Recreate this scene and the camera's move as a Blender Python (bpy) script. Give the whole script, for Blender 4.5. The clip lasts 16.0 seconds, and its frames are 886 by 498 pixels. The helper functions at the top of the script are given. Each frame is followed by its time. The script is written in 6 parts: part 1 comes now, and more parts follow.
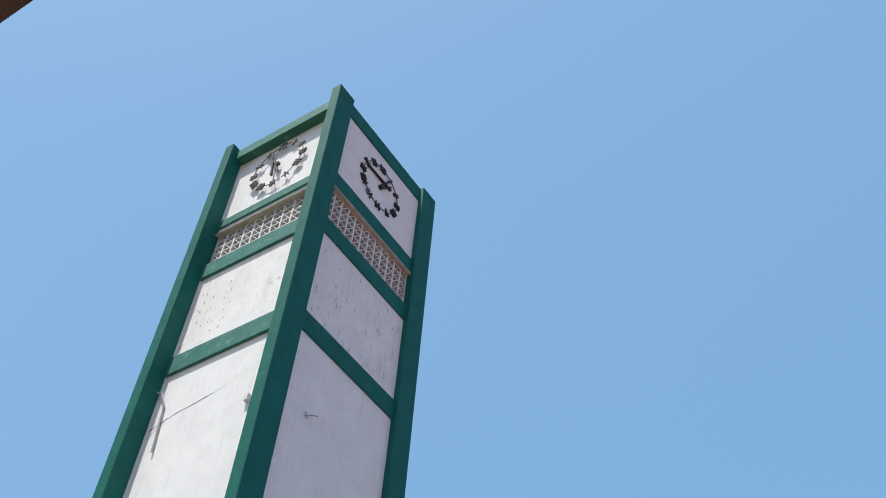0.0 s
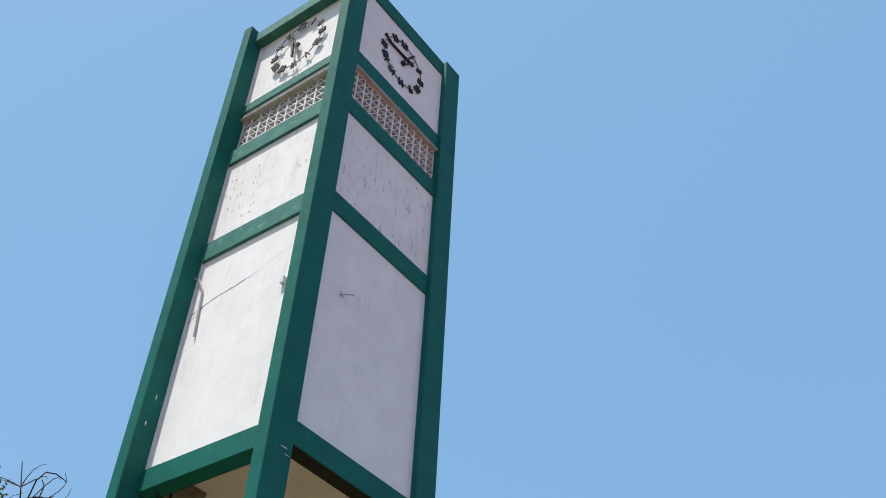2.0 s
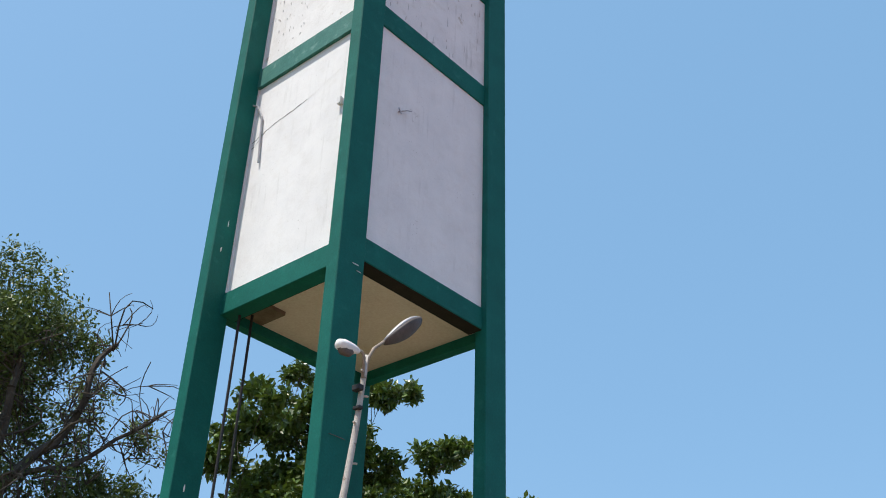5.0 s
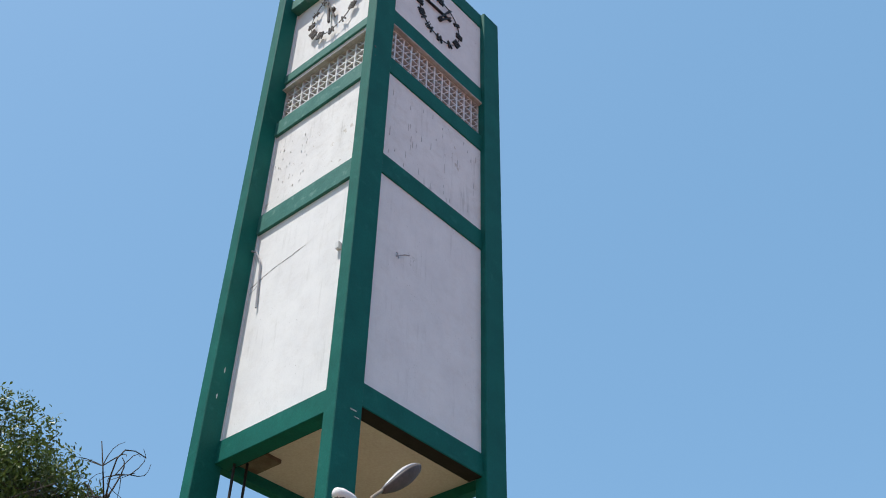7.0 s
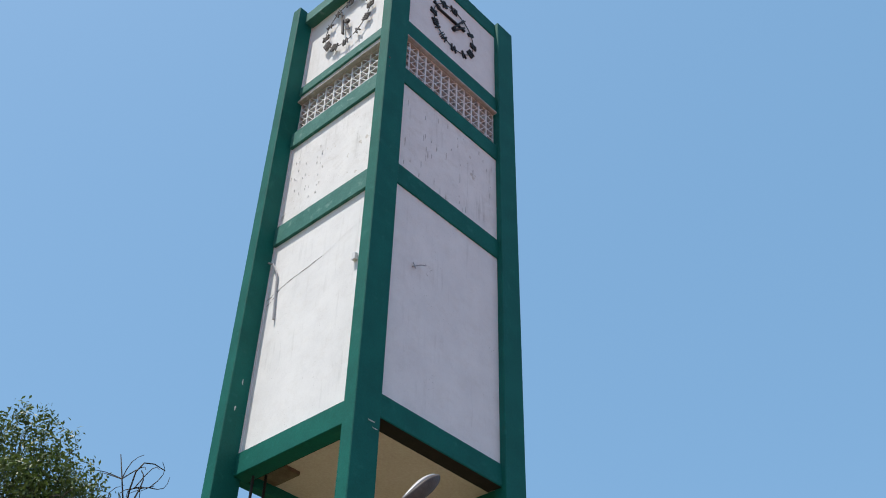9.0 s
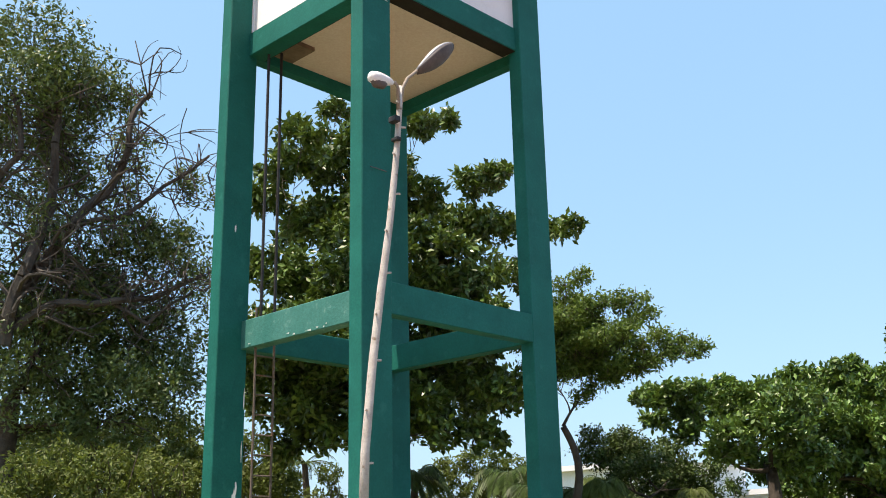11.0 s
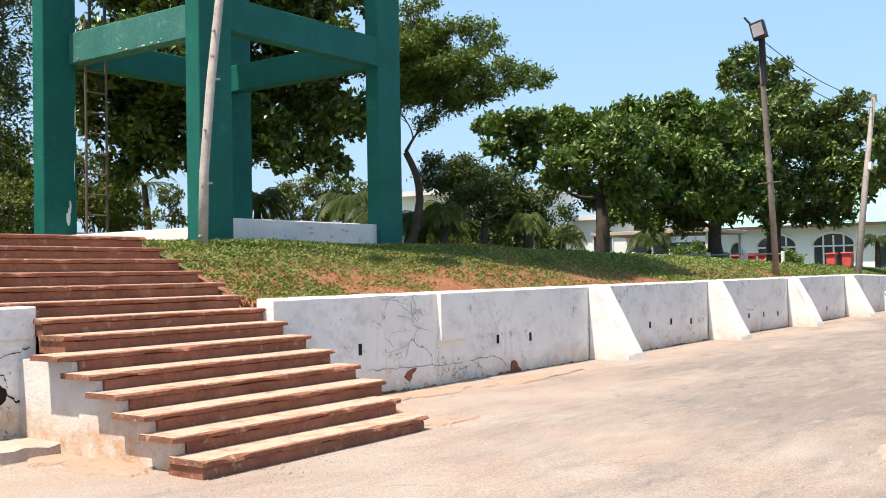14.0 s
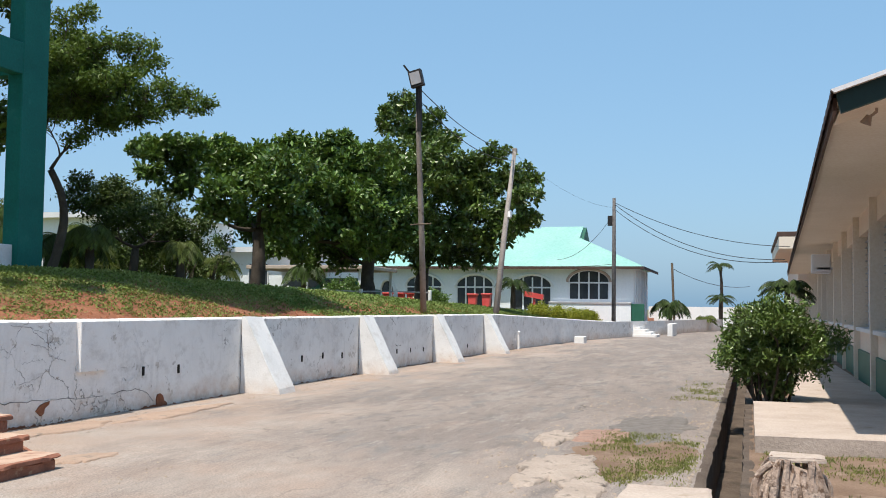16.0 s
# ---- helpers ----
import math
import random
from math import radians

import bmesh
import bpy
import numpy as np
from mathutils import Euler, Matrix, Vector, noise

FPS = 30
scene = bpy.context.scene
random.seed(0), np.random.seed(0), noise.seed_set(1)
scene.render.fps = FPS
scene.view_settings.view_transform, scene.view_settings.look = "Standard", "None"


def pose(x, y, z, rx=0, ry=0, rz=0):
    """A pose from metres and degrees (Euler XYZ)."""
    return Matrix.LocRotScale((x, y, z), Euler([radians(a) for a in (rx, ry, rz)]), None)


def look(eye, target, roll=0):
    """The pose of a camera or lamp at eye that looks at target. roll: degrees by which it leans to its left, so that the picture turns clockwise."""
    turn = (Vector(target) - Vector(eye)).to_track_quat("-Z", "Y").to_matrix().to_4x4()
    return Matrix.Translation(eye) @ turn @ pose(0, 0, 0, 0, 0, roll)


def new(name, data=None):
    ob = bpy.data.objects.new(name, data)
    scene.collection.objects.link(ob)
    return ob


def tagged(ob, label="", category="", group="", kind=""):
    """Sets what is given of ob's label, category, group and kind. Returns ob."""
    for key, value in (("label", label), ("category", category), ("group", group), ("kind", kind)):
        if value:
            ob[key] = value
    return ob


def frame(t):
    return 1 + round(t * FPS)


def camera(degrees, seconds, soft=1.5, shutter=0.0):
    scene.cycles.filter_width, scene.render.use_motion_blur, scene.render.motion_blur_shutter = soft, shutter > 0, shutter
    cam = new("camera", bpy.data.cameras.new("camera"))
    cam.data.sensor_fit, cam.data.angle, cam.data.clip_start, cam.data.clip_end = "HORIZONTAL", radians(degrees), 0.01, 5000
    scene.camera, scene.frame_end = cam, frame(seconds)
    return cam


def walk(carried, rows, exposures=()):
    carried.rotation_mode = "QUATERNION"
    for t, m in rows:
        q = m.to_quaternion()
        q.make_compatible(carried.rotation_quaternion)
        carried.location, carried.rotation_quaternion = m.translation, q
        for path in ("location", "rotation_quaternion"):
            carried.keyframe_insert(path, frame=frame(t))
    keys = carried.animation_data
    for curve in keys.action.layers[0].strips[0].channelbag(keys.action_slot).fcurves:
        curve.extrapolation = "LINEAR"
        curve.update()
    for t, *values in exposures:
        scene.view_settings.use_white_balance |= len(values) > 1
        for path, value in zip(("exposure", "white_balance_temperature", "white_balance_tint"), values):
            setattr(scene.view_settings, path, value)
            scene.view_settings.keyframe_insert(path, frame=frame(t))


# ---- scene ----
cam = camera(46.7, 16.0, 1.0)

ROWS = [
    (0.0, pose(-10.632, -12.143, 1.638, 139.694, -3.326, -57.111)),
    (0.5, pose(-10.631, -12.146, 1.635, 138.109, -3.336, -57.183)),
    (1.0, pose(-10.623, -12.145, 1.637, 136.573, -3.160, -56.384)),
    (1.5, pose(-10.629, -12.130, 1.633, 135.314, -3.326, -54.451)),
    (2.0, pose(-10.638, -12.127, 1.644, 132.592, -2.637, -54.118)),
    (2.5, pose(-10.647, -12.136, 1.632, 129.225, -2.836, -51.861)),
    (3.0, pose(-10.655, -12.144, 1.624, 126.735, -2.391, -50.339)),
    (3.5, pose(-10.668, -12.159, 1.615, 124.804, -2.226, -49.808)),
    (4.0, pose(-10.666, -12.157, 1.621, 122.569, -2.129, -49.321)),
    (4.2, pose(-10.674, -12.159, 1.615, 122.023, -1.932, -49.487)),
    (6.3, pose(-10.643, -12.154, 1.601, 122.369, -1.154, -48.354)),
    (6.5, pose(-10.642, -12.152, 1.612, 123.909, -1.155, -48.363)),
    (7.0, pose(-10.631, -12.106, 1.642, 129.971, -1.233, -48.951)),
    (7.5, pose(-10.604, -12.079, 1.647, 134.108, -1.007, -49.359)),
    (8.0, pose(-10.605, -12.077, 1.659, 135.455, -1.245, -49.643)),
    (8.2, pose(-10.610, -12.068, 1.648, 134.906, -1.386, -49.266)),
    (10.3, pose(-10.624, -12.113, 1.665, 115.874, -0.154, -47.551)),
    (10.5, pose(-10.631, -12.126, 1.660, 112.592, 0.002, -47.424)),
    (11.0, pose(-10.610, -12.108, 1.663, 106.708, 1.162, -45.612)),
    (11.5, pose(-10.599, -12.091, 1.643, 100.959, 0.485, -44.897)),
    (12.0, pose(-10.592, -12.088, 1.631, 97.538, 0.852, -45.806)),
    (12.5, pose(-10.594, -12.080, 1.626, 94.659, 0.954, -45.745)),
    (13.0, pose(-10.580, -12.088, 1.610, 92.131, 0.963, -46.491)),
    (13.5, pose(-10.553, -12.093, 1.616, 91.235, 0.991, -48.983)),
    (14.0, pose(-10.521, -12.101, 1.617, 91.401, 1.058, -54.242)),
    (14.5, pose(-10.494, -12.097, 1.605, 92.352, 0.170, -60.516)),
    (15.0, pose(-10.451, -12.065, 1.596, 92.738, -0.446, -67.280)),
    (15.5, pose(-10.447, -12.051, 1.596, 93.052, -0.654, -70.530)),
    (16.0, pose(-10.404, -12.034, 1.596, 93.225, -0.718, -73.370)),
]
walk(cam, ROWS, ((0.0, 0.42, 6900, 10), (4.2, 0.50, 7000, 11), (6.3, 0.46, 6950, 10), (7.5, 0.34, 6800, 10), (8.2, 0.34, 6850, 10), (10.3, 0.58, 7050, 11), (11.0, 1.01, 7900, 14), (11.5, 1.37, 8000, 19), (11.9, 1.30, 8000, 18), (13.0, 1.06, 8100, 15), (14.0, 0.88, 7800, 14), (14.5, 0.80, 7600, 13), (16.0, 0.44, 7100, 10)))

# ---- light ----
SUN = Vector((-0.37, 0.095, 1.0)).normalized()
world = bpy.data.worlds.new("sky")
scene.world = world
world.use_nodes = True
wn = world.node_tree.nodes
sky = wn.new("ShaderNodeTexSky")
sky.sky_type = "NISHITA"
sky.sun_disc = False
sky.sun_elevation = math.asin(SUN.z)
sky.sun_rotation = math.atan2(SUN.x, SUN.y)
sky.air_density, sky.dust_density, sky.ozone_density = 1.0, 2.0, 3.0
haze = wn.new("ShaderNodeMix")
haze.data_type = "RGBA"
haze.inputs[0].default_value = 0.48
haze.inputs[7].default_value = (1.80, 4.25, 7.3, 1)
world.node_tree.links.new(sky.outputs["Color"], haze.inputs[6])
world.node_tree.links.new(haze.outputs[2], wn["Background"].inputs["Color"])
wn["Background"].inputs["Strength"].default_value = 0.112
sun = new("sun", bpy.data.lights.new("sun", "SUN"))
sun.data.energy, sun.data.angle, sun.data.color = 4.3, radians(0.53), (1.0, 0.965, 0.91)
sun.matrix_world = look((0, 0, 60), Vector((0, 0, 60)) - SUN)


# ---- materials ----
def material(name, c1, c2, scale=2.0, rough=0.8, fine=40.0, bump=0.15, stain=None, stain_scale=1.2, stain_at=0.6, stain_soft=0.08,
             top=None, metal=0.0, island=0.0, leaf=0.0, spec=0.3, dust=None):
    """Two base colours mixed by coarse noise, fine grain, optional stains with a shape of their own and dust on upward faces."""
    m = bpy.data.materials.new(name)
    m.use_nodes = True
    n, l = m.node_tree.nodes, m.node_tree.links
    b = n["Principled BSDF"]
    b.inputs["Roughness"].default_value, b.inputs["Metallic"].default_value = rough, metal
    b.inputs["Specular IOR Level"].default_value = spec
    geo = n.new("ShaderNodeNewGeometry")

    def tex(s, detail=4.0, rough_=0.6):
        t = n.new("ShaderNodeTexNoise")
        t.inputs["Scale"].default_value, t.inputs["Detail"].default_value, t.inputs["Roughness"].default_value = s, detail, rough_
        l.new(geo.outputs["Position"], t.inputs["Vector"])
        return t.outputs["Fac"]

    def ramp(src, a, z):
        r = n.new("ShaderNodeMapRange")
        r.inputs["From Min"].default_value, r.inputs["From Max"].default_value = a, z
        l.new(src, r.inputs["Value"])
        return r.outputs["Result"]

    def mix(f, a, z, mode="MIX"):
        x = n.new("ShaderNodeMix")
        x.data_type, x.blend_type = "RGBA", mode
        for sock, v in (("Factor", f), ("A", a), ("B", z)):
            i = {"Factor": 0, "A": 6, "B": 7}[sock]
            if isinstance(v, (tuple, list)):
                x.inputs[i].default_value = (*v[:3], 1)
            elif isinstance(v, float):
                x.inputs[i].default_value = v
            else:
                l.new(v, x.inputs[i])
        return x.outputs[2]

    col = mix(ramp(tex(scale), 0.3, 0.7), c1, c2)
    grain = tex(fine, 3.0)
    col = mix(0.35, col, mix(ramp(grain, 0.3, 0.7), (0.35, 0.35, 0.35), (0.68, 0.68, 0.68)), "OVERLAY")
    if stain:
        col = mix(ramp(tex(stain_scale, 8.0, 0.65), stain_at, stain_at + stain_soft), col, stain)
    if dust or top:
        sx = n.new("ShaderNodeSeparateXYZ")
        l.new(geo.outputs["True Normal"], sx.inputs[0])
        f = n.new("ShaderNodeMath")
        f.operation = "MULTIPLY"
        l.new(ramp(sx.outputs["Z"], 0.945, 0.985), f.inputs[0])
        l.new(ramp(tex(5.0, 6.0), 0.25, 0.5), f.inputs[1])
        col = mix(f.outputs[0], col, dust or top)
    if island:
        col = mix(geo.outputs["Random Per Island"], mix(island, col, (0.0, 0.0, 0.0)), mix(island * 0.4, col, (0.22, 0.36, 0.05)))
    l.new(col, b.inputs["Base Color"])
    if bump:
        u = n.new("ShaderNodeBump")
        u.inputs["Strength"].default_value, u.inputs["Distance"].default_value = bump, 0.02
        l.new(grain, u.inputs["Height"])
        l.new(u.outputs["Normal"], b.inputs["Normal"])
    if leaf:
        tr = n.new("ShaderNodeBsdfTranslucent")
        l.new(mix(0.3, col, (0.25, 0.35, 0.03)), tr.inputs["Color"])
        ms = n.new("ShaderNodeMixShader")
        ms.inputs[0].default_value = leaf
        l.new(b.outputs[0], ms.inputs[1])
        l.new(tr.outputs[0], ms.inputs[2])
        l.new(ms.outputs[0], n["Material Output"].inputs["Surface"])
    return m


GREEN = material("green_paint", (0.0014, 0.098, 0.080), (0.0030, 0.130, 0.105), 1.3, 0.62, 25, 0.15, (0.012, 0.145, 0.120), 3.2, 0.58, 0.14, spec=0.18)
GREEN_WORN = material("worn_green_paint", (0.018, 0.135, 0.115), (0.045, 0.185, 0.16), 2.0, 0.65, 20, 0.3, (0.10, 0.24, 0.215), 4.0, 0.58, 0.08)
WHITE = material("white_wash", (0.60, 0.61, 0.63), (0.66, 0.665, 0.68), 0.8, 0.85, 30, 0.12, (0.52, 0.50, 0.50), 1.6, 0.64, 0.2)
WHITE_OLD = material("weathered_white_wash", (0.66, 0.65, 0.66), (0.76, 0.75, 0.75), 1.4, 0.9, 22, 0.3, (0.36, 0.34, 0.33), 3.2, 0.63, 0.06)
WALLWHITE = material("wall_white_wash", (0.58, 0.57, 0.565), (0.72, 0.705, 0.695), 1.6, 0.9, 22, 0.6, (0.42, 0.40, 0.39), 3.0, 0.60, 0.08)
WALLBRIGHT = material("fresh_white_wash", (0.70, 0.695, 0.685), (0.77, 0.76, 0.75), 1.2, 0.85, 20, 0.25, (0.62, 0.55, 0.46), 2.0, 0.68, 0.1)
BEIGE = material("beige_ceiling_paint", (0.60, 0.495, 0.425), (0.67, 0.565, 0.49), 0.7, 0.8, 20, 0.1, (0.42, 0.33, 0.25), 1.3, 0.66, 0.15)
STEP = material("red_oxide_step", (0.200, 0.080, 0.052), (0.325, 0.142, 0.092), 3.0, 0.9, 26, 0.8, (0.36, 0.22, 0.15), 7.0, 0.60, 0.05)
TREAD = material("dusty_tread", (0.19, 0.085, 0.056), (0.29, 0.14, 0.095), 3.0, 0.9, 26, 0.8, (0.42, 0.27, 0.18), 7.5, 0.57, 0.05, dust=(0.47, 0.328, 0.250))
def wall_material(name, c1, c2, peel, crack_at, mud, moss=0.5, relief=0.7, blotchy=0.55):
    """Old lime wash on rough plaster: peeled patches with sharp rims, hairline cracks, drips from the top, mould specks and red mud splashed up from the road."""
    m = bpy.data.materials.new(name)
    m.use_nodes = True
    n, l = m.node_tree.nodes, m.node_tree.links
    b = n["Principled BSDF"]
    b.inputs["Roughness"].default_value, b.inputs["Specular IOR Level"].default_value = 0.92, 0.2
    geo = n.new("ShaderNodeNewGeometry")
    sx = n.new("ShaderNodeSeparateXYZ")
    l.new(geo.outputs["Position"], sx.inputs[0])

    def tex(scale, detail, stretch=(1, 1, 1), rough=0.62):
        mp = n.new("ShaderNodeMapping")
        mp.inputs["Scale"].default_value = stretch
        l.new(geo.outputs["Position"], mp.inputs[0])
        t = n.new("ShaderNodeTexNoise")
        t.inputs["Scale"].default_value, t.inputs["Detail"].default_value, t.inputs["Roughness"].default_value = scale, detail, rough
        l.new(mp.outputs[0], t.inputs["Vector"])
        return t.outputs[0]

    def span(src, a, z, lo=0.0, hi=1.0):
        r = n.new("ShaderNodeMapRange")
        for k, v in (("From Min", a), ("From Max", z), ("To Min", lo), ("To Max", hi)):
            r.inputs[k].default_value = v
        l.new(src, r.inputs["Value"])
        return r.outputs["Result"]

    def calc(op, a, z):
        x = n.new("ShaderNodeMath")
        x.operation = op
        for i, v in enumerate((a, z)):
            if isinstance(v, float):
                x.inputs[i].default_value = v
            else:
                l.new(v, x.inputs[i])
        return x.outputs[0]

    def mix(f, a, z, mode="MIX"):
        x = n.new("ShaderNodeMix")
        x.data_type, x.blend_type = "RGBA", mode
        for i, v in ((0, f), (6, a), (7, z)):
            if isinstance(v, tuple):
                x.inputs[i].default_value = (*v, 1)
            elif isinstance(v, float):
                x.inputs[i].default_value = v
            else:
                l.new(v, x.inputs[i])
        return x.outputs[2]

    col = mix(span(tex(1.3, 5.0), 0.35, 0.65), c1, c2)
    blotch = calc("MULTIPLY", span(tex(2.6, 8.0, (1, 1, 1.4), 0.7), 0.50, 0.66), blotchy)
    col = mix(blotch, col, (0.56, 0.53, 0.50))
    flake_ = span(calc("ADD", tex(3.4, 9.0, (1, 1, 1), 0.66), calc("MULTIPLY", tex(0.7, 2.0), 0.35)), peel, peel + 0.012)
    col = mix(calc("MULTIPLY", flake_, 0.75), col, mix(span(tex(9.0, 4.0), 0.4, 0.6), (0.46, 0.42, 0.38), (0.62, 0.58, 0.54)))
    drip = calc("MULTIPLY", span(tex(5.0, 5.0, (1.6, 1.6, 0.12)), 0.55, 0.68), span(tex(0.9, 3.0), 0.45, 0.6))
    col = mix(calc("MULTIPLY", drip, 0.4 * moss), col, (0.27, 0.26, 0.25))
    vor = n.new("ShaderNodeTexVoronoi")
    vor.feature = "DISTANCE_TO_EDGE"
    vor.inputs["Scale"].default_value = 1.5
    wob = n.new("ShaderNodeVectorMath")
    wob.operation = "ADD"
    nz = n.new("ShaderNodeTexNoise")
    nz.inputs["Scale"].default_value, nz.inputs["Detail"].default_value = 2.2, 6.0
    l.new(geo.outputs["Position"], nz.inputs["Vector"])
    l.new(geo.outputs["Position"], wob.inputs[0]), l.new(nz.outputs["Color"], wob.inputs[1])
    l.new(wob.outputs[0], vor.inputs["Vector"])
    line = calc("MULTIPLY", span(vor.outputs["Distance"], 0.012, 0.002), span(tex(0.8, 4.0), crack_at, crack_at + 0.06))
    col = mix(calc("MULTIPLY", line, 0.75), col, (0.17, 0.15, 0.13))
    speck = calc("MULTIPLY", span(tex(24.0, 3.0), 0.66, 0.72), span(tex(1.7, 3.0), 0.5, 0.6))
    col = mix(calc("MULTIPLY", speck, 0.6), col, (0.16, 0.15, 0.14))
    # mud: high where it was splashed, broken up by grain
    height = calc("SUBTRACT", calc("ADD", calc("MULTIPLY", tex(1.1, 7.0), mud * 2.4), -mud * 0.62), sx.outputs["Z"])
    splash = calc("MULTIPLY", span(height, -0.20, 0.36), span(tex(7.0, 7.0), 0.15, 0.62))
    col = mix(calc("MULTIPLY", splash, 0.9), col, mix(span(tex(4.0, 5.0), 0.4, 0.6), (0.50, 0.29, 0.16), (0.60, 0.43, 0.30)))
    grain = tex(34.0, 4.0)
    col = mix(0.3, col, mix(span(grain, 0.3, 0.7), (0.36, 0.36, 0.36), (0.66, 0.66, 0.66)), "OVERLAY")
    l.new(col, b.inputs["Base Color"])
    u = n.new("ShaderNodeBump")
    u.inputs["Strength"].default_value, u.inputs["Distance"].default_value = relief, 0.03
    l.new(calc("SUBTRACT", calc("ADD", calc("MULTIPLY", grain, 0.5), tex(6.0, 5.0)), calc("ADD", calc("MULTIPLY", flake_, 0.5), line)), u.inputs["Height"])
    l.new(u.outputs["Normal"], b.inputs["Normal"])
    return m


ROADWALL = wall_material("flaking_road_wall", (0.80, 0.78, 0.76), (0.88, 0.865, 0.845), 0.81, 0.54, 0.30)
STAIRWALL = wall_material("muddy_lime_wash", (0.80, 0.78, 0.76), (0.88, 0.865, 0.845), 0.81, 0.54, 0.85)
FLANKWALL = wall_material("muddy_flank_wash", (0.66, 0.65, 0.635), (0.74, 0.73, 0.715), 0.86, 0.60, 0.75, 0.3, 0.35)
PANELWALL = wall_material("mottled_panel_wash", (0.72, 0.72, 0.735), (0.78, 0.78, 0.79), 0.93, 0.70, 0.0, 0.35, 0.10, 0.16)
PANELOLD = wall_material("mouldy_panel_wash", (0.72, 0.715, 0.725), (0.79, 0.785, 0.79), 0.85, 0.66, 0.0, 0.8, 0.25, 0.3)
PROPWALL = wall_material("bright_buttress_wash", (0.70, 0.695, 0.685), (0.77, 0.76, 0.75), 0.90, 0.64, 0.16, 0.2, 0.2)


def road_material():
    """Grey worn asphalt: stone grain, long wear streaks, cracks, and sand washed against the wall and the stairs."""
    m = bpy.data.materials.new("worn_road")
    m.use_nodes = True
    n, l = m.node_tree.nodes, m.node_tree.links
    b = n["Principled BSDF"]
    b.inputs["Roughness"].default_value, b.inputs["Specular IOR Level"].default_value = 0.95, 0.2
    geo = n.new("ShaderNodeNewGeometry")
    sx = n.new("ShaderNodeSeparateXYZ")
    l.new(geo.outputs["Position"], sx.inputs[0])

    def tex(scale, detail, stretch=(1, 1, 1), kind="ShaderNodeTexNoise"):
        mp = n.new("ShaderNodeMapping")
        mp.inputs["Scale"].default_value = stretch
        l.new(geo.outputs["Position"], mp.inputs[0])
        t = n.new(kind)
        t.inputs["Scale"].default_value = scale
        if kind == "ShaderNodeTexNoise":
            t.inputs["Detail"].default_value, t.inputs["Roughness"].default_value = detail, 0.65
        l.new(mp.outputs[0], t.inputs["Vector"])
        return t.outputs[0]

    def rng_(src, a, z, lo=0.0, hi=1.0):
        r = n.new("ShaderNodeMapRange")
        for k, v in (("From Min", a), ("From Max", z), ("To Min", lo), ("To Max", hi)):
            r.inputs[k].default_value = v
        l.new(src, r.inputs["Value"])
        return r.outputs["Result"]

    def calc(op, a, z):
        x = n.new("ShaderNodeMath")
        x.operation = op
        for i, v in enumerate((a, z)):
            if isinstance(v, float):
                x.inputs[i].default_value = v
            else:
                l.new(v, x.inputs[i])
        return x.outputs[0]

    def mix(f, a, z, mode="MIX"):
        x = n.new("ShaderNodeMix")
        x.data_type, x.blend_type = "RGBA", mode
        for i, v in ((0, f), (6, a), (7, z)):
            if isinstance(v, tuple):
                x.inputs[i].default_value = (*v, 1)
            elif isinstance(v, float):
                x.inputs[i].default_value = v
            else:
                l.new(v, x.inputs[i])
        return x.outputs[2]

    col = mix(rng_(tex(0.5, 6.0, (0.35, 1.2, 1)), 0.35, 0.65), (0.198, 0.166, 0.150), (0.272, 0.230, 0.205))
    col = mix(rng_(tex(1.6, 8.0, (0.5, 1.5, 1)), 0.52, 0.62), col, (0.20, 0.182, 0.172))
    col = mix(calc("MULTIPLY", rng_(tex(7.0, 6.0, (0.5, 1.6, 1)), 0.52, 0.68), 0.3), col, (0.12, 0.107, 0.10))
    col = mix(calc("MULTIPLY", rng_(tex(4.0, 7.0, (0.4, 1.8, 1)), 0.58, 0.66), 0.6), col, (0.33, 0.295, 0.265))
    col = mix(calc("MULTIPLY", rng_(tex(2.1, 11.0, (0.55, 1.5, 1)), 0.55, 0.585), 0.5), col, (0.150, 0.134, 0.124))
    col = mix(calc("MULTIPLY", rng_(tex(0.8, 11.0, (0.4, 1.7, 1)), 0.57, 0.60), 0.45), col, (0.30, 0.265, 0.238))
    # sand: by the wall, round the stairs, and in scattered drifts
    wall = rng_(sx.outputs["Y"], -8.5, -3.2)
    west = rng_(sx.outputs["X"], 6.0, -9.0)
    where = calc("ADD", calc("MULTIPLY", wall, 0.26), calc("MULTIPLY", west, 0.26))
    sand = rng_(calc("ADD", tex(0.55, 9.0, (0.4, 1.3, 1)), where), 0.60, 0.78)
    col = mix(calc("MULTIPLY", sand, 0.8), col, mix(rng_(tex(0.9, 5.0), 0.4, 0.6), (0.335, 0.258, 0.215), (0.36, 0.305, 0.265)))
    foot = calc("MULTIPLY", rng_(sx.outputs["Y"], -5.3, -3.5), rng_(tex(1.2, 9.0, (0.45, 1.0, 1)), 0.44, 0.60))
    col = mix(calc("MULTIPLY", foot, 0.75), col, mix(rng_(tex(1.0, 4.0), 0.4, 0.6), (0.385, 0.250, 0.172), (0.37, 0.305, 0.26)))
    grain = tex(55.0, 3.0)
    col = mix(0.55, col, mix(rng_(grain, 0.3, 0.7), (0.22, 0.22, 0.22), (0.78, 0.78, 0.78)), "OVERLAY")
    crack_ = n.new("ShaderNodeTexVoronoi")
    crack_.feature = "DISTANCE_TO_EDGE"
    crack_.inputs["Scale"].default_value = 0.35
    wob = n.new("ShaderNodeVectorMath")
    wob.operation = "ADD"
    nz = n.new("ShaderNodeTexNoise")
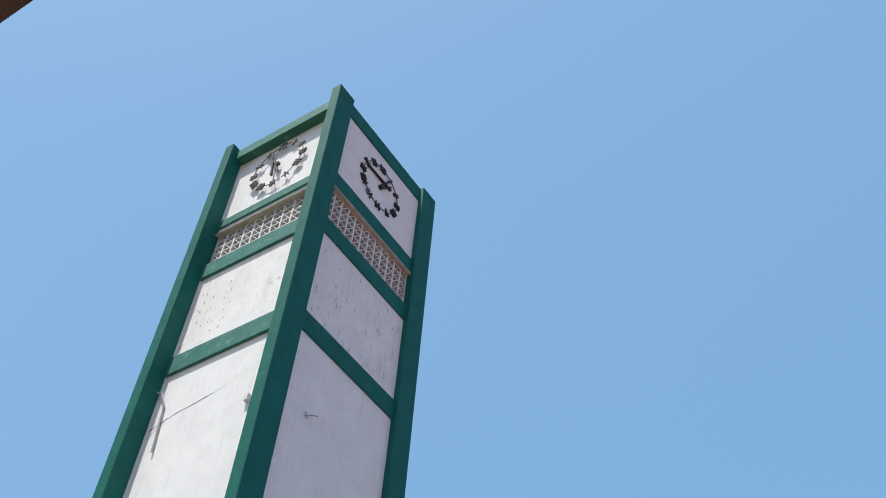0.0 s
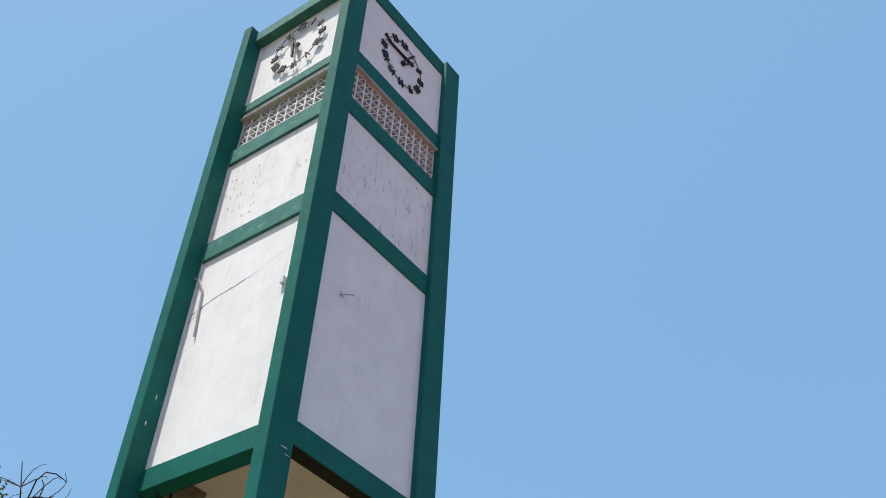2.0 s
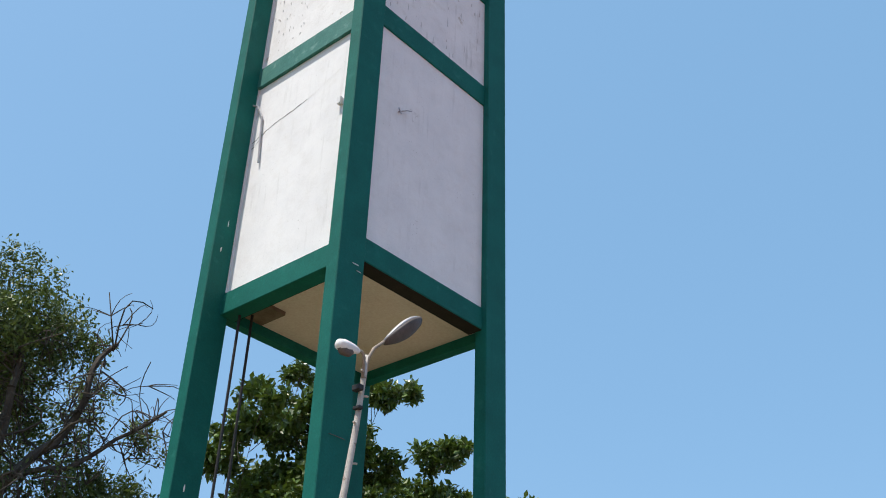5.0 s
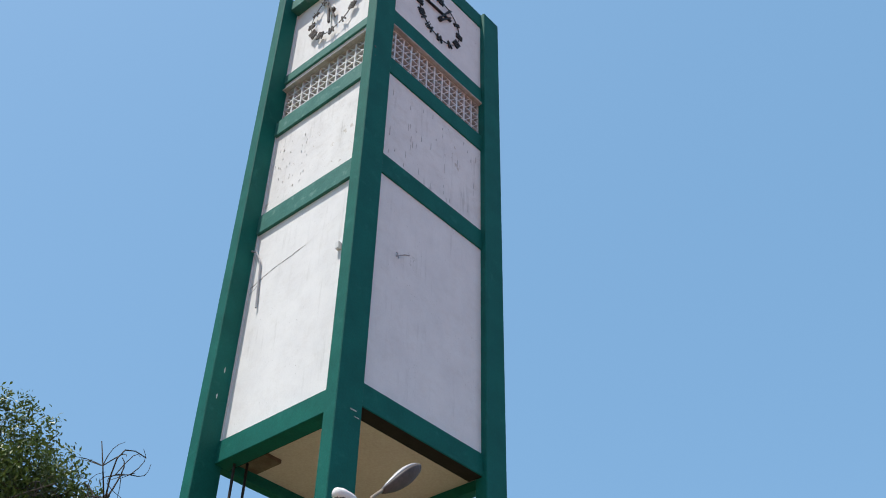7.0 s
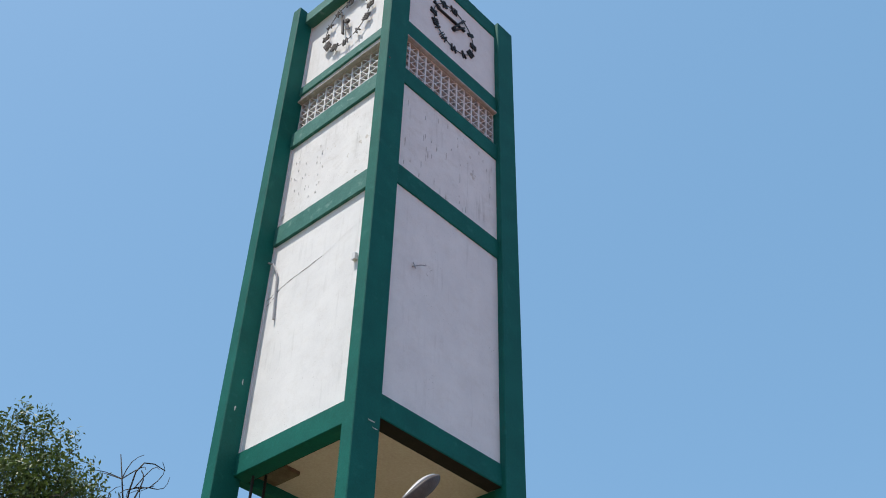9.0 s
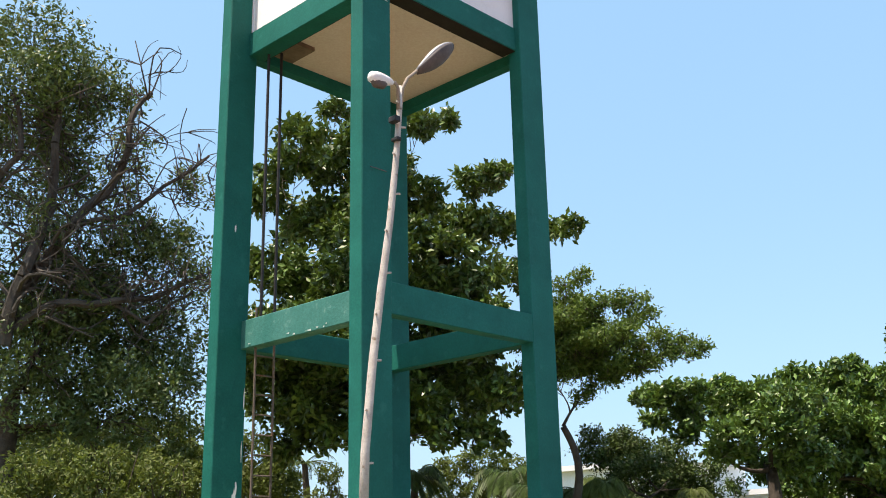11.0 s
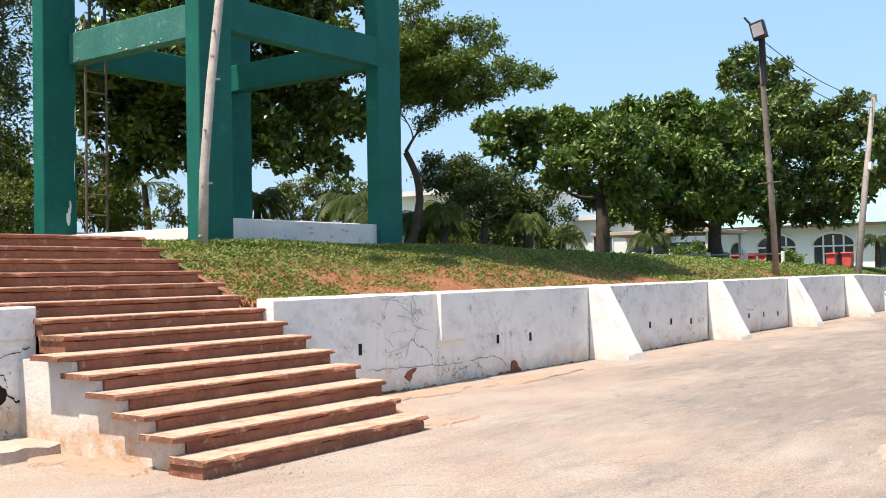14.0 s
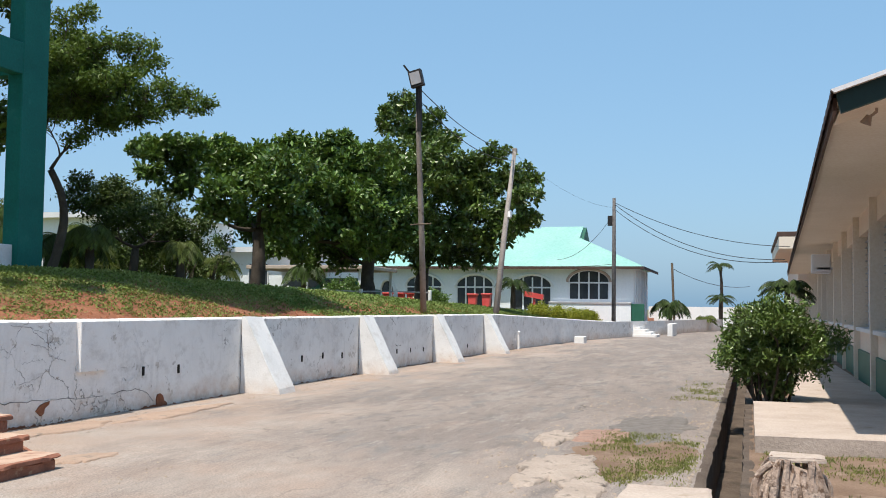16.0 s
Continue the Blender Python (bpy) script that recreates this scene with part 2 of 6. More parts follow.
    nz.inputs["Scale"].default_value, nz.inputs["Detail"].default_value = 1.3, 6.0
    l.new(geo.outputs["Position"], nz.inputs["Vector"])
    l.new(geo.outputs["Position"], wob.inputs[0]), l.new(nz.outputs["Color"], wob.inputs[1])
    l.new(wob.outputs[0], crack_.inputs["Vector"])
    cf = calc("MULTIPLY", rng_(crack_.outputs["Distance"], 0.006, 0.0), rng_(tex(0.4, 3.0), 0.5, 0.6))
    col = mix(calc("MULTIPLY", cf, 0.7), col, (0.07, 0.06, 0.05))
    l.new(col, b.inputs["Base Color"])
    u = n.new("ShaderNodeBump")
    u.inputs["Strength"].default_value, u.inputs["Distance"].default_value = 0.6, 0.02
    l.new(calc("ADD", grain, calc("MULTIPLY", tex(9.0, 5.0), 1.5)), u.inputs["Height"])
    l.new(u.outputs["Normal"], b.inputs["Normal"])
    return m


ASPHALT = road_material()
CONCRETE = material("old_concrete", (0.35, 0.285, 0.240), (0.45, 0.375, 0.325), 1.5, 0.95, 30, 0.5, (0.29, 0.225, 0.17), 2.2, 0.62, 0.1)
EARTH = material("red_earth", (0.18, 0.068, 0.036), (0.29, 0.120, 0.066), 2.5, 1.0, 14, 1.0, (0.22, 0.115, 0.066), 0.8, 0.56, 0.12)
GRASS = material("weed_leaves", (0.130, 0.190, 0.044), (0.245, 0.270, 0.078), 0.7, 0.7, 30, 0.0, (0.27, 0.215, 0.095), 0.9, 0.66, 0.1, island=0.35, leaf=0.15)
LEAF_BIG = material("broad_leaves", (0.066, 0.142, 0.030), (0.122, 0.222, 0.046), 0.5, 0.38, 12, 0.0, island=0.6, leaf=0.14, spec=0.5)
LEAF_DARK = material("dark_leaves", (0.024, 0.048, 0.013), (0.048, 0.080, 0.020), 0.6, 0.55, 12, 0.0, island=0.35, leaf=0.08, spec=0.3)
LEAF_FINE = material("fine_leaves", (0.070, 0.130, 0.026), (0.125, 0.190, 0.038), 0.5, 0.5, 12, 0.0, island=0.45, leaf=0.2)
LEAF_SHADE = material("shade_tree_leaves", (0.052, 0.094, 0.034), (0.112, 0.155, 0.056), 0.6, 0.42, 12, 0.0, island=0.4, leaf=0.16, spec=0.4)
LEAF_PALM = material("dark_palm_leaves", (0.015, 0.032, 0.010), (0.032, 0.055, 0.016), 0.6, 0.55, 12, 0.0, island=0.3, leaf=0.03)
LEAF_GLOSS = material("glossy_small_leaves", (0.062, 0.115, 0.026), (0.130, 0.195, 0.052), 1.5, 0.35, 12, 0.0, island=0.5, leaf=0.12, spec=0.5)
LEAF_DEEP = material("deep_green_leaves", (0.048, 0.098, 0.020), (0.105, 0.172, 0.038), 0.5, 0.38, 12, 0.0, island=0.55, leaf=0.14, spec=0.5)
LAWN = material("lawn_leaves", (0.105, 0.190, 0.052), (0.200, 0.255, 0.075), 0.5, 0.8, 30, 0.0, (0.22, 0.18, 0.08), 0.6, 0.64, 0.1, island=0.3, leaf=0.18)
LEAF_PALE = material("pale_leaves", (0.078, 0.108, 0.028), (0.135, 0.155, 0.048), 0.4, 0.6, 12, 0.0, island=0.4, leaf=0.25)
BARK = material("bark", (0.045, 0.036, 0.029), (0.09, 0.074, 0.06), 3.0, 0.95, 30, 0.8)
POLEWOOD = material("weathered_pole", (0.34, 0.31, 0.28), (0.48, 0.45, 0.42), 4.0, 0.85, 40, 0.5, (0.20, 0.15, 0.11), 5.0, 0.6, 0.06)
DARKWOOD = material("dark_pole", (0.12, 0.085, 0.06), (0.20, 0.15, 0.11), 3.0, 0.9, 40, 0.5)
IRON = material("dark_iron", (0.012, 0.012, 0.014), (0.03, 0.028, 0.028), 5.0, 0.55, 50, 0.2)
STEEL = material("grey_metal", (0.30, 0.30, 0.32), (0.40, 0.40, 0.42), 4.0, 0.5, 50, 0.1, metal=0.2)
LADDER = material("rusty_ladder_steel", (0.085, 0.062, 0.046), (0.16, 0.125, 0.10), 6.0, 0.75, 40, 0.3, (0.17, 0.075, 0.035), 6.0, 0.58, 0.08)
RUSTY = material("rusty_pipe", (0.20, 0.16, 0.125), (0.32, 0.275, 0.235), 6.0, 0.7, 40, 0.3, (0.20, 0.10, 0.05), 6.0, 0.6, 0.08)
LENS = material("lamp_lens", (0.06, 0.05, 0.05), (0.12, 0.10, 0.095), 3.0, 0.6, 30, 0.0, spec=0.2)
BLACK = material("black_opening_and_shade", (0.012, 0.010, 0.008), (0.02, 0.016, 0.012), 4.0, 0.9, 20, 0.2)
RUST_LIGHT = material("pale_scratch", (0.40, 0.48, 0.46), (0.5, 0.56, 0.54), 5.0, 0.8, 30, 0.1)
STAIN_SHADE = material("grey_mould_and_shade", (0.46, 0.45, 0.455), (0.58, 0.57, 0.58), 6.0, 0.9, 30, 0.2)
TIER = material("greyish_white_paint", (0.68, 0.66, 0.65), (0.74, 0.72, 0.71), 1.0, 0.8, 25, 0.1)
GRIME = material("wall_grime", (0.36, 0.34, 0.33), (0.52, 0.50, 0.49), 7.0, 0.95, 30, 0.4)
FADED = material("faded_black", (0.06, 0.055, 0.055), (0.16, 0.15, 0.15), 9.0, 0.8, 40, 0.2)




def ground_material():
    """Red earth on the bare slope; further up a thin turf of moss and rooted stems covers it in patches."""
    m = EARTH.copy()
    m.name = "earth_and_turf"
    n, l = m.node_tree.nodes, m.node_tree.links
    b = n["Principled BSDF"]
    col = b.inputs["Base Color"].links[0].from_socket
    geo = n.new("ShaderNodeNewGeometry")
    sx = n.new("ShaderNodeSeparateXYZ")
    l.new(geo.outputs["Position"], sx.inputs[0])
    up = n.new("ShaderNodeMapRange")
    for k, v in (("From Min", -2.7), ("From Max", -0.6), ("To Min", -0.32), ("To Max", 0.42)):
        up.inputs[k].default_value = v
    l.new(sx.outputs["Y"], up.inputs["Value"])
    t = n.new("ShaderNodeTexNoise")
    t.inputs["Scale"].default_value, t.inputs["Detail"].default_value, t.inputs["Roughness"].default_value = 1.6, 9.0, 0.68
    l.new(geo.outputs["Position"], t.inputs["Vector"])
    add = n.new("ShaderNodeMath")
    l.new(up.outputs["Result"], add.inputs[0]), l.new(t.outputs["Fac"], add.inputs[1])
    cut = n.new("ShaderNodeMapRange")
    cut.inputs["From Min"].default_value, cut.inputs["From Max"].default_value = 0.52, 0.64
    l.new(add.outputs[0], cut.inputs["Value"])
    x = n.new("ShaderNodeMix")
    x.data_type = "RGBA"
    x.inputs[7].default_value = (0.135, 0.132, 0.048, 1)
    l.new(cut.outputs["Result"], x.inputs[0]), l.new(col, x.inputs[6])
    l.new(x.outputs[2], b.inputs["Base Color"])
    return m


# ---- building helpers ----
def thing(name, label, category, at=(0, 0, 0), group="", kind=""):
    e = new(name)
    e.location = at
    return tagged(e, label, category, group, kind)


def part(name, bm, mat, parent=None, label="", smooth=False):
    """One mesh object, in world coordinates, under a thing or a part."""
    me = bpy.data.meshes.new(name)
    if isinstance(bm, bmesh.types.BMesh):
        bm.normal_update()
        bm.to_mesh(me)
        bm.free()
    else:
        me.from_pydata(*bm)
    if smooth:
        me.polygons.foreach_set("use_smooth", [True] * len(me.polygons))
    for one in (mat if isinstance(mat, (list, tuple)) else [mat]):
        me.materials.append(one)
    ob = new(name, me)
    if parent:
        at = parent.matrix_basis.translation.copy()
        up = parent.parent
        while up:
            at += up.matrix_basis.translation
            up = up.parent
        me.transform(Matrix.Translation(-at))
        ob.parent = parent
    if label:
        ob["label"] = label
    return ob


def box(bm, x0, x1, y0, y1, z0, z1, bevel=0.0):
    """An axis-aligned box with slightly broken edges."""
    v = [bm.verts.new(p) for p in ((x0, y0, z0), (x1, y0, z0), (x1, y1, z0), (x0, y1, z0), (x0, y0, z1), (x1, y0, z1), (x1, y1, z1), (x0, y1, z1))]
    fs = [bm.faces.new([v[i] for i in q]) for q in ((0, 3, 2, 1), (4, 5, 6, 7), (0, 1, 5, 4), (1, 2, 6, 5), (2, 3, 7, 6), (3, 0, 4, 7))]
    if bevel:
        es = {e for q in fs for e in q.edges}
        bmesh.ops.bevel(bm, geom=list(es), offset=bevel, segments=1, affect="EDGES")
    return bm


def boxes(*rows, bevel=0.0):
    bm = bmesh.new()
    for r in rows:
        box(bm, *r, bevel=bevel)
    return bm


def prism(pts, axis, a, z):
    """A closed outline of two coordinates, pulled along an axis from a to z."""
    bm = bmesh.new()
    put = {"x": lambda p, d: (d, p[0], p[1]), "y": lambda p, d: (p[0], d, p[1]), "z": lambda p, d: (p[0], p[1], d)}[axis]
    lo, hi = [bm.verts.new(put(p, a)) for p in pts], [bm.verts.new(put(p, z)) for p in pts]
    bm.faces.new(lo), bm.faces.new(hi[::-1])
    for i in range(len(pts)):
        j = (i + 1) % len(pts)
        bm.faces.new((lo[i], hi[i], hi[j], lo[j]))
    bmesh.ops.recalc_face_normals(bm, faces=bm.faces)
    return bm


def tube(bm, pts, radii, sides=8):
    """A round bar along a line of points."""
    pts = [Vector(p) for p in pts]
    rings = []
    for i, p in enumerate(pts):
        d = (pts[min(i + 1, len(pts) - 1)] - pts[max(i - 1, 0)]).normalized()
        a = d.orthogonal().normalized() if i == 0 else (rings[-1][1] - d * rings[-1][1].dot(d)).normalized()
        b, r = d.cross(a), radii[i] if isinstance(radii, (list, tuple)) else radii
        rings.append(([bm.verts.new(p + (a * math.cos(w) + b * math.sin(w)) * r) for w in (2 * math.pi * k / sides for k in range(sides))], a))
    for (q, _), (s, _) in zip(rings, rings[1:]):
        for k in range(sides):
            bm.faces.new((q[k], q[(k + 1) % sides], s[(k + 1) % sides], s[k]))
    bm.faces.new(rings[0][0][::-1]), bm.faces.new(rings[-1][0])
    return bm


def rough_edges(bm, size, seed=0, freq=6.0, cuts=0, keep_bottom=None):
    """Worn masonry: nudges vertices by smooth noise."""
    for v in bm.verts:
        if keep_bottom is not None and v.co.z <= keep_bottom:
            continue
        v.co += noise.noise_vector(v.co * freq + Vector((seed, 0, 0))) * size
    return bm


def slab_cut(x0, x1, y0, y1, z0, z1, step=0.15):
    """A box with its long edges cut into short lengths, to be worn."""
    n = max(1, int((x1 - x0) / step))
    bm = bmesh.new()
    rings = []
    for i in range(n + 1):
        x = x0 + (x1 - x0) * i / n
        rings.append([bm.verts.new((x, y, z)) for y, z in ((y0, z0), (y1, z0), (y1, z1), ((y0 + y1) / 2, z1), (y0 + 0.03, z1), (y0, z1 - 0.012))])
    for q, s in zip(rings, rings[1:]):
        for k in range(6):
            bm.faces.new((q[k], s[k], s[(k + 1) % 6], q[(k + 1) % 6]))
    bm.faces.new(rings[0]), bm.faces.new(rings[-1][::-1])
    bmesh.ops.recalc_face_normals(bm, faces=bm.faces)
    return bm


# ---- ground ----
def lawn_height(x, y):
    """The raised lawn behind the retaining wall."""
    rise = min(1.0, max(0.0, (y + 3.1) / 2.9))
    if x < -4.6:
        rise = min(1.0, max(0.0, (y + 0.62) / 0.4))
    rise = rise * rise * (3 - 2 * rise)
    edge = 1.30 if x < 26 else max(0.75, 1.30 - (x - 26) * 0.023)
    if x < -1.8:
        edge = 1.66
    far = 2.16 if x < 7 else max(0.95, 2.16 - (x - 7) * 0.0205)
    far += 0.012 * max(0.0, min(30.0, y - 6)) * (1 if x < 40 else 0.3)
    return edge + (far - edge) * rise + 0.05 * noise.noise(Vector((x * 0.5, y * 0.5, 0))) * (rise > 0)


def ground_height(x, y):
    if x < -1.7 and y < -2.55:
        return -0.012
    if -5.35 < x < -1.9 and y < -0.5:
        return -0.012
    if y < -11.59 and y > -12.01 and x > -5.5:
        return -0.8
    if y < -3.12 or (x > 50 and y < -3.0):
        return -0.012
    return lawn_height(x, y)


def spaced(parts):
    out = []
    for a, z, n in parts:
        out += list(np.linspace(a, z, n, endpoint=False))
    return out


xs = spaced(((-900, -60, 10), (-60, -12, 12), (-12, 16, 112), (16, 70, 100), (70, 140, 14), (140, 1500, 10))) + [1500.0]
ys = spaced(((-900, -60, 8), (-60, -13, 8))) + [-13.0, -12.5, -12.03, -12.0, -11.60, -11.58] + spaced(((-11.0, -3.2, 9),)) + [-3.14, -3.10] + spaced(((-3.0, 6, 36), (6, 40, 24), (40, 120, 8), (120, 1500, 8))) + [1500.0]
verts = [(x, y, ground_height(x, y)) for y in ys for x in xs]
nx = len(xs)
faces = [(j * nx + i, j * nx + i + 1, (j + 1) * nx + i + 1, (j + 1) * nx + i) for j in range(len(ys) - 1) for i in range(nx - 1)]
ground = part("ground", (verts, [], faces), ground_material(), smooth=True)
tagged(ground, "red earth ground rising to a grassy raised lawn", "ground", kind="structure")

rx, ry = np.linspace(-30, 110, 281), np.linspace(-11.56, -3.0, 40)
rv = [(float(x), float(y), 0.004 + 0.012 * noise.noise(Vector((x * 0.8, y * 0.8, 3.0))) + 0.006 * noise.noise(Vector((x * 3, y * 3, 7.0)))) for y in ry for x in rx]
rf = [(j * 281 + i, j * 281 + i + 1, (j + 1) * 281 + i + 1, (j + 1) * 281 + i) for j in range(39) for i in range(280)]
tagged(part("road", (rv, [], rf), ASPHALT, smooth=True), "worn grey road with sandy dusty patches", "road", kind="structure")

# ---- retaining walls ----
WY = -3.25


def wall_top(x):
    return 1.36 if x < 26 else 1.36 - (x - 26) * 0.022


bm = bmesh.new()
cuts = [-1.72 + i * 0.4 for i in range(190)]
rings = []
for x in cuts:
    zt = wall_top(x) + 0.012 * noise.noise(Vector((x * 1.7, 0, 0)))
    wob = 0.012 * noise.noise(Vector((x * 0.9, 5, 0)))
    y0 = WY if x < 27 else WY - (x - 27) * 0.06 - max(0, x - 42) * 0.12
    rings.append([bm.verts.new(p) for p in ((x, y0 + wob, -0.05), (x, y0 + wob, 0.45), (x, y0 + wob * 0.5, 0.9), (x, y0, zt - 0.03), (x, y0 + 0.03, zt), (x, y0 + 0.28, zt), (x, y0 + 0.28, -0.05))])
for q, s in zip(rings, rings[1:]):
    for k in range(7):
        bm.faces.new((q[k], s[k], s[(k + 1) % 7], q[(k + 1) % 7]))
bm.faces.new(rings[0]), bm.faces.new(rings[-1][::-1])
bmesh.ops.recalc_face_normals(bm, faces=bm.faces)
wall_e = tagged(part("wall_east", bm, ROADWALL), "cracked whitewashed retaining wall beside the road", "wall", kind="structure")


def buttress(x):
    zt = wall_top(x)
    return prism([(WY - 0.02, zt + 0.01), (WY - 0.10, zt + 0.01), (WY - 0.76, 0.10), (WY - 0.80, -0.03), (WY - 0.02, -0.03)], "x", x, x + 0.68)


for x in (6.30, 12.12, 18.0, 23.9):
    bm = buttress(x)
    bmesh.ops.subdivide_edges(bm, edges=bm.edges, cuts=3, use_grid_fill=True)
    rough_edges(bm, 0.02, 3, 3.0)
    part("buttress", bm, PROPWALL, wall_e, "sloping bright white buttress")
for x, z, h in ((-0.14, 0.64, 0.15), (3.22, 0.57, 0.14), (4.22, 0.55, 0.14), (7.9, 0.5, 0.14), (8.96, 0.5, 0.13), (10.03, 0.52, 0.13), (11.12, 0.48, 0.13),
                (14.86, 0.43, 0.12), (15.97, 0.42, 0.12), (17.12, 0.4, 0.12), (20.6, 0.35, 0.12), (21.8, 0.35, 0.12)):
    part("drain_hole", boxes((x - 0.03, x + 0.03, WY - 0.016, WY + 0.02, z - h / 2, z + h / 2), bevel=0.006), BLACK, wall_e)
part("pier", boxes((1.60, 2.25, WY - 0.075, WY + 0.02, 0.64, 1.34), bevel=0.008), ROADWALL, wall_e, "shallow plaster pier on the wall")
bm = prism([(3.60, 0.02), (3.90, 0.0), (3.88, 0.05), (3.80, 0.09), (3.77, 0.16), (3.70, 0.20), (3.62, 0.19), (3.59, 0.12)], "y", WY - 0.02, WY + 0.02)
part("broken_plaster", bm, EARTH, wall_e)
bm = prism([(0.80, 0.19), (0.90, 0.12), (0.95, 0.15), (0.97, 0.22), (1.04, 0.25), (1.07, 0.30), (0.98, 0.29), (0.88, 0.26)], "y", WY - 0.018, WY + 0.02)
part("broken_plaster", bm, EARTH, wall_e)


def crack(pts, plane, at, width, mat, parent, name="crack"):
    """A jagged raised or dark line on a wall, in its plane."""
    bm = bmesh.new()
    out = []
    for (a, za), (b, zb) in zip(pts, pts[1:]):
        n = 6
        for i in range(n):
            t = i / n
            out.append((a + (b - a) * t + 0.03 * noise.noise(Vector((a * 9 + t * 7, za * 9, 1))), za + (zb - za) * t + 0.03 * noise.noise(Vector((za * 9 + t * 7, a * 9, 5)))))
    out.append(pts[-1])
    prev = None
    for i, (a, zz) in enumerate(out):
        w = width * (0.5 + abs(noise.noise(Vector((i * 0.7, a, zz)))) * 1.6)
        p = [(a, at, zz - w), (a + w * 0.5, at, zz + w)] if plane == "y" else [(at, a, zz - w), (at, a + w * 0.5, zz + w)]
        cur = [bm.verts.new(q) for q in p]
        if prev:
            bm.faces.new((prev[0], cur[0], cur[1], prev[1]))
        prev = cur
    return part(name, bm, mat, parent)


crack([(0.25, 1.30), (0.62, 1.27), (0.95, 1.18), (1.1, 0.9), (1.02, 0.72), (0.75, 0.6), (0.45, 0.55)], "y", WY - 0.016, 0.005, GRIME, wall_e)
crack([(0.62, 1.27), (0.9, 1.1), (1.1, 0.95)], "y", WY - 0.017, 0.003, FADED, wall_e)
crack([(0.0, 0.35), (0.6, 0.33), (1.3, 0.30), (2.2, 0.28)], "y", WY - 0.016, 0.004, FADED, wall_e)
crack([(2.9, 1.2), (3.1, 0.9), (3.2, 0.7), (3.0, 0.5), (2.7, 0.42)], "y", WY - 0.016, 0.014, WALLBRIGHT, wall_e)
crack([(2.4, 0.3), (3.0, 0.32), (3.3, 0.25), (3.5, 0.1)], "y", WY - 0.016, 0.005, FADED, wall_e)
crack([(9.8, 1.33), (10.3, 1.28), (10.6, 1.1), (10.8, 1.25), (11.4, 1.3)], "y", WY - 0.016, 0.014, WALLBRIGHT, wall_e)

def flake(name, plane, at, a, z, w, h, mat, seed, parent):
    """A flaked or stained patch: a thin uneven plate just proud of the surface."""
    n = 11
    pts = []
    for i in range(n):
        q = 2 * math.pi * i / n
        k = 0.5 + 0.9 * abs(noise.noise(Vector((seed * 3.1, i * 0.9, 1))))
        pts.append((a + math.cos(q) * w * k, z + math.sin(q) * h * k))
    at -= 0.0011 * (seed % 13)
    return part(name, prism(pts, plane, at - 0.003, at + 0.006), mat, parent)



def soil_band(plane, at, a0, a1, low, high, seed, mat, parent, name="soil_splash"):
    """Dirt splashed on the foot of a wall: a thin skin with a ragged top."""
    bm = bmesh.new()
    n = int((a1 - a0) / 0.035)
    prev = None
    for k in range(n + 1):
        a = a0 + (a1 - a0) * k / n
        h = low + (high - low) * max(0.0, min(1.0, 0.5 + 0.9 * noise.noise(Vector((a * 1.3, seed, 0))) + 0.5 * noise.noise(Vector((a * 6, seed, 3))) + 0.45 * noise.noise(Vector((a * 19, seed, 7))) + 0.35 * noise.noise(Vector((a * 47, seed, 9)))))
        row = [bm.verts.new((a, at, z) if plane == "y" else (at, a, z)) for z in (-0.03, h)]
        if prev:
            bm.faces.new((prev[0], row[0], row[1], prev[1]))
        prev = row
    return part(name, bm, mat, parent)


soil_band("y", WY - 0.026, -1.6, 27, -0.02, 0.045, 5.0, EARTH, wall_e, "broken_plaster")

for i in range(22):
    x = -1.4 + 24 * noise.random()
    if min(abs(x - b - 0.3) for b in (6.3, 12.12, 18.0)) < 0.9:
        continue
    z = 0.25 + 0.95 * noise.random()
    pts, a = [(x, z)], 6.28 * noise.random()
    for k in range(3 + i % 3):
        a += 1.1 * (noise.random() - 0.5)
        pts.append((pts[-1][0] + 0.16 * math.cos(a), min(1.31, max(0.1, pts[-1][1] + 0.13 * math.sin(a)))))
    crack(pts, "y", WY - 0.0165 - 0.0002 * (i % 9), 0.002 + 0.0015 * (i % 4), (FADED, WALLBRIGHT, GRIME)[i % 3], wall_e)

# west wall: two tiers beside the stairs
WL = -2.95
wall_w = tagged(part("wall_west", rough_edges(slab_cut(-30, -4.68, WL, WL + 0.35, -0.05, 1.375, 0.3), 0.012, 4), STAIRWALL), "whitewashed retaining wall with cracks and drain holes", "wall", kind="structure")
part("proud_face", rough_edges(slab_cut(-30, -5.88, WL - 0.26, WL + 0.01, -0.05, 1.355, 0.3), 0.012, 9), STAIRWALL, wall_w)
part("upper_tier", rough_edges(slab_cut(-30, -5.10, WL + 0.10, WL + 0.40, 1.3, 1.735, 0.4), 0.006, 7), TIER, wall_w, "smooth white upper tier")
part("plaster_band", rough_edges(slab_cut(-6.2, -4.70, WL - 0.035, WL + 0.01, 1.06, 1.37, 0.06), 0.022, 12, 4), STAIRWALL, wall_w)
part("drain_hole", boxes((-5.73, -5.66, WL - 0.05, WL, 1.10, 1.28), bevel=0.006), BLACK, wall_w)
part("drain_hole", boxes((-6.30, -6.22, WL - 0.275, WL - 0.2, 0.50, 0.66), bevel=0.006), BLACK, wall_w)
hole = [(-5.06 + (0.075 + 0.035 * noise.noise(Vector((q * 0.9, 2.0, 0)))) * math.cos(q * 0.3927), 0.54 + (0.085 + 0.04 * noise.noise(Vector((q * 1.1, 7.0, 0)))) * math.sin(q * 0.3927)) for q in range(16)]
part("broken_hole", prism(hole, "y", WL - 0.012, WL + 0.02), BLACK, wall_w)
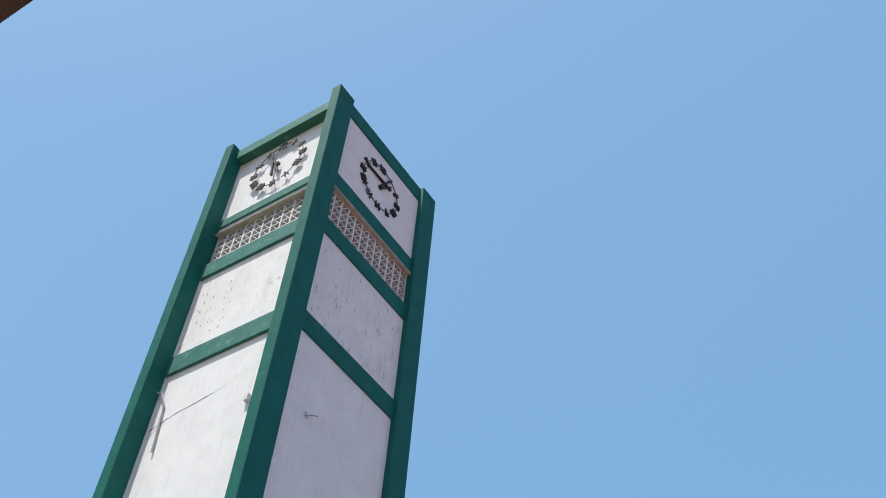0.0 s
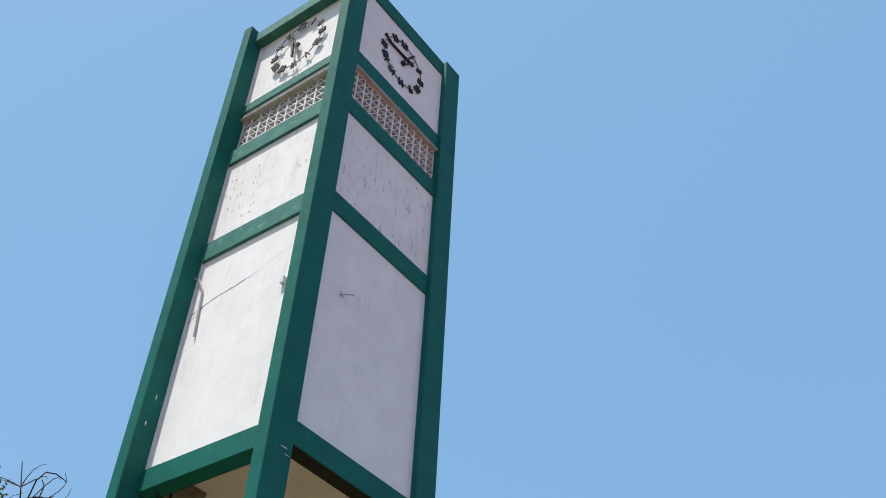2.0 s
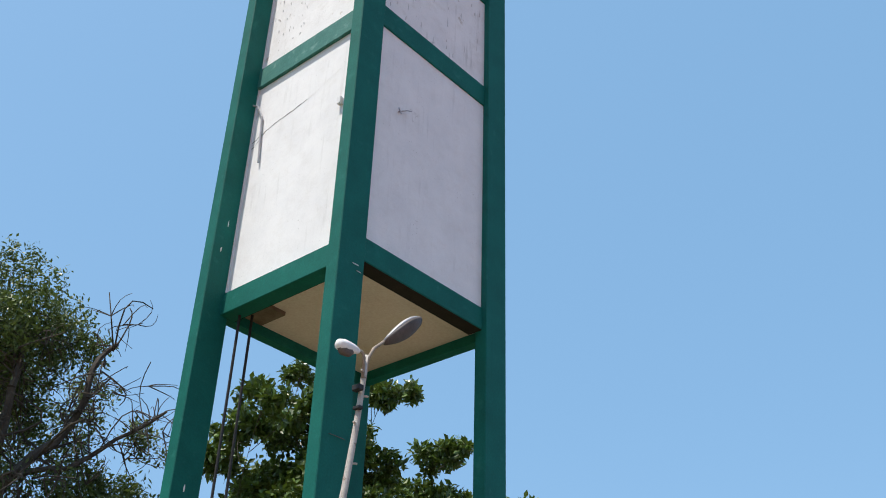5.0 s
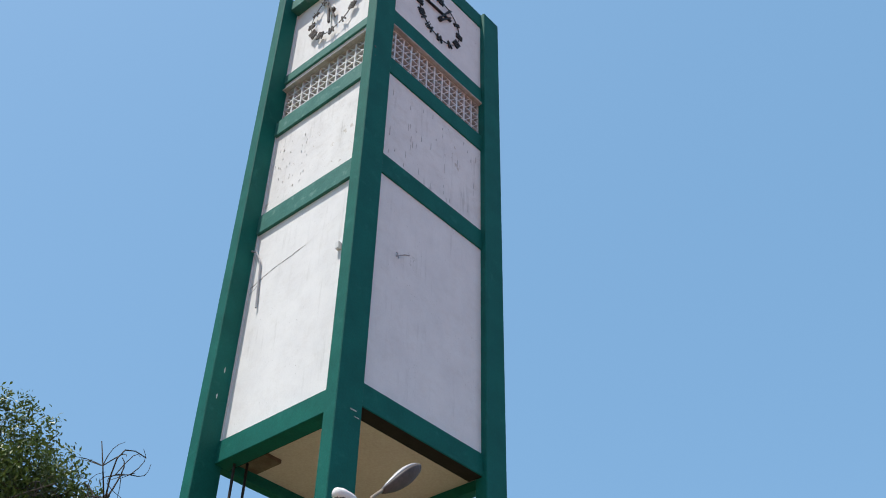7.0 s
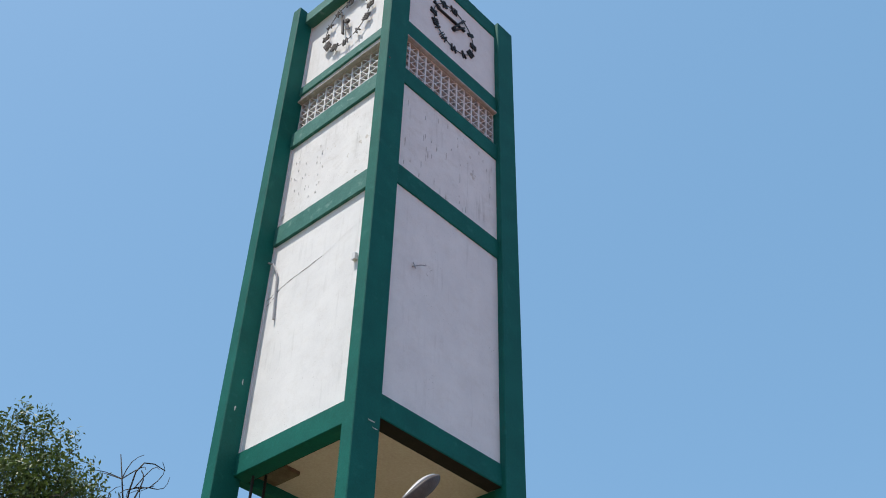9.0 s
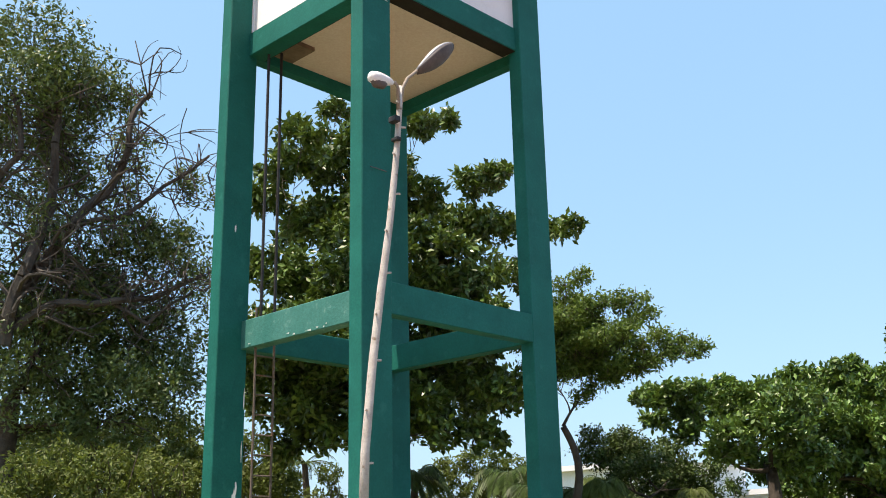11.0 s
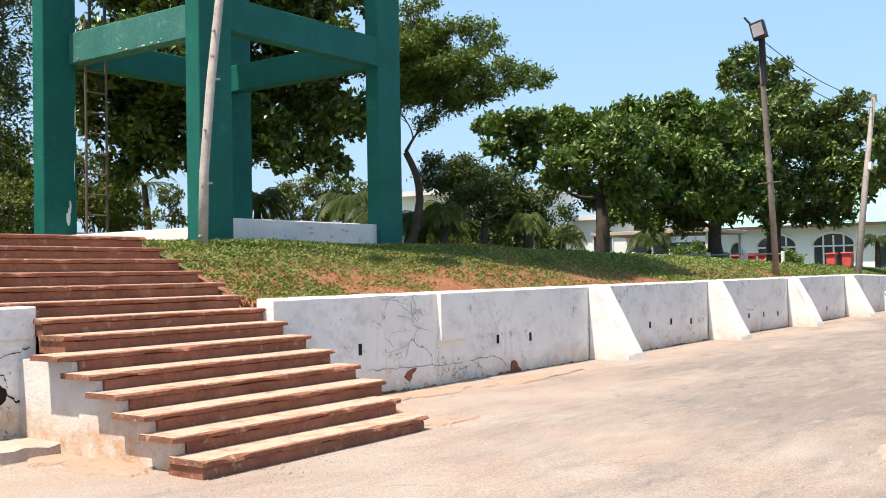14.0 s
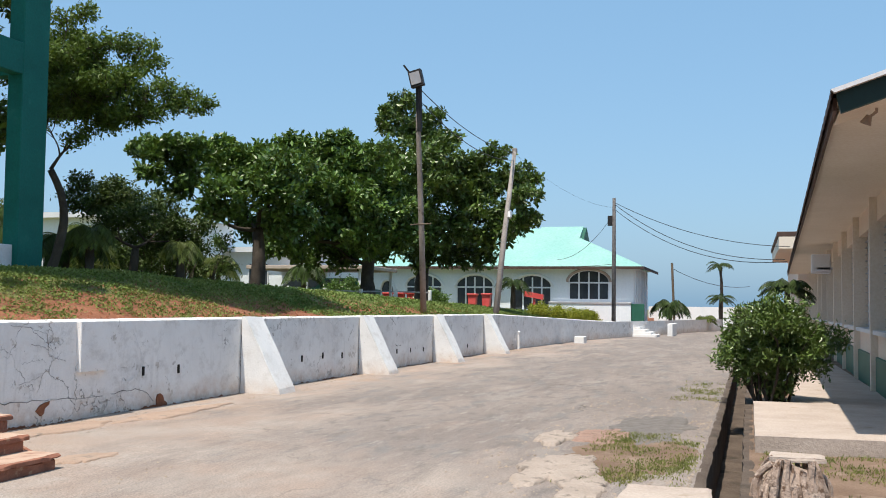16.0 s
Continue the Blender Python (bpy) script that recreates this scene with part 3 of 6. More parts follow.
crack([(-6.0, 1.02), (-5.7, 1.05), (-5.3, 1.07), (-4.75, 1.10)], "y", WL - 0.014, 0.005, BLACK, wall_w)
crack([(-5.88, 0.86), (-5.6, 0.83), (-5.2, 0.86), (-4.95, 0.92), (-4.75, 0.98)], "y", WL - 0.014, 0.006, BLACK, wall_w)
crack([(-5.0, 0.56), (-4.9, 0.46), (-4.76, 0.47)], "y", WL - 0.014, 0.010, BLACK, wall_w)
crack([(-5.2, 0.78), (-5.02, 0.72), (-4.98, 0.58)], "y", WL - 0.014, 0.005, BLACK, wall_w)
crack([(-5.86, 0.6), (-5.84, 0.3), (-5.88, 0.02)], "y", WL - 0.014, 0.02, EARTH, wall_w)
for i in range(26):
    x = -5.86 + 1.15 * noise.random()
    z = 0.05 + 0.75 * noise.random() ** 1.5
    flake("stain", "y", WL - 0.013, x, z, 0.010 + 0.03 * noise.random(), 0.010 + 0.025 * noise.random(), GRIME, i + 600, wall_w)
soil_band("y", WL - 0.295, -16, -5.9, 0.0, 0.05, 3.0, EARTH, wall_w, "broken_plaster")

# ragged later coat of whitewash along the top of the lower tier
bm = bmesh.new()
prev = None
for k in range(500):
    a = -16 + 10.1 * k / 499
    low = 1.17 + 0.10 * noise.noise(Vector((a * 1.7, 3, 0))) + 0.05 * noise.noise(Vector((a * 7, 4, 0))) + 0.03 * noise.noise(Vector((a * 24, 6, 0)))
    row = [bm.verts.new(p) for p in ((a, WL - 0.262, low), (a, WL - 0.298, low + 0.012), (a, WL - 0.298, 1.33), (a, WL - 0.262, 1.345))]
    if prev:
        for q in range(3):
            bm.faces.new((prev[q], row[q], row[q + 1], prev[q + 1]))
    prev = row
part("plaster_band", bm, WHITE_OLD, wall_w, "ragged flaking band of plaster")

# ---- stairs ----
RISE, GO, SX0, SX1, SY0 = 0.1565, 0.3705, -4.98, -1.72, -5.72
stairs = thing("stairs", "broad red oxide concrete steps with chipped dusty treads", "stairs", (-3.3, -3.2, 0), kind="structure")


def worn_tread(x0, x1, y0, y1, z0, z1, seed):
    """A tread slab: dusty on top, its nose chipped in places and ragged underneath; the front carries the second material."""
    bm = bmesh.new()
    n = int((x1 - x0) / 0.03)
    rings = []
    for i in range(n + 1):
        x = x0 + (x1 - x0) * i / n
        wav = 0.010 * noise.noise(Vector((x * 0.9, seed, 0))) + 0.004 * noise.noise(Vector((x * 9, seed, 2)))
        chip = max(0.0, noise.noise(Vector((x * 2.7, seed, 4))) - 0.12) * 0.07 + max(0.0, noise.noise(Vector((x * 11, seed, 6))) - 0.15) * 0.035
        drop = 0.006 * noise.noise(Vector((x * 0.7, seed, 8)))
        low = max(0.0, noise.noise(Vector((x * 3.3, seed, 10))) - 0.05) * 0.05 + 0.004 * noise.noise(Vector((x * 14, seed, 3)))
        f = y0 + wav
        rings.append([bm.verts.new(p) for p in ((x, f + 0.05, z0), (x, y1, z0), (x, y1, z1), (x, f + 0.16, z1 + drop), (x, f + 0.018 + chip, z1 + drop - 0.002), (x, f + 0.3 * chip, z1 + drop - 0.012 - 0.55 * chip), (x, f + 0.012 * (low > 0.004), z0 + low))])
    for q, r in zip(rings, rings[1:]):
        for e in range(7):
            face = bm.faces.new((q[e], r[e], r[(e + 1) % 7], q[(e + 1) % 7]))
            face.material_index = 0 if e in (2, 3) else 1
    bm.faces.new(rings[0]), bm.faces.new(rings[-1][::-1])
    bmesh.ops.recalc_face_normals(bm, faces=bm.faces)
    return bm


for k in range(14):
    y, z = SY0 + GO * k, RISE * (k + 1)
    x1 = SX1 + (-0.22 if k < 2 else 0.0)
    x0 = SX0 - (0.07 if k == 5 else 0.0) if k < 6 else (-4.72 if k < 8 else (-5.02 if k < 11 else -5.10 - 0.03 * (k - 11)))
    back = y + GO + 0.06 if k < 13 else y + 1.9
    part("tread", worn_tread(x0, x1, y, back, z - 0.052, z, k * 3.1), [TREAD, STEP], stairs)
    part("riser", rough_edges(slab_cut(x0 + ((0.25 if k == 5 else 0.18) if 0 < k < 6 else 0.02), x1 - 0.06, y + 0.03, y + GO + 0.08, z - RISE - 0.02, z - 0.048, 0.08), 0.010, k * 1.7, 5), STEP, stairs)
part("patch", boxes((-3.02, -2.80, SY0 + 4 * GO + 0.03, SY0 + 4 * GO + 0.06, RISE * 4 + 0.01, RISE * 5 - 0.06), bevel=0.005), CONCRETE, stairs)
# white flank under the west ends, stepping up with the treads
pts = [(SY0 + GO + 0.06, -0.04)] + [p for k in range(1, 7) for p in ((SY0 + GO * k + 0.06, RISE * k - 0.066), (SY0 + GO * k + 0.06, RISE * (min(k, 5) + 1) - 0.066))] + [(WL + 0.05, RISE * 6 - 0.066), (WL + 0.05, -0.04)]
part("flank", prism(pts, "x", SX0 + 0.12, SX0 + 0.21), FLANKWALL, stairs, "whitewashed flank stained by soil")
part("flank", prism([(SY0 + 0.1, -0.04)] + [(SY0 + GO * k, RISE * k - 0.05) for k in range(1, 7)] + [(WY, 0.9), (WY, -0.04)], "x", SX1 - 0.14, SX1 - 0.09), STEP, stairs)
part("landing_edge", rough_edges(slab_cut(-9.0, -5.2, SY0 + GO * 13 + 0.35, SY0 + GO * 13 + 0.75, 1.6, 2.19, 0.2), 0.03, 5), STEP, stairs, "broken brown edging of the landing")
block = tagged(part("concrete_slab", rough_edges(slab_cut(-5.82, -4.72, -3.62, -2.98, -0.02, 0.13, 0.12), 0.04, 8, 3.5), CONCRETE), "low broken concrete slab at the foot of the wall", "slab")

# ---- clock tower ----
TX, TY, CX, CY = 5.0, 4.4, 0.674, 0.316
ZB, ZT = 2.0, 27.1
FX, FY = 0.52, 0.125
tower = thing("clock_tower", "tall green and white clock tower standing on four legs", "clock tower", (2.5, 2.2, ZB))
for x, y in ((0, 0), (TX - CX, 0), (0, TY - CY), (TX - CX, TY - CY)):
    bm = bmesh.new()
    rings = []
    for i in range(26):
        z = ZB - 0.3 + (ZT - ZB + 0.3) * i / 25
        w = 0.006 * noise.noise(Vector((x, y, z * 0.7)))
        c = 0.016
        rings.append([bm.verts.new((x + a + w, y + b + w, z)) for a, b in ((c, 0), (CX - c, 0), (CX, c), (CX, CY - c), (CX - c, CY), (c, CY), (0, CY - c), (0, c))])
    for q, s in zip(rings, rings[1:]):
        for k in range(8):
            bm.faces.new((q[k], q[(k + 1) % 8], s[(k + 1) % 8], s[k]))
    bm.faces.new(rings[-1]), bm.faces.new(rings[0][::-1])
    part("column", bm, GREEN, tower)
LEVELS = ((26.50, 27.09), (23.15, 23.74), (21.27, 21.83), (17.83, 18.43), (11.70, 12.22))
for z0, z1 in LEVELS:
    part("beam", boxes((CX - 0.02, TX - CX + 0.02, FY - 0.01, FY + 0.34, z0, z1), bevel=0.012), GREEN, tower)
    up = 0.09 if z0 > 12 else 0.0
    wz0, wz1, wx = {26.50: (26.60, 27.02, 0.26), 23.15: (23.50, 23.83, FX - 0.03)}.get(z0, (z0 + up, z1 + up, FX - 0.05))
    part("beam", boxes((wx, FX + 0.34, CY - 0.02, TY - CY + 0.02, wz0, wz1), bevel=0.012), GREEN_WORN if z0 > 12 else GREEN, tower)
    part("beam", boxes((CX - 0.02, TX - CX + 0.02, TY - 0.3, TY - 0.04, z0, z1), bevel=0.012), GREEN, tower)
    part("beam", boxes((TX - 0.3, TX - 0.04, CY - 0.02, TY - CY + 0.02, z0, z1), bevel=0.012), GREEN, tower)
for z0, z1 in ((5.53, 6.08),):
    part("beam", boxes((CX - 0.02, TX - CX + 0.02, 0.012, 0.27, z0, z1), bevel=0.012), GREEN, tower)
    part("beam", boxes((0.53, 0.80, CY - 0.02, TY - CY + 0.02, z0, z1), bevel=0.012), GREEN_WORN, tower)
    part("beam", boxes((CX - 0.02, TX - CX + 0.02, TY - 0.34, TY - 0.06, z0, z1), bevel=0.012), GREEN, tower)
    part("beam", boxes((TX - CX + 0.02, TX - CX + 0.3, CY - 0.02, TY - CY + 0.02, z0, z1), bevel=0.012), GREEN, tower)
for z0, z1, m in ((23.72, 26.52, PANELWALL), (18.41, 21.29, PANELOLD), (12.2, 17.85, PANELWALL)):
    part("wall_panel", boxes((CX - 0.02, TX - CX + 0.02, FY + 0.03, FY + 0.2, z0, z1)), m, tower)
    part("wall_panel", boxes((FX + 0.03, FX + 0.2, CY - 0.02, TY - CY + 0.02, z0 + 0.05, z1 + 0.1)), m, tower)
    part("wall_panel", boxes((CX, TX - CX, TY - 0.2, TY - 0.1, z0, z1)), WHITE, tower)
    part("wall_panel", boxes((TX - 0.2, TX - 0.1, CY, TY - CY, z0, z1)), WHITE, tower)
# thin black sheets: the shade below the lowest beams, painted in
part("underside_shade", boxes((CX, TX - CX, FY + 0.01, FY + 0.36, 11.685, 11.697)), BLACK, tower, "black sheet with the shade under the beam painted in")
part("underside_shade", boxes((FX + 0.01, FX + 0.36, CY + 0.01, TY - CY - 0.01, 11.715, 11.727)), BLACK, tower)
part("soffit", boxes((FX + 0.2, TX - 0.28, FY + 0.22, TY - 0.28, 11.93, 12.05)), BEIGE, tower, "beige painted underside of the tower box")
part("roof_slab", boxes((FX + 0.1, TX - 0.12, FY + 0.1, TY - 0.12, 26.7, 26.9)), WHITE_OLD, tower)
# lintel and ledges above the vents
# the lintel's grey has the shade of the beam above painted in
part("lintel", boxes((FX + 0.03, FX + 0.30, CY - 0.01, TY - CY + 0.01, 23.24, 23.51)), STAIN_SHADE, tower, "plaster lintel over the vent, greyed for the beam's shade")
part("ledge", boxes((CX - 0.02, TX - CX + 0.05, FY - 0.035, FY + 0.1, 23.10, 23.145), bevel=0.01), GRIME, tower)
part("ledge", boxes((FX - 0.045, FX + 0.1, CY, TY - CY + 0.02, 23.21, 23.255), bevel=0.01), GRIME, tower)
for f in (0, 1):
    grille = part("vent_grille", boxes((CX, TX - CX, FY + 0.26, FY + 0.3, 21.8, 23.12)) if f == 0 else boxes((FX + 0.26, FX + 0.3, CY, TY - CY, 21.9, 23.25)), BLACK, tower, "rows of pierced white vent blocks")
    cols, rows_, a0, a1 = (12, 5, CX + 0.0, TX - CX) if f == 0 else (11, 5, CY, TY - CY)
    w, h = (a1 - a0) / cols, 1.28 / rows_
    bm = bmesh.new()
    for q in ((0, w, 0, 0.016), (0, w, h - 0.016, h), (0, 0.026, 0.016, h - 0.016), (w - 0.026, w, 0.016, h - 0.016)):
        box(bm, q[0], q[1], 0, 0.12, q[2], q[3])
    pa = [(0.026 + (w - 0.052) * t, 0.016 + (h - 0.032) * (0.5 + 0.5 * math.sin((t - 0.5) * math.pi))) for t in (0, 0.25, 0.5, 0.75, 1)]
    for (ua, va), (ub, vb) in zip(pa, pa[1:]):
        v = [bm.verts.new((u, d, q)) for d in (0.01, 0.11) for u, q in ((ua, va - 0.015), (ub, vb - 0.015), (ub, vb + 0.015), (ua, va + 0.015))]
        for q in ((0, 1, 2, 3), (7, 6, 5, 4), (0, 4, 5, 1), (3, 2, 6, 7)):
            bm.faces.new([v[i] for i in q])
    me = bpy.data.meshes.new("vent_block")
    bm.to_mesh(me)
    bm.free()
    me.materials.append(WHITE)
    for i in range(cols):
        for j in range(rows_):
            o = new("vent_block", me)
            o.parent = grille
            p = Vector((a0 + i * w, FY + 0.10, 21.83 + j * h)) if f == 0 else Vector((FX + 0.22, a0 + i * w, 21.95 + j * h))
            o.location = p - tower.location
            if f:
                o.location.x = FX + 0.22 - tower.location.x
                o.rotation_euler = (0, 0, radians(90))
# white kerb walls between the legs
part("kerb", boxes((CX - 0.02, TX - CX + 0.02, 0.10, 0.28, 1.9, 2.57), bevel=0.012), WALLWHITE, tower, "low whitewashed kerb with flaking patches")
part("kerb", boxes((0.22, 0.42, CY - 0.02, TY - CY + 0.02, 1.9, 2.42), bevel=0.012), WALLBRIGHT, tower)
part("kerb", boxes((CX, TX - CX, TY - 0.25, TY - 0.05, 1.9, 2.5), bevel=0.012), WALLWHITE, tower)
part("kerb", boxes((TX - 0.35, TX - 0.15, CY, TY - CY, 1.9, 2.5), bevel=0.012), WALLWHITE, tower)


# clock faces
def numeral_strokes(s):
    """Strokes of a Roman numeral as lines in a unit-high box."""
    out, x = [], 0.0
    for ch in s:
        if ch == "I":
            out.append(((x + 0.1, 0), (x + 0.1, 1)))
            x += 0.26
        elif ch == "V":
            out += [((x, 1), (x + 0.25, 0)), ((x + 0.25, 0), (x + 0.5, 1))]
            x += 0.6
        else:
            out += [((x, 0), (x + 0.5, 1)), ((x, 1), (x + 0.5, 0))]
            x += 0.6
    return [((a - x / 2, b - 0.5), (c - x / 2, d - 0.5)) for (a, b), (c, d) in out]


def bar2d(bm, a, b, w, put, depth):
    a, b = Vector(a), Vector(b)
    n = (b - a).normalized()
    n = Vector((-n.y, n.x)) * w
    v = [bm.verts.new(put(p.x, p.y, d)) for d in (0, depth) for p in (a + n, a - n, b - n, b + n)]
    for q in ((0, 1, 2, 3), (4, 7, 6, 5), (0, 4, 5, 1), (1, 5, 6, 2), (2, 6, 7, 3), (3, 7, 4, 0)):
        bm.faces.new([v[i] for i in q])


NUM = ("XII", "I", "II", "III", "IIII", "V", "VI", "VII", "VIII", "IX", "X", "XI")


def clock(put, r, mat, pointers, missing, label, weathered):
    c = thing("tower_clock", label, "clock", put(0, 0, 0), "tower clocks")
    for a0, a1 in (((0, 360),) if not weathered else ((5, 160), (165, 235), (245, 352))):
        k = max(4, int((a1 - a0) / 7.5))
        line = [put(r * math.sin(q), r * math.cos(q), 0.03) for q in (radians(a0 + (a1 - a0) * i / k) for i in range(k + 1))]
        part("ring", tube(bmesh.new(), line, 0.014, 5), mat, c)
    for i, s in enumerate(NUM):
        if i in missing:
            continue
        bm = bmesh.new()
        a = 2 * math.pi * i / 12
        u, t = Vector((math.sin(a), math.cos(a))), Vector((math.cos(a), -math.sin(a)))
        for p, q in numeral_strokes(s):
            f = lambda e: u * (r + e[1] * 0.25) + t * e[0] * 0.25
            bar2d(bm, f(p), f(q), 0.017, put, 0.045)
        part("numeral", bm, mat, c)
    for (ax, ay), (bx, by), w in pointers:
        bm = bmesh.new()
        bar2d(bm, (ax, ay), (bx, by), w, put, 0.07)
        part("clock_hand", bm, mat, c)
    bm = bmesh.new()
    for i in range(10):
        a, b = 2 * math.pi * i / 10, 2 * math.pi * (i + 1) / 10
        bar2d(bm, (0.05 * math.sin(a), 0.05 * math.cos(a)), (0.05 * math.sin(b), 0.05 * math.cos(b)), 0.03, put, 0.08)
    part("hub", bm, mat, c)
    return c


clock(lambda u, v, d: Vector((2.52 + u, FY + 0.028 - d, 25.11 + v)), 0.83, IRON,
      (((0.45, 0.33), (-0.70, 0.29), 0.022), ((0.0, 0.07), (0.38, 0.74), 0.03), ((0.05, 0.02), (0.42, 0.45), 0.022)), (), "black iron clock dial with Roman numerals on a white panel", False)
clock(lambda u, v, d: Vector((FX - 0.05 - d, 2.29 - u, 25.28 + v)), 0.90, FADED,
      (((-0.24, 0.45), (-0.14, -0.45), 0.028), ((-0.3, 0.6), (0.1, -0.4), 0.02)), (), "weathered clock dial with faded broken numerals on a white panel", True)

# small fittings and stains on the panels
def fitting(name, label, cat, bm, mat):
    return tagged(part(name, bm, mat), label, cat)


bm = bmesh.new()
tube(bm, [(FX - 0.1, 4.06, 17.35), (FX - 0.04, 3.95, 17.30), (FX - 0.02, 3.78, 16.95), (FX - 0.02, 3.75, 16.9), (FX - 0.02, 3.62, 15.5)], 0.025, 6)
fitting("conduit", "grey bent conduit pipe fixed to the white panel", "pipe", bm, STEEL)
fitting("wall_lamp_box", "small grey metal box fixed to the panel", "box", boxes((FX - 0.07, FX + 0.03, 0.95, 1.06, 15.84, 16.03), bevel=0.01), WHITE)
bm = tube(bmesh.new(), [(1.42, FY + 0.02, 15.78), (1.58, FY - 0.08, 15.86), (1.74, FY - 0.08, 15.94)], 0.014, 6)
tube(bm, [(1.42, FY, 15.88), (1.45, FY - 0.05, 15.70)], 0.013, 6)
fitting("bracket", "small iron bracket fixed to the white panel", "bracket", bm, STEEL)
crack([(4.06, 16.25), (3.6, 16.42), (3.2, 16.50), (2.68, 16.56), (2.2, 16.64)], "x", FX + 0.026, 0.010, FADED, tower)
crack([(4.06, 16.05), (3.8, 16.22), (3.6, 16.40)], "x", FX + 0.026, 0.007, FADED, tower)
crack([(2.2, 16.64), (1.8, 16.75), (1.4, 16.9), (1.0, 17.0)], "x", FX + 0.026, 0.005, WHITE_OLD, tower)


for z0, z1 in ((23.74, 26.6), (18.45, 21.38), (12.25, 17.92)):
    part("reveal", boxes((0.51, 0.58, TY - CY - 0.012, TY - CY + 0.01, z0, z1)), WHITE, tower)
for i, (a, z, w, h) in enumerate(((0.50, 2.75, 0.05, 0.22), (0.53, 2.95, 0.03, 0.15), (0.30, 13.9, 0.015, 0.12), (0.22, 13.2, 0.02, 0.08), (0.62, 3.6, 0.012, 0.2), (0.64, 4.6, 0.012, 0.25), (0.3, 7.9, 0.02, 0.10))):
    flake("paint_flake", "y", TY - CY, a, z, w, h, WALLBRIGHT, i + 1, tower)
for i in range(9):
    flake("paint_flake", "x", 0.528, 0.9 + 3.0 * noise.random(), 5.56 + 0.05 * noise.random() ** 2, 0.02 + 0.07 * noise.random(), 0.008 + 0.016 * noise.random(), RUST_LIGHT, i + 20, tower)
for i, (a, z, w, h) in enumerate(((2.2, 12.05, 0.05, 0.12), (2.0, 11.98, 0.10, 0.04), (2.35, 11.9, 0.04, 0.06), (3.2, 12.0, 0.05, 0.05), (1.5, 11.8, 0.12, 0.03), (3.7, 11.78, 0.10, 0.03))):
    flake("paint_flake", "x", FX - 0.02, a, z, w, h, FADED if i % 2 else GREEN_WORN, i + 40, tower)
for i, (a, z, w, h) in enumerate(((0.45, 11.42, 0.16, 0.02), (0.55, 11.30, 0.09, 0.012), (0.2, 9.7, 0.02, 0.03), (0.35, 8.0, 0.28, 0.008), (0.1, 21.5, 0.03, 0.04), (0.12, 21.2, 0.025, 0.03))):
    flake("paint_flake", "y", 0.0, a, z, w, h, RUST_LIGHT if i < 2 else FADED, i + 60, tower)
for i in range(6):
    flake("stain", "y", 0.10, 1.3 + 2.9 * noise.random(), 2.2 + 0.3 * noise.random(), 0.08, 0.025, GRIME, i + 80, tower)
for i in range(26):
    flake("stain", "x", FX - 0.02, 0.6 + 3.4 * noise.random(), 26.68 + 0.36 * noise.random(), 0.10, 0.03, GREEN_WORN if i % 3 else RUST_LIGHT, i + 100, tower)
for i in range(30):
    flake("stain", "x", FX + 0.03, 2.6 + 1.4 * noise.random(), 18.9 + 1.9 * noise.random(), 0.02, 0.05, STAIN_SHADE, i + 140, tower)
for i in range(40):
    z = 18.5 + 2.6 * noise.random()
    flake("stain", "y", FY + 0.03, 0.9 + 3.3 * noise.random(), z, 0.012, 0.05 + 0.14 * noise.random(), STAIN_SHADE, i + 180, tower)

# ladder and black pipes beside the west leg
lad = thing("ladder", "rusty steel ladder standing beside the tower leg", "ladder", (0.85, 3.75, 2.2))
for x in (0.63, 1.06):
    part("rail", tube(bmesh.new(), [(x, 3.75, 2.1), (x + 0.01, 3.75, 4.0), (x, 3.75, 6.3)], 0.025, 6), LADDER, lad)
for i in range(11):
    z = 2.42 + i * 0.37
    part("rung", tube(bmesh.new(), [(0.63, 3.75, z), (1.06, 3.75, z)], 0.016, 6), LADDER, lad)
for x in (0.73, 1.05):
    tagged(part("downpipe", tube(bmesh.new(), [(x, 3.75, 5.9), (x, 3.75, 11.9)], 0.03, 8), IRON), "thin black pipe hanging under the tower box", "pipe", "black pipes")
tagged(part("hatch", boxes((0.92, 1.5, 3.2, 3.98, 11.84, 11.935), bevel=0.01), DARKWOOD), "dark wooden hatch under the tower box", "hatch")

# ---- street lamp in front of the tower ----
lamp = thing("street_lamp", "leaning weathered wooden lamp post with two street lights", "street lamp", (-0.44, -0.55, 2.2))
PP = [(-0.45, -0.55, 1.9), (-0.40, -0.55, 3.2), (-0.25, -0.55, 4.5), (-0.07, -0.55, 5.7), (0.12, -0.55, 6.85), (0.27, -0.55, 8.0), (0.36, -0.55, 8.9), (0.39, -0.55, 9.35)]
part("post", rough_edges(tube(bmesh.new(), PP, [0.078, 0.073, 0.068, 0.063, 0.059, 0.054, 0.05, 0.046], 10), 0.012, 3, 4), POLEWOOD, lamp, smooth=True)
for i in range(11):
    t = 0.25 + i * 0.6
    a, b = Vector(PP[int(t)]), Vector(PP[int(t) + 1])
    p = a.lerp(b, t % 1)
    part("peg", tube(bmesh.new(), [p, p + Vector((0.12 if i % 2 else -0.12, -0.05, 0.01))], 0.018, 6), POLEWOOD, lamp)
part("arm", tube(bmesh.new(), [(0.38, -0.56, 9.0), (0.40, -0.58, 9.3), (0.50, -0.60, 9.52), (0.80, -0.63, 9.82)], 0.03, 8), RUSTY, lamp, smooth=True)
part("arm", tube(bmesh.new(), [(0.32, -0.56, 8.9), (0.30, -0.58, 9.28), (0.22, -0.60, 9.34), (0.02, -0.62, 9.32)], 0.03, 8), RUSTY, lamp, smooth=True)
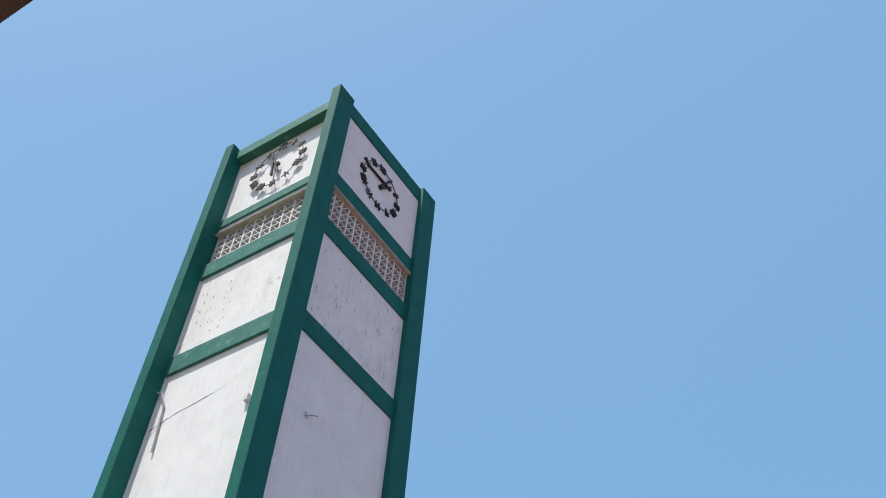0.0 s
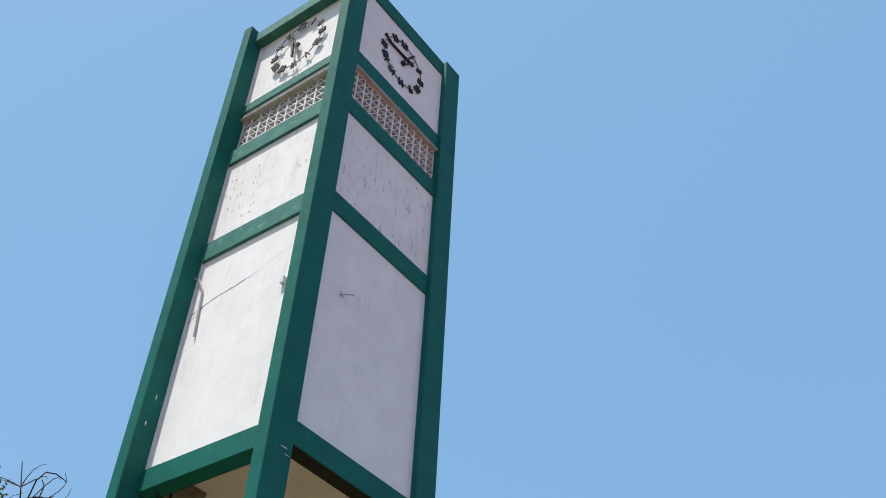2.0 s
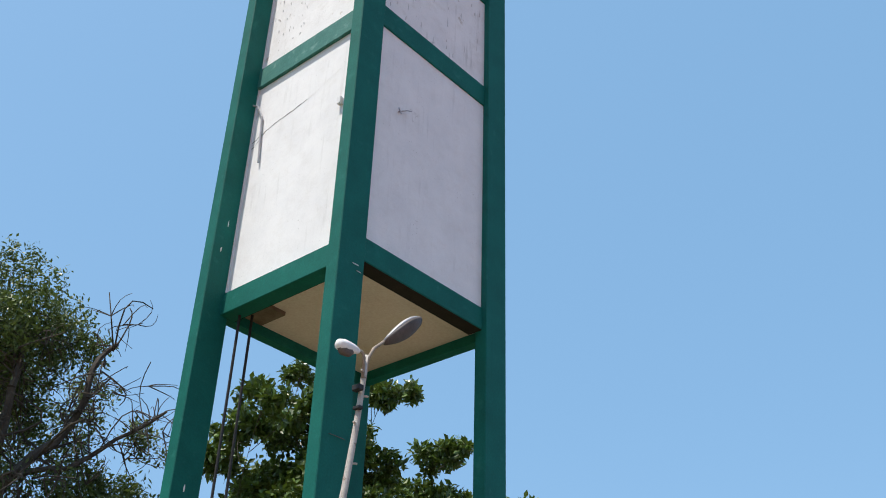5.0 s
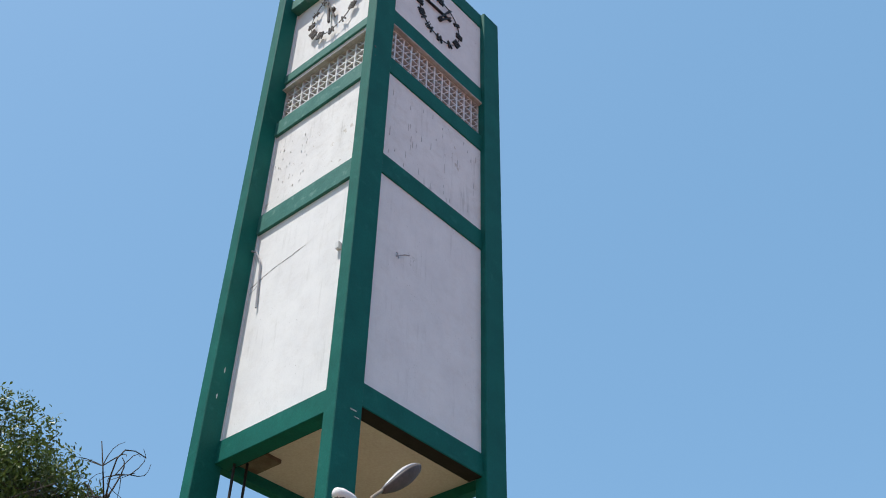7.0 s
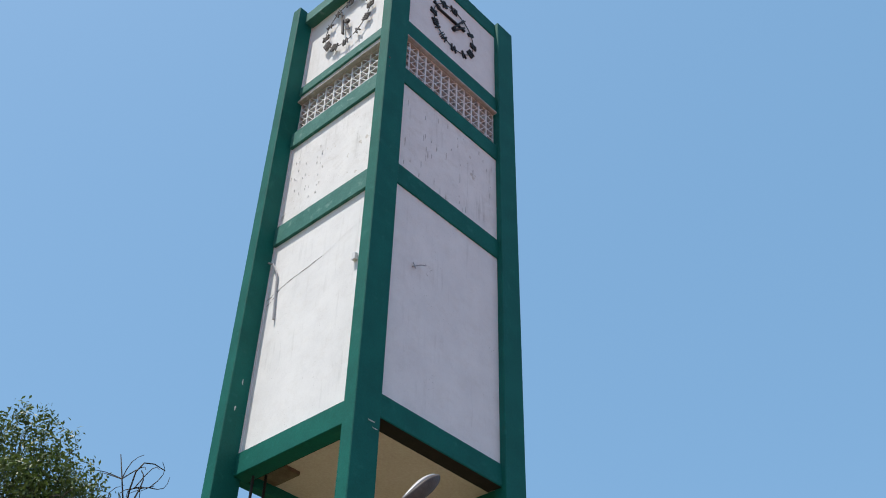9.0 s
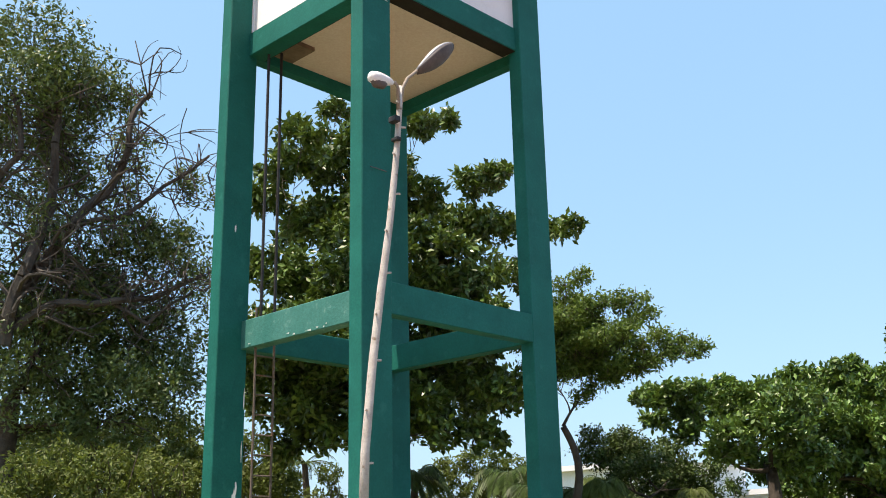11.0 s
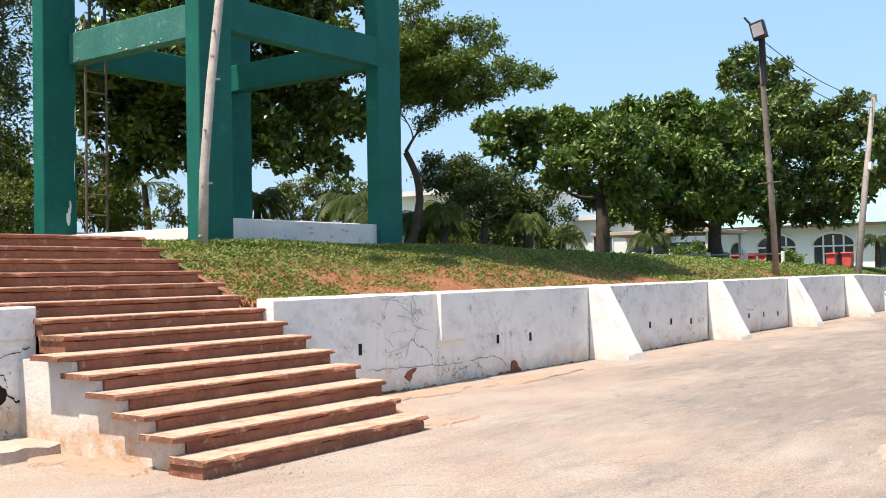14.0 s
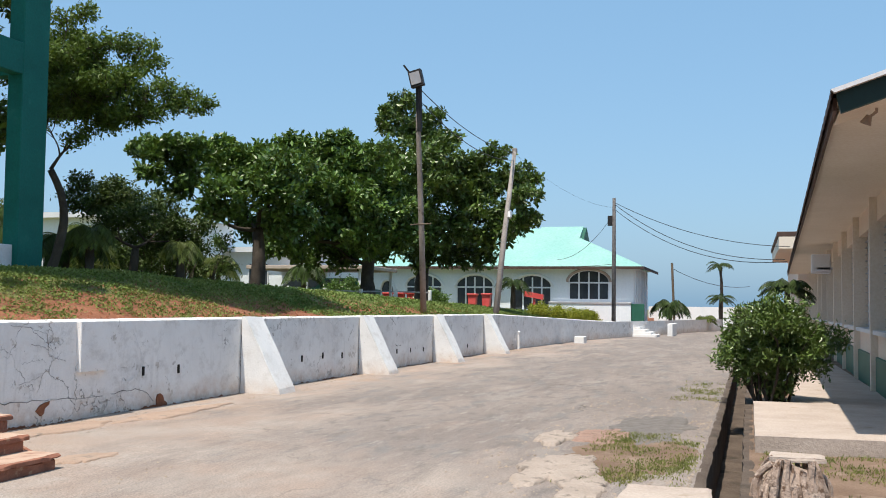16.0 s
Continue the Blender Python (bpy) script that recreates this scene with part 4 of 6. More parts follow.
part("clamp", boxes((0.14, 0.26, -0.68, -0.5, 8.62, 8.72), bevel=0.01), IRON, lamp)
part("clamp", boxes((0.2, 0.3, -0.66, -0.5, 8.3, 8.36), bevel=0.01), IRON, lamp)


def lamp_head(at, way, size, mat_top, parent, roll=0.0):
    """An egg-shaped street light: a shell above, a glass bowl below."""
    d = Vector(way).normalized()
    s = d.cross(Vector((0, 0, 1))).normalized()
    u = s.cross(d)
    s, u = s * math.cos(roll) + u * math.sin(roll), u * math.cos(roll) - s * math.sin(roll)
    for name, lo, hi, m in (("lamp_shell", -0.06, 1.0, mat_top), ("lamp_glass", -1.0, -0.06, LENS)):
        bm = bmesh.new()
        rings = []
        for i in range(9):
            t = i / 8
            w = size * 0.235 * math.sin(math.pi * min(1, 0.12 + 0.80 * t)) ** 0.7 * (0.55 + 0.6 * t)
            ring = []
            for k in range(9):
                a = math.pi * k / 8
                hgt = (math.sin(a) * 0.62) * (1 if hi > 0.5 else -0.75)
                ring.append(bm.verts.new(Vector(at) + d * size * t + s * w * math.cos(a) + u * w * (hgt + (0.02 if hi > .5 else -0.02))))
            rings.append(ring)
        for q, r in zip(rings, rings[1:]):
            for k in range(8):
                bm.faces.new((q[k], q[k + 1], r[k + 1], r[k]))
            bm.faces.new((q[8], q[0], r[0], r[8]))
        bm.faces.new(rings[0]), bm.faces.new(rings[-1])
        bmesh.ops.recalc_face_normals(bm, faces=bm.faces)
        part(name, bm, m, parent, smooth=True)


ROLL = radians(38)
lamp_head((0.72, -0.63, 9.72), (0.80, -0.06, 0.72), 1.08, STEEL, lamp, ROLL)
part("lamp_shell", tube(bmesh.new(), [(0.12, -0.62, 9.31), (0.04, -0.63, 9.30), (-0.06, -0.64, 9.28), (-0.26, -0.66, 9.25), (-0.38, -0.67, 9.23), (-0.42, -0.675, 9.225)], [0.045, 0.07, 0.095, 0.115, 0.095, 0.04], 12), WHITE_OLD, lamp, "pale dented lamp housing", smooth=True)
part("lamp_glass", tube(bmesh.new(), [(-0.04, -0.645, 9.225), (-0.12, -0.65, 9.19), (-0.28, -0.665, 9.165), (-0.38, -0.675, 9.18)], [0.04, 0.085, 0.09, 0.04], 10), LENS, lamp, smooth=True)

# ---- plants ----
def leaf_mesh(centres, normals, axes, length, width, fold=0.25):
    """Many folded four-sided leaves as one mesh: base, two sides, tip."""
    c, nrm, ax = (np.asarray(a, float) for a in (centres, normals, axes))
    ln, wd = np.asarray(length, float)[:, None], np.asarray(width, float)[:, None]
    side = np.cross(nrm, ax)
    side /= np.linalg.norm(side, axis=1)[:, None] + 1e-9
    up = np.cross(ax, side)
    tip = c + ax * ln - up * ln * 0.12
    mid = c + ax * ln * 0.55 - up * wd * fold
    v = np.stack((c, mid - side * wd * 0.5 + up * wd * fold, tip, mid + side * wd * 0.5 + up * wd * fold), 1).reshape(-1, 3)
    i = np.arange(len(c)) * 4
    f = np.concatenate((np.stack((i, i + 1, i + 2), 1), np.stack((i, i + 2, i + 3), 1)))
    return v.tolist(), [], f.tolist()


def unit(a):
    return a / (np.linalg.norm(a, axis=-1, keepdims=True) + 1e-9)


def crown(lobes, rng, per_m2, cluster, leaf, spread, flat=0.85, width=0.45):
    """Leaf clusters through a set of lobes, denser near their skin; each cluster is a rosette of leaves."""
    cs = []
    every = []
    for x, y, z, r in lobes:
        every.append((x, y, z, r * 0.86))
        for _ in range(5):
            d = unit(rng.normal(size=3) * (1, 1, 0.8))
            k = r * rng.uniform(0.28, 0.5)
            every.append((x + d[0] * r * 0.95, y + d[1] * r * 0.95, z + d[2] * r * 0.9 * flat, k))
    for x, y, z, r in every:
        n = max(6, int(per_m2 * math.pi * r * r))
        d = unit(rng.normal(size=(n, 3)))
        rad = r * rng.uniform(0.25, 1.0, n) ** 0.45 * rng.uniform(0.8, 1.12, n)
        p = d * rad[:, None]
        p[:, 2] *= flat
        gap = np.sin(p[:, 0] * 4.1 / r + x) + np.sin(p[:, 1] * 3.7 / r + y) + np.sin(p[:, 2] * 4.9 / r + z)
        p = p[gap > -1.15]
        cs.append(p + (x, y, z))
    c = np.concatenate(cs)
    m = len(c)
    cc = np.repeat(c, cluster, 0)
    out = unit(rng.normal(size=(m, 3)) * 0.6 + (0, 0, 0.8))
    oo = np.repeat(out, cluster, 0)
    ax = unit(rng.normal(size=(m * cluster, 3)) + oo * 0.35)
    ax[:, 2] -= 0.12
    ax = unit(ax)
    nr = unit(oo + rng.normal(size=ax.shape) * 0.45)
    ln = leaf * rng.uniform(0.6, 1.25, len(ax))
    return leaf_mesh(cc + rng.normal(size=cc.shape) * spread, nr, ax, ln, ln * width), c


def limb(bm, a, b, r0, r1, rng, sag=0.12, n=6, sides=7):
    a, b = Vector(a), Vector(b)
    span = (b - a).length
    off = Vector(rng.normal(size=3).tolist()) * span * sag
    pts = [a.lerp(b, i / n) + off * math.sin(math.pi * i / n) + Vector((0, 0, span * 0.08 * math.sin(math.pi * i / n))) for i in range(n + 1)]
    tube(bm, pts, [r0 + (r1 - r0) * i / n for i in range(n + 1)], sides)
    return pts


def fuller(lobes, k):
    return [(x, y, z, r * k) for x, y, z, r in lobes]


def tree(label, foot, fork, lobes, seed, leaf_mat, trunk_r, per_m2, cluster, leaf, spread, twigs=3, bare=0, flat=0.85, width=0.45, lean=0.0):
    rng = np.random.default_rng(seed)
    t = thing("tree", label, "tree", foot)
    bm = bmesh.new()
    f0, f1 = Vector(foot) - Vector((0, 0, 0.4)), Vector(fork)
    pts = limb(bm, f0, f1, trunk_r * 1.15, trunk_r * 0.75, rng, 0.04, 8, 10)
    rough_edges(bm, trunk_r * 0.15, seed, 2.0)
    part("trunk", bm, BARK, t, smooth=True)
    # each limb leaves the nearest point of the wood that already stands
    nodes = [(p, trunk_r * (1.0 - 0.05 * k), 0.0) for k, p in enumerate(pts[-3:])]
    for x, y, z, r in sorted(lobes, key=lambda q: (Vector(q[:3]) - f1).length):
        goal = Vector((x, y, z - 0.15 * r))
        start, thick, far = min(nodes, key=lambda q: (q[0] - goal).length + 0.45 * q[2] + 2.0 * max(0.0, q[0].z - goal.z))
        dist = (goal - start).length
        r0 = min(thick * 0.72, 0.02 + 0.022 * dist + 0.10 * trunk_r)
        bm = bmesh.new()
        line = limb(bm, start, goal, r0, max(0.012, r0 * 0.35), rng, 0.09, 7)
        for k in range(1, 8):
            nodes.append((line[k], r0 * (1 - 0.65 * k / 7), far + dist * k / 7))
        for k in range(twigs + bare):
            d = Vector(unit(rng.normal(size=3)).tolist())
            limb(bm, line[4 + k % 4], goal + d * r * (0.85 if k < twigs else 1.25), max(0.012, r0 * 0.35), 0.006, rng, 0.14, 4, 5)
        part("limb", bm, BARK, t, smooth=True)
    mesh, _ = crown(lobes, rng, per_m2, cluster, leaf, spread, flat, width)
    tagged(part("crown", mesh, leaf_mat, t), kind="stuff")
    return t


LEFT = [(-2.0, 9.6, 13.1, 1.1), (-1.3, 8.8, 12.4, 0.9), (-0.1, 9.4, 12.6, 0.7), (-2.2, 9.4, 11.9, 1.33), (-1.3, 8.6, 11.4, 1.01), (0.2, 9.2, 12.2, 0.61), (1.5, 10.6, 11.9, 0.65), (-0.7, 11.2, 10.6, 1.51), (0.4, 10.5, 10.7, 1.04), (1.6, 7.7, 10.0, 0.5), (-1.3, 10.4, 8.2, 1.48), (-0.4, 9.0, 8.3, 1.27), (0.7, 8.1, 8.5, 0.76), (1.3, 7.4, 8.3, 0.7), (-1.2, 9.2, 6.2, 1.39), (1.2, 10.7, 7.0, 1.51), (2.5, 9.7, 7.0, 1.03), (2.8, 9.4, 8.2, 0.56), (0.1, 10.8, 4.9, 1.36), (0.5, 8.2, 4.8, 1.28), (1.7, 8.0, 5.2, 0.95), (-2.7, 11.3, 11.1, 1.96), (-2.2, 11.5, 7.1, 1.9), (-2.7, 12.1, 14.2, 1.2)]
MID_HIGH = [(10.1, 12.8, 16.4, 0.5), (6.8, 10.4, 13.7, 0.64), (7.9, 12.8, 13.6, 0.69), (9.5, 12.0, 14.0, 0.92), (9.7, 10.7, 14.5, 0.81), (9.7, 8.4, 14.3, 0.55), (11.3, 8.9, 15.2, 0.36), (8.8, 8.7, 12.7, 0.84), (8.5, 14.4, 13.2, 0.68), (9.6, 13.2, 12.4, 1.15), (9.8, 10.9, 12.0, 1.25), (10.1, 8.9, 12.2, 0.77), (13.7, 9.6, 13.8, 0.69), (12.8, 8.0, 13.4, 0.4), (12.8, 10.3, 12.2, 0.94), (13.8, 9.0, 12.1, 0.78), (13.4, 6.7, 11.4, 0.42), (13.5, 5.9, 11.2, 0.33)]
MID_LOW = [(7.6, 12.3, 10.1, 0.99), (8.5, 10.7, 9.7, 1.28), (9.2, 8.6, 9.8, 1.25), (10.9, 7.7, 9.8, 1.1), (13.3, 8.0, 10.2, 0.64), (6.3, 10.5, 7.7, 0.94), (7.6, 9.4, 7.4, 1.26), (10.6, 9.8, 8.3, 1.34), (11.0, 7.4, 7.8, 1.08), (7.2, 12.2, 6.1, 0.82), (8.3, 11.0, 5.9, 1.11), (9.5, 9.3, 6.0, 1.13), (12.8, 9.7, 6.5, 1.2), (11.3, 6.6, 6.1, 0.6), (9.1, 10.1, 5.1, 0.55), (10.0, 8.0, 5.0, 0.57), (8.0, 12.1, 5.1, 0.56), (11.2, 7.2, 4.9, 0.44)]
FINE = [(12.8, 5.3, 9.3, 0.33), (13.3, 6.0, 8.8, 0.47), (13.2, 4.7, 8.6, 0.39), (14.1, 4.3, 8.7, 0.3), (13.8, 5.8, 8.1, 0.57), (13.0, 4.2, 7.6, 0.44), (13.5, 3.3, 7.3, 0.35), (14.2, 2.8, 7.2, 0.28), (15.4, 2.9, 7.2, 0.19), (13.4, 5.4, 7.2, 0.49), (13.4, 4.1, 6.9, 0.38), (12.6, 5.6, 7.3, 0.48), (12.2, 5.5, 8.0, 0.48), (12.7, 5.9, 6.6, 0.36), (13.6, 3.1, 6.8, 0.25), (12.8, 6.5, 7.8, 0.5), (13.1, 6.8, 7.0, 0.4)]
LOW = [(17.4, 7.3, 5.1, 0.48), (17.3, 6.6, 5.0, 0.51), (17.1, 7.7, 4.6, 0.47), (16.4, 5.3, 4.3, 0.45), (16.5, 6.2, 4.2, 0.53), (18.4, 5.7, 4.2, 0.48), (18.5, 4.9, 4.0, 0.44), (16.0, 7.4, 5.2, 0.32), (18.1, 6.2, 3.7, 0.41), (16.8, 6.9, 3.9, 0.36)]
A1 = [(20.6, 8.5, 6.9, 0.32), (19.3, 6.8, 6.7, 0.54), (19.4, 5.8, 6.7, 0.53), (20.8, 5.4, 6.9, 0.59), (18.6, 6.6, 5.8, 0.34), (20.2, 5.9, 6.0, 0.66), (22.9, 5.9, 6.5, 0.83), (21.0, 4.0, 6.6, 0.66), (19.4, 4.2, 5.1, 0.71), (20.1, 3.3, 5.3, 0.83), (19.7, 5.0, 4.7, 0.46), (22.5, 5.0, 4.6, 0.69), (21.6, 3.1, 4.7, 0.78), (19.7, 6.1, 5.4, 0.42), (20.5, 2.9, 6.1, 0.84)]
A2 = [(29.3, 6.7, 8.2, 0.83), (27.8, 4.6, 7.7, 0.88), (27.3, 3.4, 7.8, 0.72), (27.2, 2.2, 7.5, 0.67), (26.2, 4.4, 6.4, 1.07), (27.3, 3.1, 6.5, 1.12), (29.7, 2.6, 7.0, 1.04), (26.8, 4.1, 5.2, 1.08), (27.0, 2.5, 5.2, 1.11), (29.1, 1.9, 5.6, 1.02), (26.8, 5.1, 4.2, 0.77), (30.1, 5.0, 4.3, 0.97), (27.4, 2.2, 4.3, 0.8), (29.4, 1.7, 4.5, 0.7)]
A3 = [(32.7, 2.7, 10.8, 0.51), (34.7, 4.0, 10.2, 0.8), (33.2, 2.1, 9.8, 0.86), (32.7, 0.7, 9.0, 0.64), (32.8, 2.6, 8.5, 1.01), (31.8, 0.9, 8.0, 1.07), (33.7, -0.2, 8.0, 0.7), (33.2, -1.3, 8.4, 0.49), (36.0, -2.0, 7.6, 0.62), (35.6, -1.0, 7.3, 1.03), (33.8, 0.3, 6.9, 1.21), (31.6, 1.5, 6.4, 1.17), (33.4, -2.0, 5.8, 0.93), (33.0, -0.4, 5.3, 1.18), (32.4, 1.2, 4.9, 1.13), (33.2, -1.6, 4.6, 0.6), (35.3, 0.7, 4.5, 0.8), (32.8, -2.9, 6.5, 0.43)]
A2 += [(29.9, 2.8, 3.9, 0.62), (28.8, 5.5, 3.7, 0.57), (27.4, 6.2, 4.0, 0.56), (30.3, 4.6, 3.8, 0.68), (25.3, 5.9, 4.4, 0.57)]
A3 += [(33.4, 1.9, 3.8, 0.56), (34.7, 1.0, 3.9, 0.57), (35.0, -0.3, 3.9, 0.51), (33.2, 2.4, 4.2, 0.71)]
MID_LOW += [(8.8, 12.1, 7.1, 1.2), (9.7, 10.0, 6.9, 1.16), (11.7, 9.4, 7.2, 1.21), (9.8, 11.2, 9.0, 1.22), (7.0, 12.2, 7.2, 0.74), (11.4, 9.8, 9.5, 1.06), (7.9, 11.5, 8.6, 1.01)]
FINE += [(13.4, 5.9, 8.4, 0.57), (13.9, 5.3, 7.7, 0.56), (13.4, 5.9, 6.9, 0.5), (14.0, 5.1, 6.8, 0.36), (14.1, 4.0, 8.2, 0.26), (13.1, 6.3, 7.6, 0.6)]
LOW += [(16.2, 7.4, 4.8, 0.46), (17.9, 6.7, 4.6, 0.55), (18.7, 5.5, 3.6, 0.45), (18.3, 6.1, 4.9, 0.41), (16.5, 7.0, 3.6, 0.36)]
LEFT += [(-0.2, 10.1, 7.7, 1.43), (0.9, 8.9, 7.6, 1.04), (-0.9, 10.9, 12.0, 1.38), (1.5, 8.6, 5.8, 1.03), (0.3, 9.8, 5.8, 1.28), (-1.0, 10.4, 5.5, 1.38)]
FINE += [(14.0, 5.3, 6.5, 0.24), (13.9, 4.5, 6.6, 0.24), (13.7, 5.8, 6.1, 0.21), (14.2, 4.1, 6.8, 0.19), (14.2, 5.1, 7.5, 0.36), (13.7, 5.7, 7.0, 0.39)]
HEDGE = [(5.5, 25.1, 4.8, 1.01), (6.8, 24.5, 5.0, 1.01), (7.8, 23.5, 5.0, 1.06), (9.1, 22.9, 5.0, 1.0), (9.8, 21.3, 5.1, 1.08), (11.0, 21.6, 4.5, 0.88), (12.8, 19.0, 4.9, 0.64), (18.3, 15.5, 4.9, 0.66), (19.2, 14.8, 5.1, 0.78), (20.4, 14.4, 4.9, 0.79), (17.6, 15.8, 4.6, 0.55), (14.0, 17.6, 4.7, 0.47)]
HEDGE_MORE = [(4.6, 23.8, 5.7, 0.91), (4.9, 21.8, 5.9, 0.87), (6.3, 21.9, 5.9, 0.95), (7.3, 20.9, 5.9, 0.87), (8.4, 20.0, 5.7, 0.93), (9.5, 20.4, 6.0, 0.76)]

BOUGHS = (
    (0.16, ((-2.03, 8.82, 6.01), (-1.91, 8.50, 7.42), (-1.45, 8.58, 8.90), (-1.56, 8.35, 10.48), (-1.67, 8.67, 12.14))),
    (0.14, ((-1.89, 8.76, 7.11), (-1.15, 8.16, 8.56), (-0.40, 8.08, 9.55), (-0.17, 7.68, 10.55), (0.30, 7.70, 12.06))),
    (0.07, ((-1.34, 8.52, 8.29), (-0.23, 7.71, 8.91), (0.65, 7.51, 9.80), (1.35, 6.80, 10.52))),
    (0.1, ((-1.85, 8.75, 6.38), (-0.66, 7.93, 6.92), (0.59, 7.55, 7.19), (1.32, 6.82, 7.69))),
    (0.05, ((-0.87, 8.31, 7.33), (0.38, 7.38, 6.56), (1.31, 7.12, 7.36))),
    (0.09, ((-2.61, 9.05, 8.88), (-2.17, 8.61, 10.13), (-2.36, 8.95, 11.60))),
)
shade_tree = tree("large dark-leaved shade tree with twisted pale boughs", (-1.36, 10.07, 2.3), (-1.2, 10.1, 5.2), fuller(LEFT, 1.06), 1, LEAF_SHADE, 0.26, 52, 9, 0.135, 0.10, 4, 4, 0.9, 0.42)
PALEBARK = material("pale_bark", (0.045, 0.039, 0.034), (0.088, 0.077, 0.067), 2.5, 0.95, 25, 0.8)
rb_ = np.random.default_rng(31)
for r0, line in BOUGHS:
    bm = bmesh.new()
    line = [Vector(p) for p in line]
    for i, (a, b) in enumerate(zip(line, line[1:])):
        w = [r0 * (1 - 0.75 * (i + k) / len(line)) for k in (0, 1)]
        limb(bm, a, b, w[0], w[1], rb_, 0.05, 5, 7)
        for _ in range(7):
            d = Vector(unit(rb_.normal(size=3) + (0.25, 0, 0.35)).tolist())
            s = a.lerp(b, float(rb_.uniform(0.2, 0.9)))
            e = s + d * float(rb_.uniform(0.7, 1.5))
            limb(bm, s, e, w[1] * 0.4, 0.012, rb_, 0.2, 5, 5)
            for _ in range(4):
                q = Vector(unit(rb_.normal(size=3) + (0.2, 0, 0.2)).tolist())
                limb(bm, s.lerp(e, 0.6), s.lerp(e, 0.6) + q * 0.7, 0.014, 0.006, rb_, 0.2, 4, 4)
    part("limb", bm, PALEBARK, shade_tree, "pale gnarled bough")
tree("broad-leaved almond tree behind the clock tower", (9.2, 10.4, 2.2), (9.3, 10.3, 6.0), fuller(MID_HIGH, 1.15) + fuller(MID_LOW, 1.25), 2, LEAF_DEEP, 0.30, 46, 8, 0.27, 0.06, 3, 0, 0.75, 0.50)
tree("spreading tree with fine flat layered foliage", (13.15, 6.4, 2.1), (13.2, 6.25, 5.2), [(x + k * r * 0.5, y - k * r * 0.45, z + 0.10 * k, r * 1.05) for x, y, z, r in FINE for k in (-1, 1)], 3, LEAF_FINE, 0.125, 100, 8, 0.13, 0.10, 5, 2, 0.5, 0.45)
tree("small dark tree with drooping fine foliage", (17.3, 6.3, 2.1), (17.3, 6.2, 3.3), fuller(LOW, 1.25), 4, LEAF_DARK, 0.14, 120, 8, 0.13, 0.08, 3, 1, 0.65, 0.45)
tree("low spreading broad-leaved almond tree on the lawn", (21.67, 4.31, 1.95), (21.7, 4.3, 4.2), fuller(A1, 1.2), 5, LEAF_BIG, 0.24, 60, 8, 0.24, 0.06, 3, 0, 0.7, 0.5)
tree("dense broad-leaved almond tree on the lawn", (28.9, 2.8, 1.8), (28.8, 2.8, 3.9), fuller(A2, 1.2), 6, LEAF_BIG, 0.30, 55, 8, 0.26, 0.06, 3, 0, 0.7, 0.5)
tree("tall broad-leaved tree with lighter feathery lower growth", (33.4, 2.1, 1.7), (33.6, 2.0, 4.2), fuller(A3, 1.2), 7, LEAF_DEEP, 0.30, 50, 8, 0.26, 0.07, 3, 1, 0.75, 0.48)


def shrub(name, label, cat, lobes, seed, mat, per_m2, leaf, flat=0.8, width=0.4, foot=None):
    rng = np.random.default_rng(seed)
    x = sum(q[0] for q in lobes) / len(lobes)
    y = sum(q[1] for q in lobes) / len(lobes)
    z = foot if foot is not None else ground_height(x, y)
    t = thing(name, label, cat, (x, y, z))
    bm = bmesh.new()
    for q in lobes:
        for k in range(3):
            limb(bm, (x + (q[0] - x) * 0.5, y + (q[1] - y) * 0.5, z - 0.1), Vector(q[:3]) + Vector(rng.normal(size=3).tolist()) * q[3] * 0.4, 0.03, 0.008, rng, 0.1, 4, 5)
    part("stem", bm, BARK, t)
    mesh, _ = crown(lobes, rng, per_m2, 7, leaf, 0.05, flat, width)
    tagged(part("foliage", mesh, mat, t), kind="stuff")
    return t


for i in range(0, 6, 2):
    shrub("bush", "dense dull green bush behind the stairs", "bush", HEDGE_MORE[i:i + 2] + [(x, y, z - 0.8, r) for x, y, z, r in HEDGE_MORE[i:i + 2]], 60 + i, LEAF_PALE, 80, 0.18, 0.9)
    low = [(x, y, z - 0.9, r * 1.0) for x, y, z, r in HEDGE[i:i + 2]]
    shrub("bush", "tall pale green bush behind the stairs", "bush", HEDGE[i:i + 2] + low, 20 + i, LEAF_PALE, 70, 0.2, 0.9)
FRONT = [(-2.3, 6.7, 3.3, 0.46), (-1.6, 6.9, 3.5, 0.5), (-1.4, 5.7, 3.4, 0.44), (-0.4, 6.3, 3.4, 0.49), (-0.2, 5.6, 3.3, 0.41), (0.5, 5.7, 3.3, 0.43)]
for i in range(3):
    low = [(x, y, z - 0.6, r * 1.1) for x, y, z, r in FRONT[2 * i:2 * i + 2]]
    shrub("bush", "lit olive bush at the top of the stairs", "bush", FRONT[2 * i:2 * i + 2] + low, 80 + i, LEAF_PALE, 130, 0.12, 0.9)
UNDER = [(20.6, 8.1, 3.6, 0.52), (21.5, 7.6, 3.3, 0.49), (22.4, 7.1, 3.6, 0.5), (20.3, 8.5, 4.1, 0.44), (23.3, 6.5, 3.8, 0.42), (21.8, 8.1, 4.2, 0.5)]
for i in range(3):
    low = [(x, y, z - 0.7, r) for x, y, z, r in UNDER[2 * i:2 * i + 2]]
    shrub("bush", "dark green undergrowth between the lawn trees", "bush", UNDER[2 * i:2 * i + 2] + low, 120 + i, LEAF_DEEP if i == 2 else LEAF_DARK, 90, 0.16, 0.9)
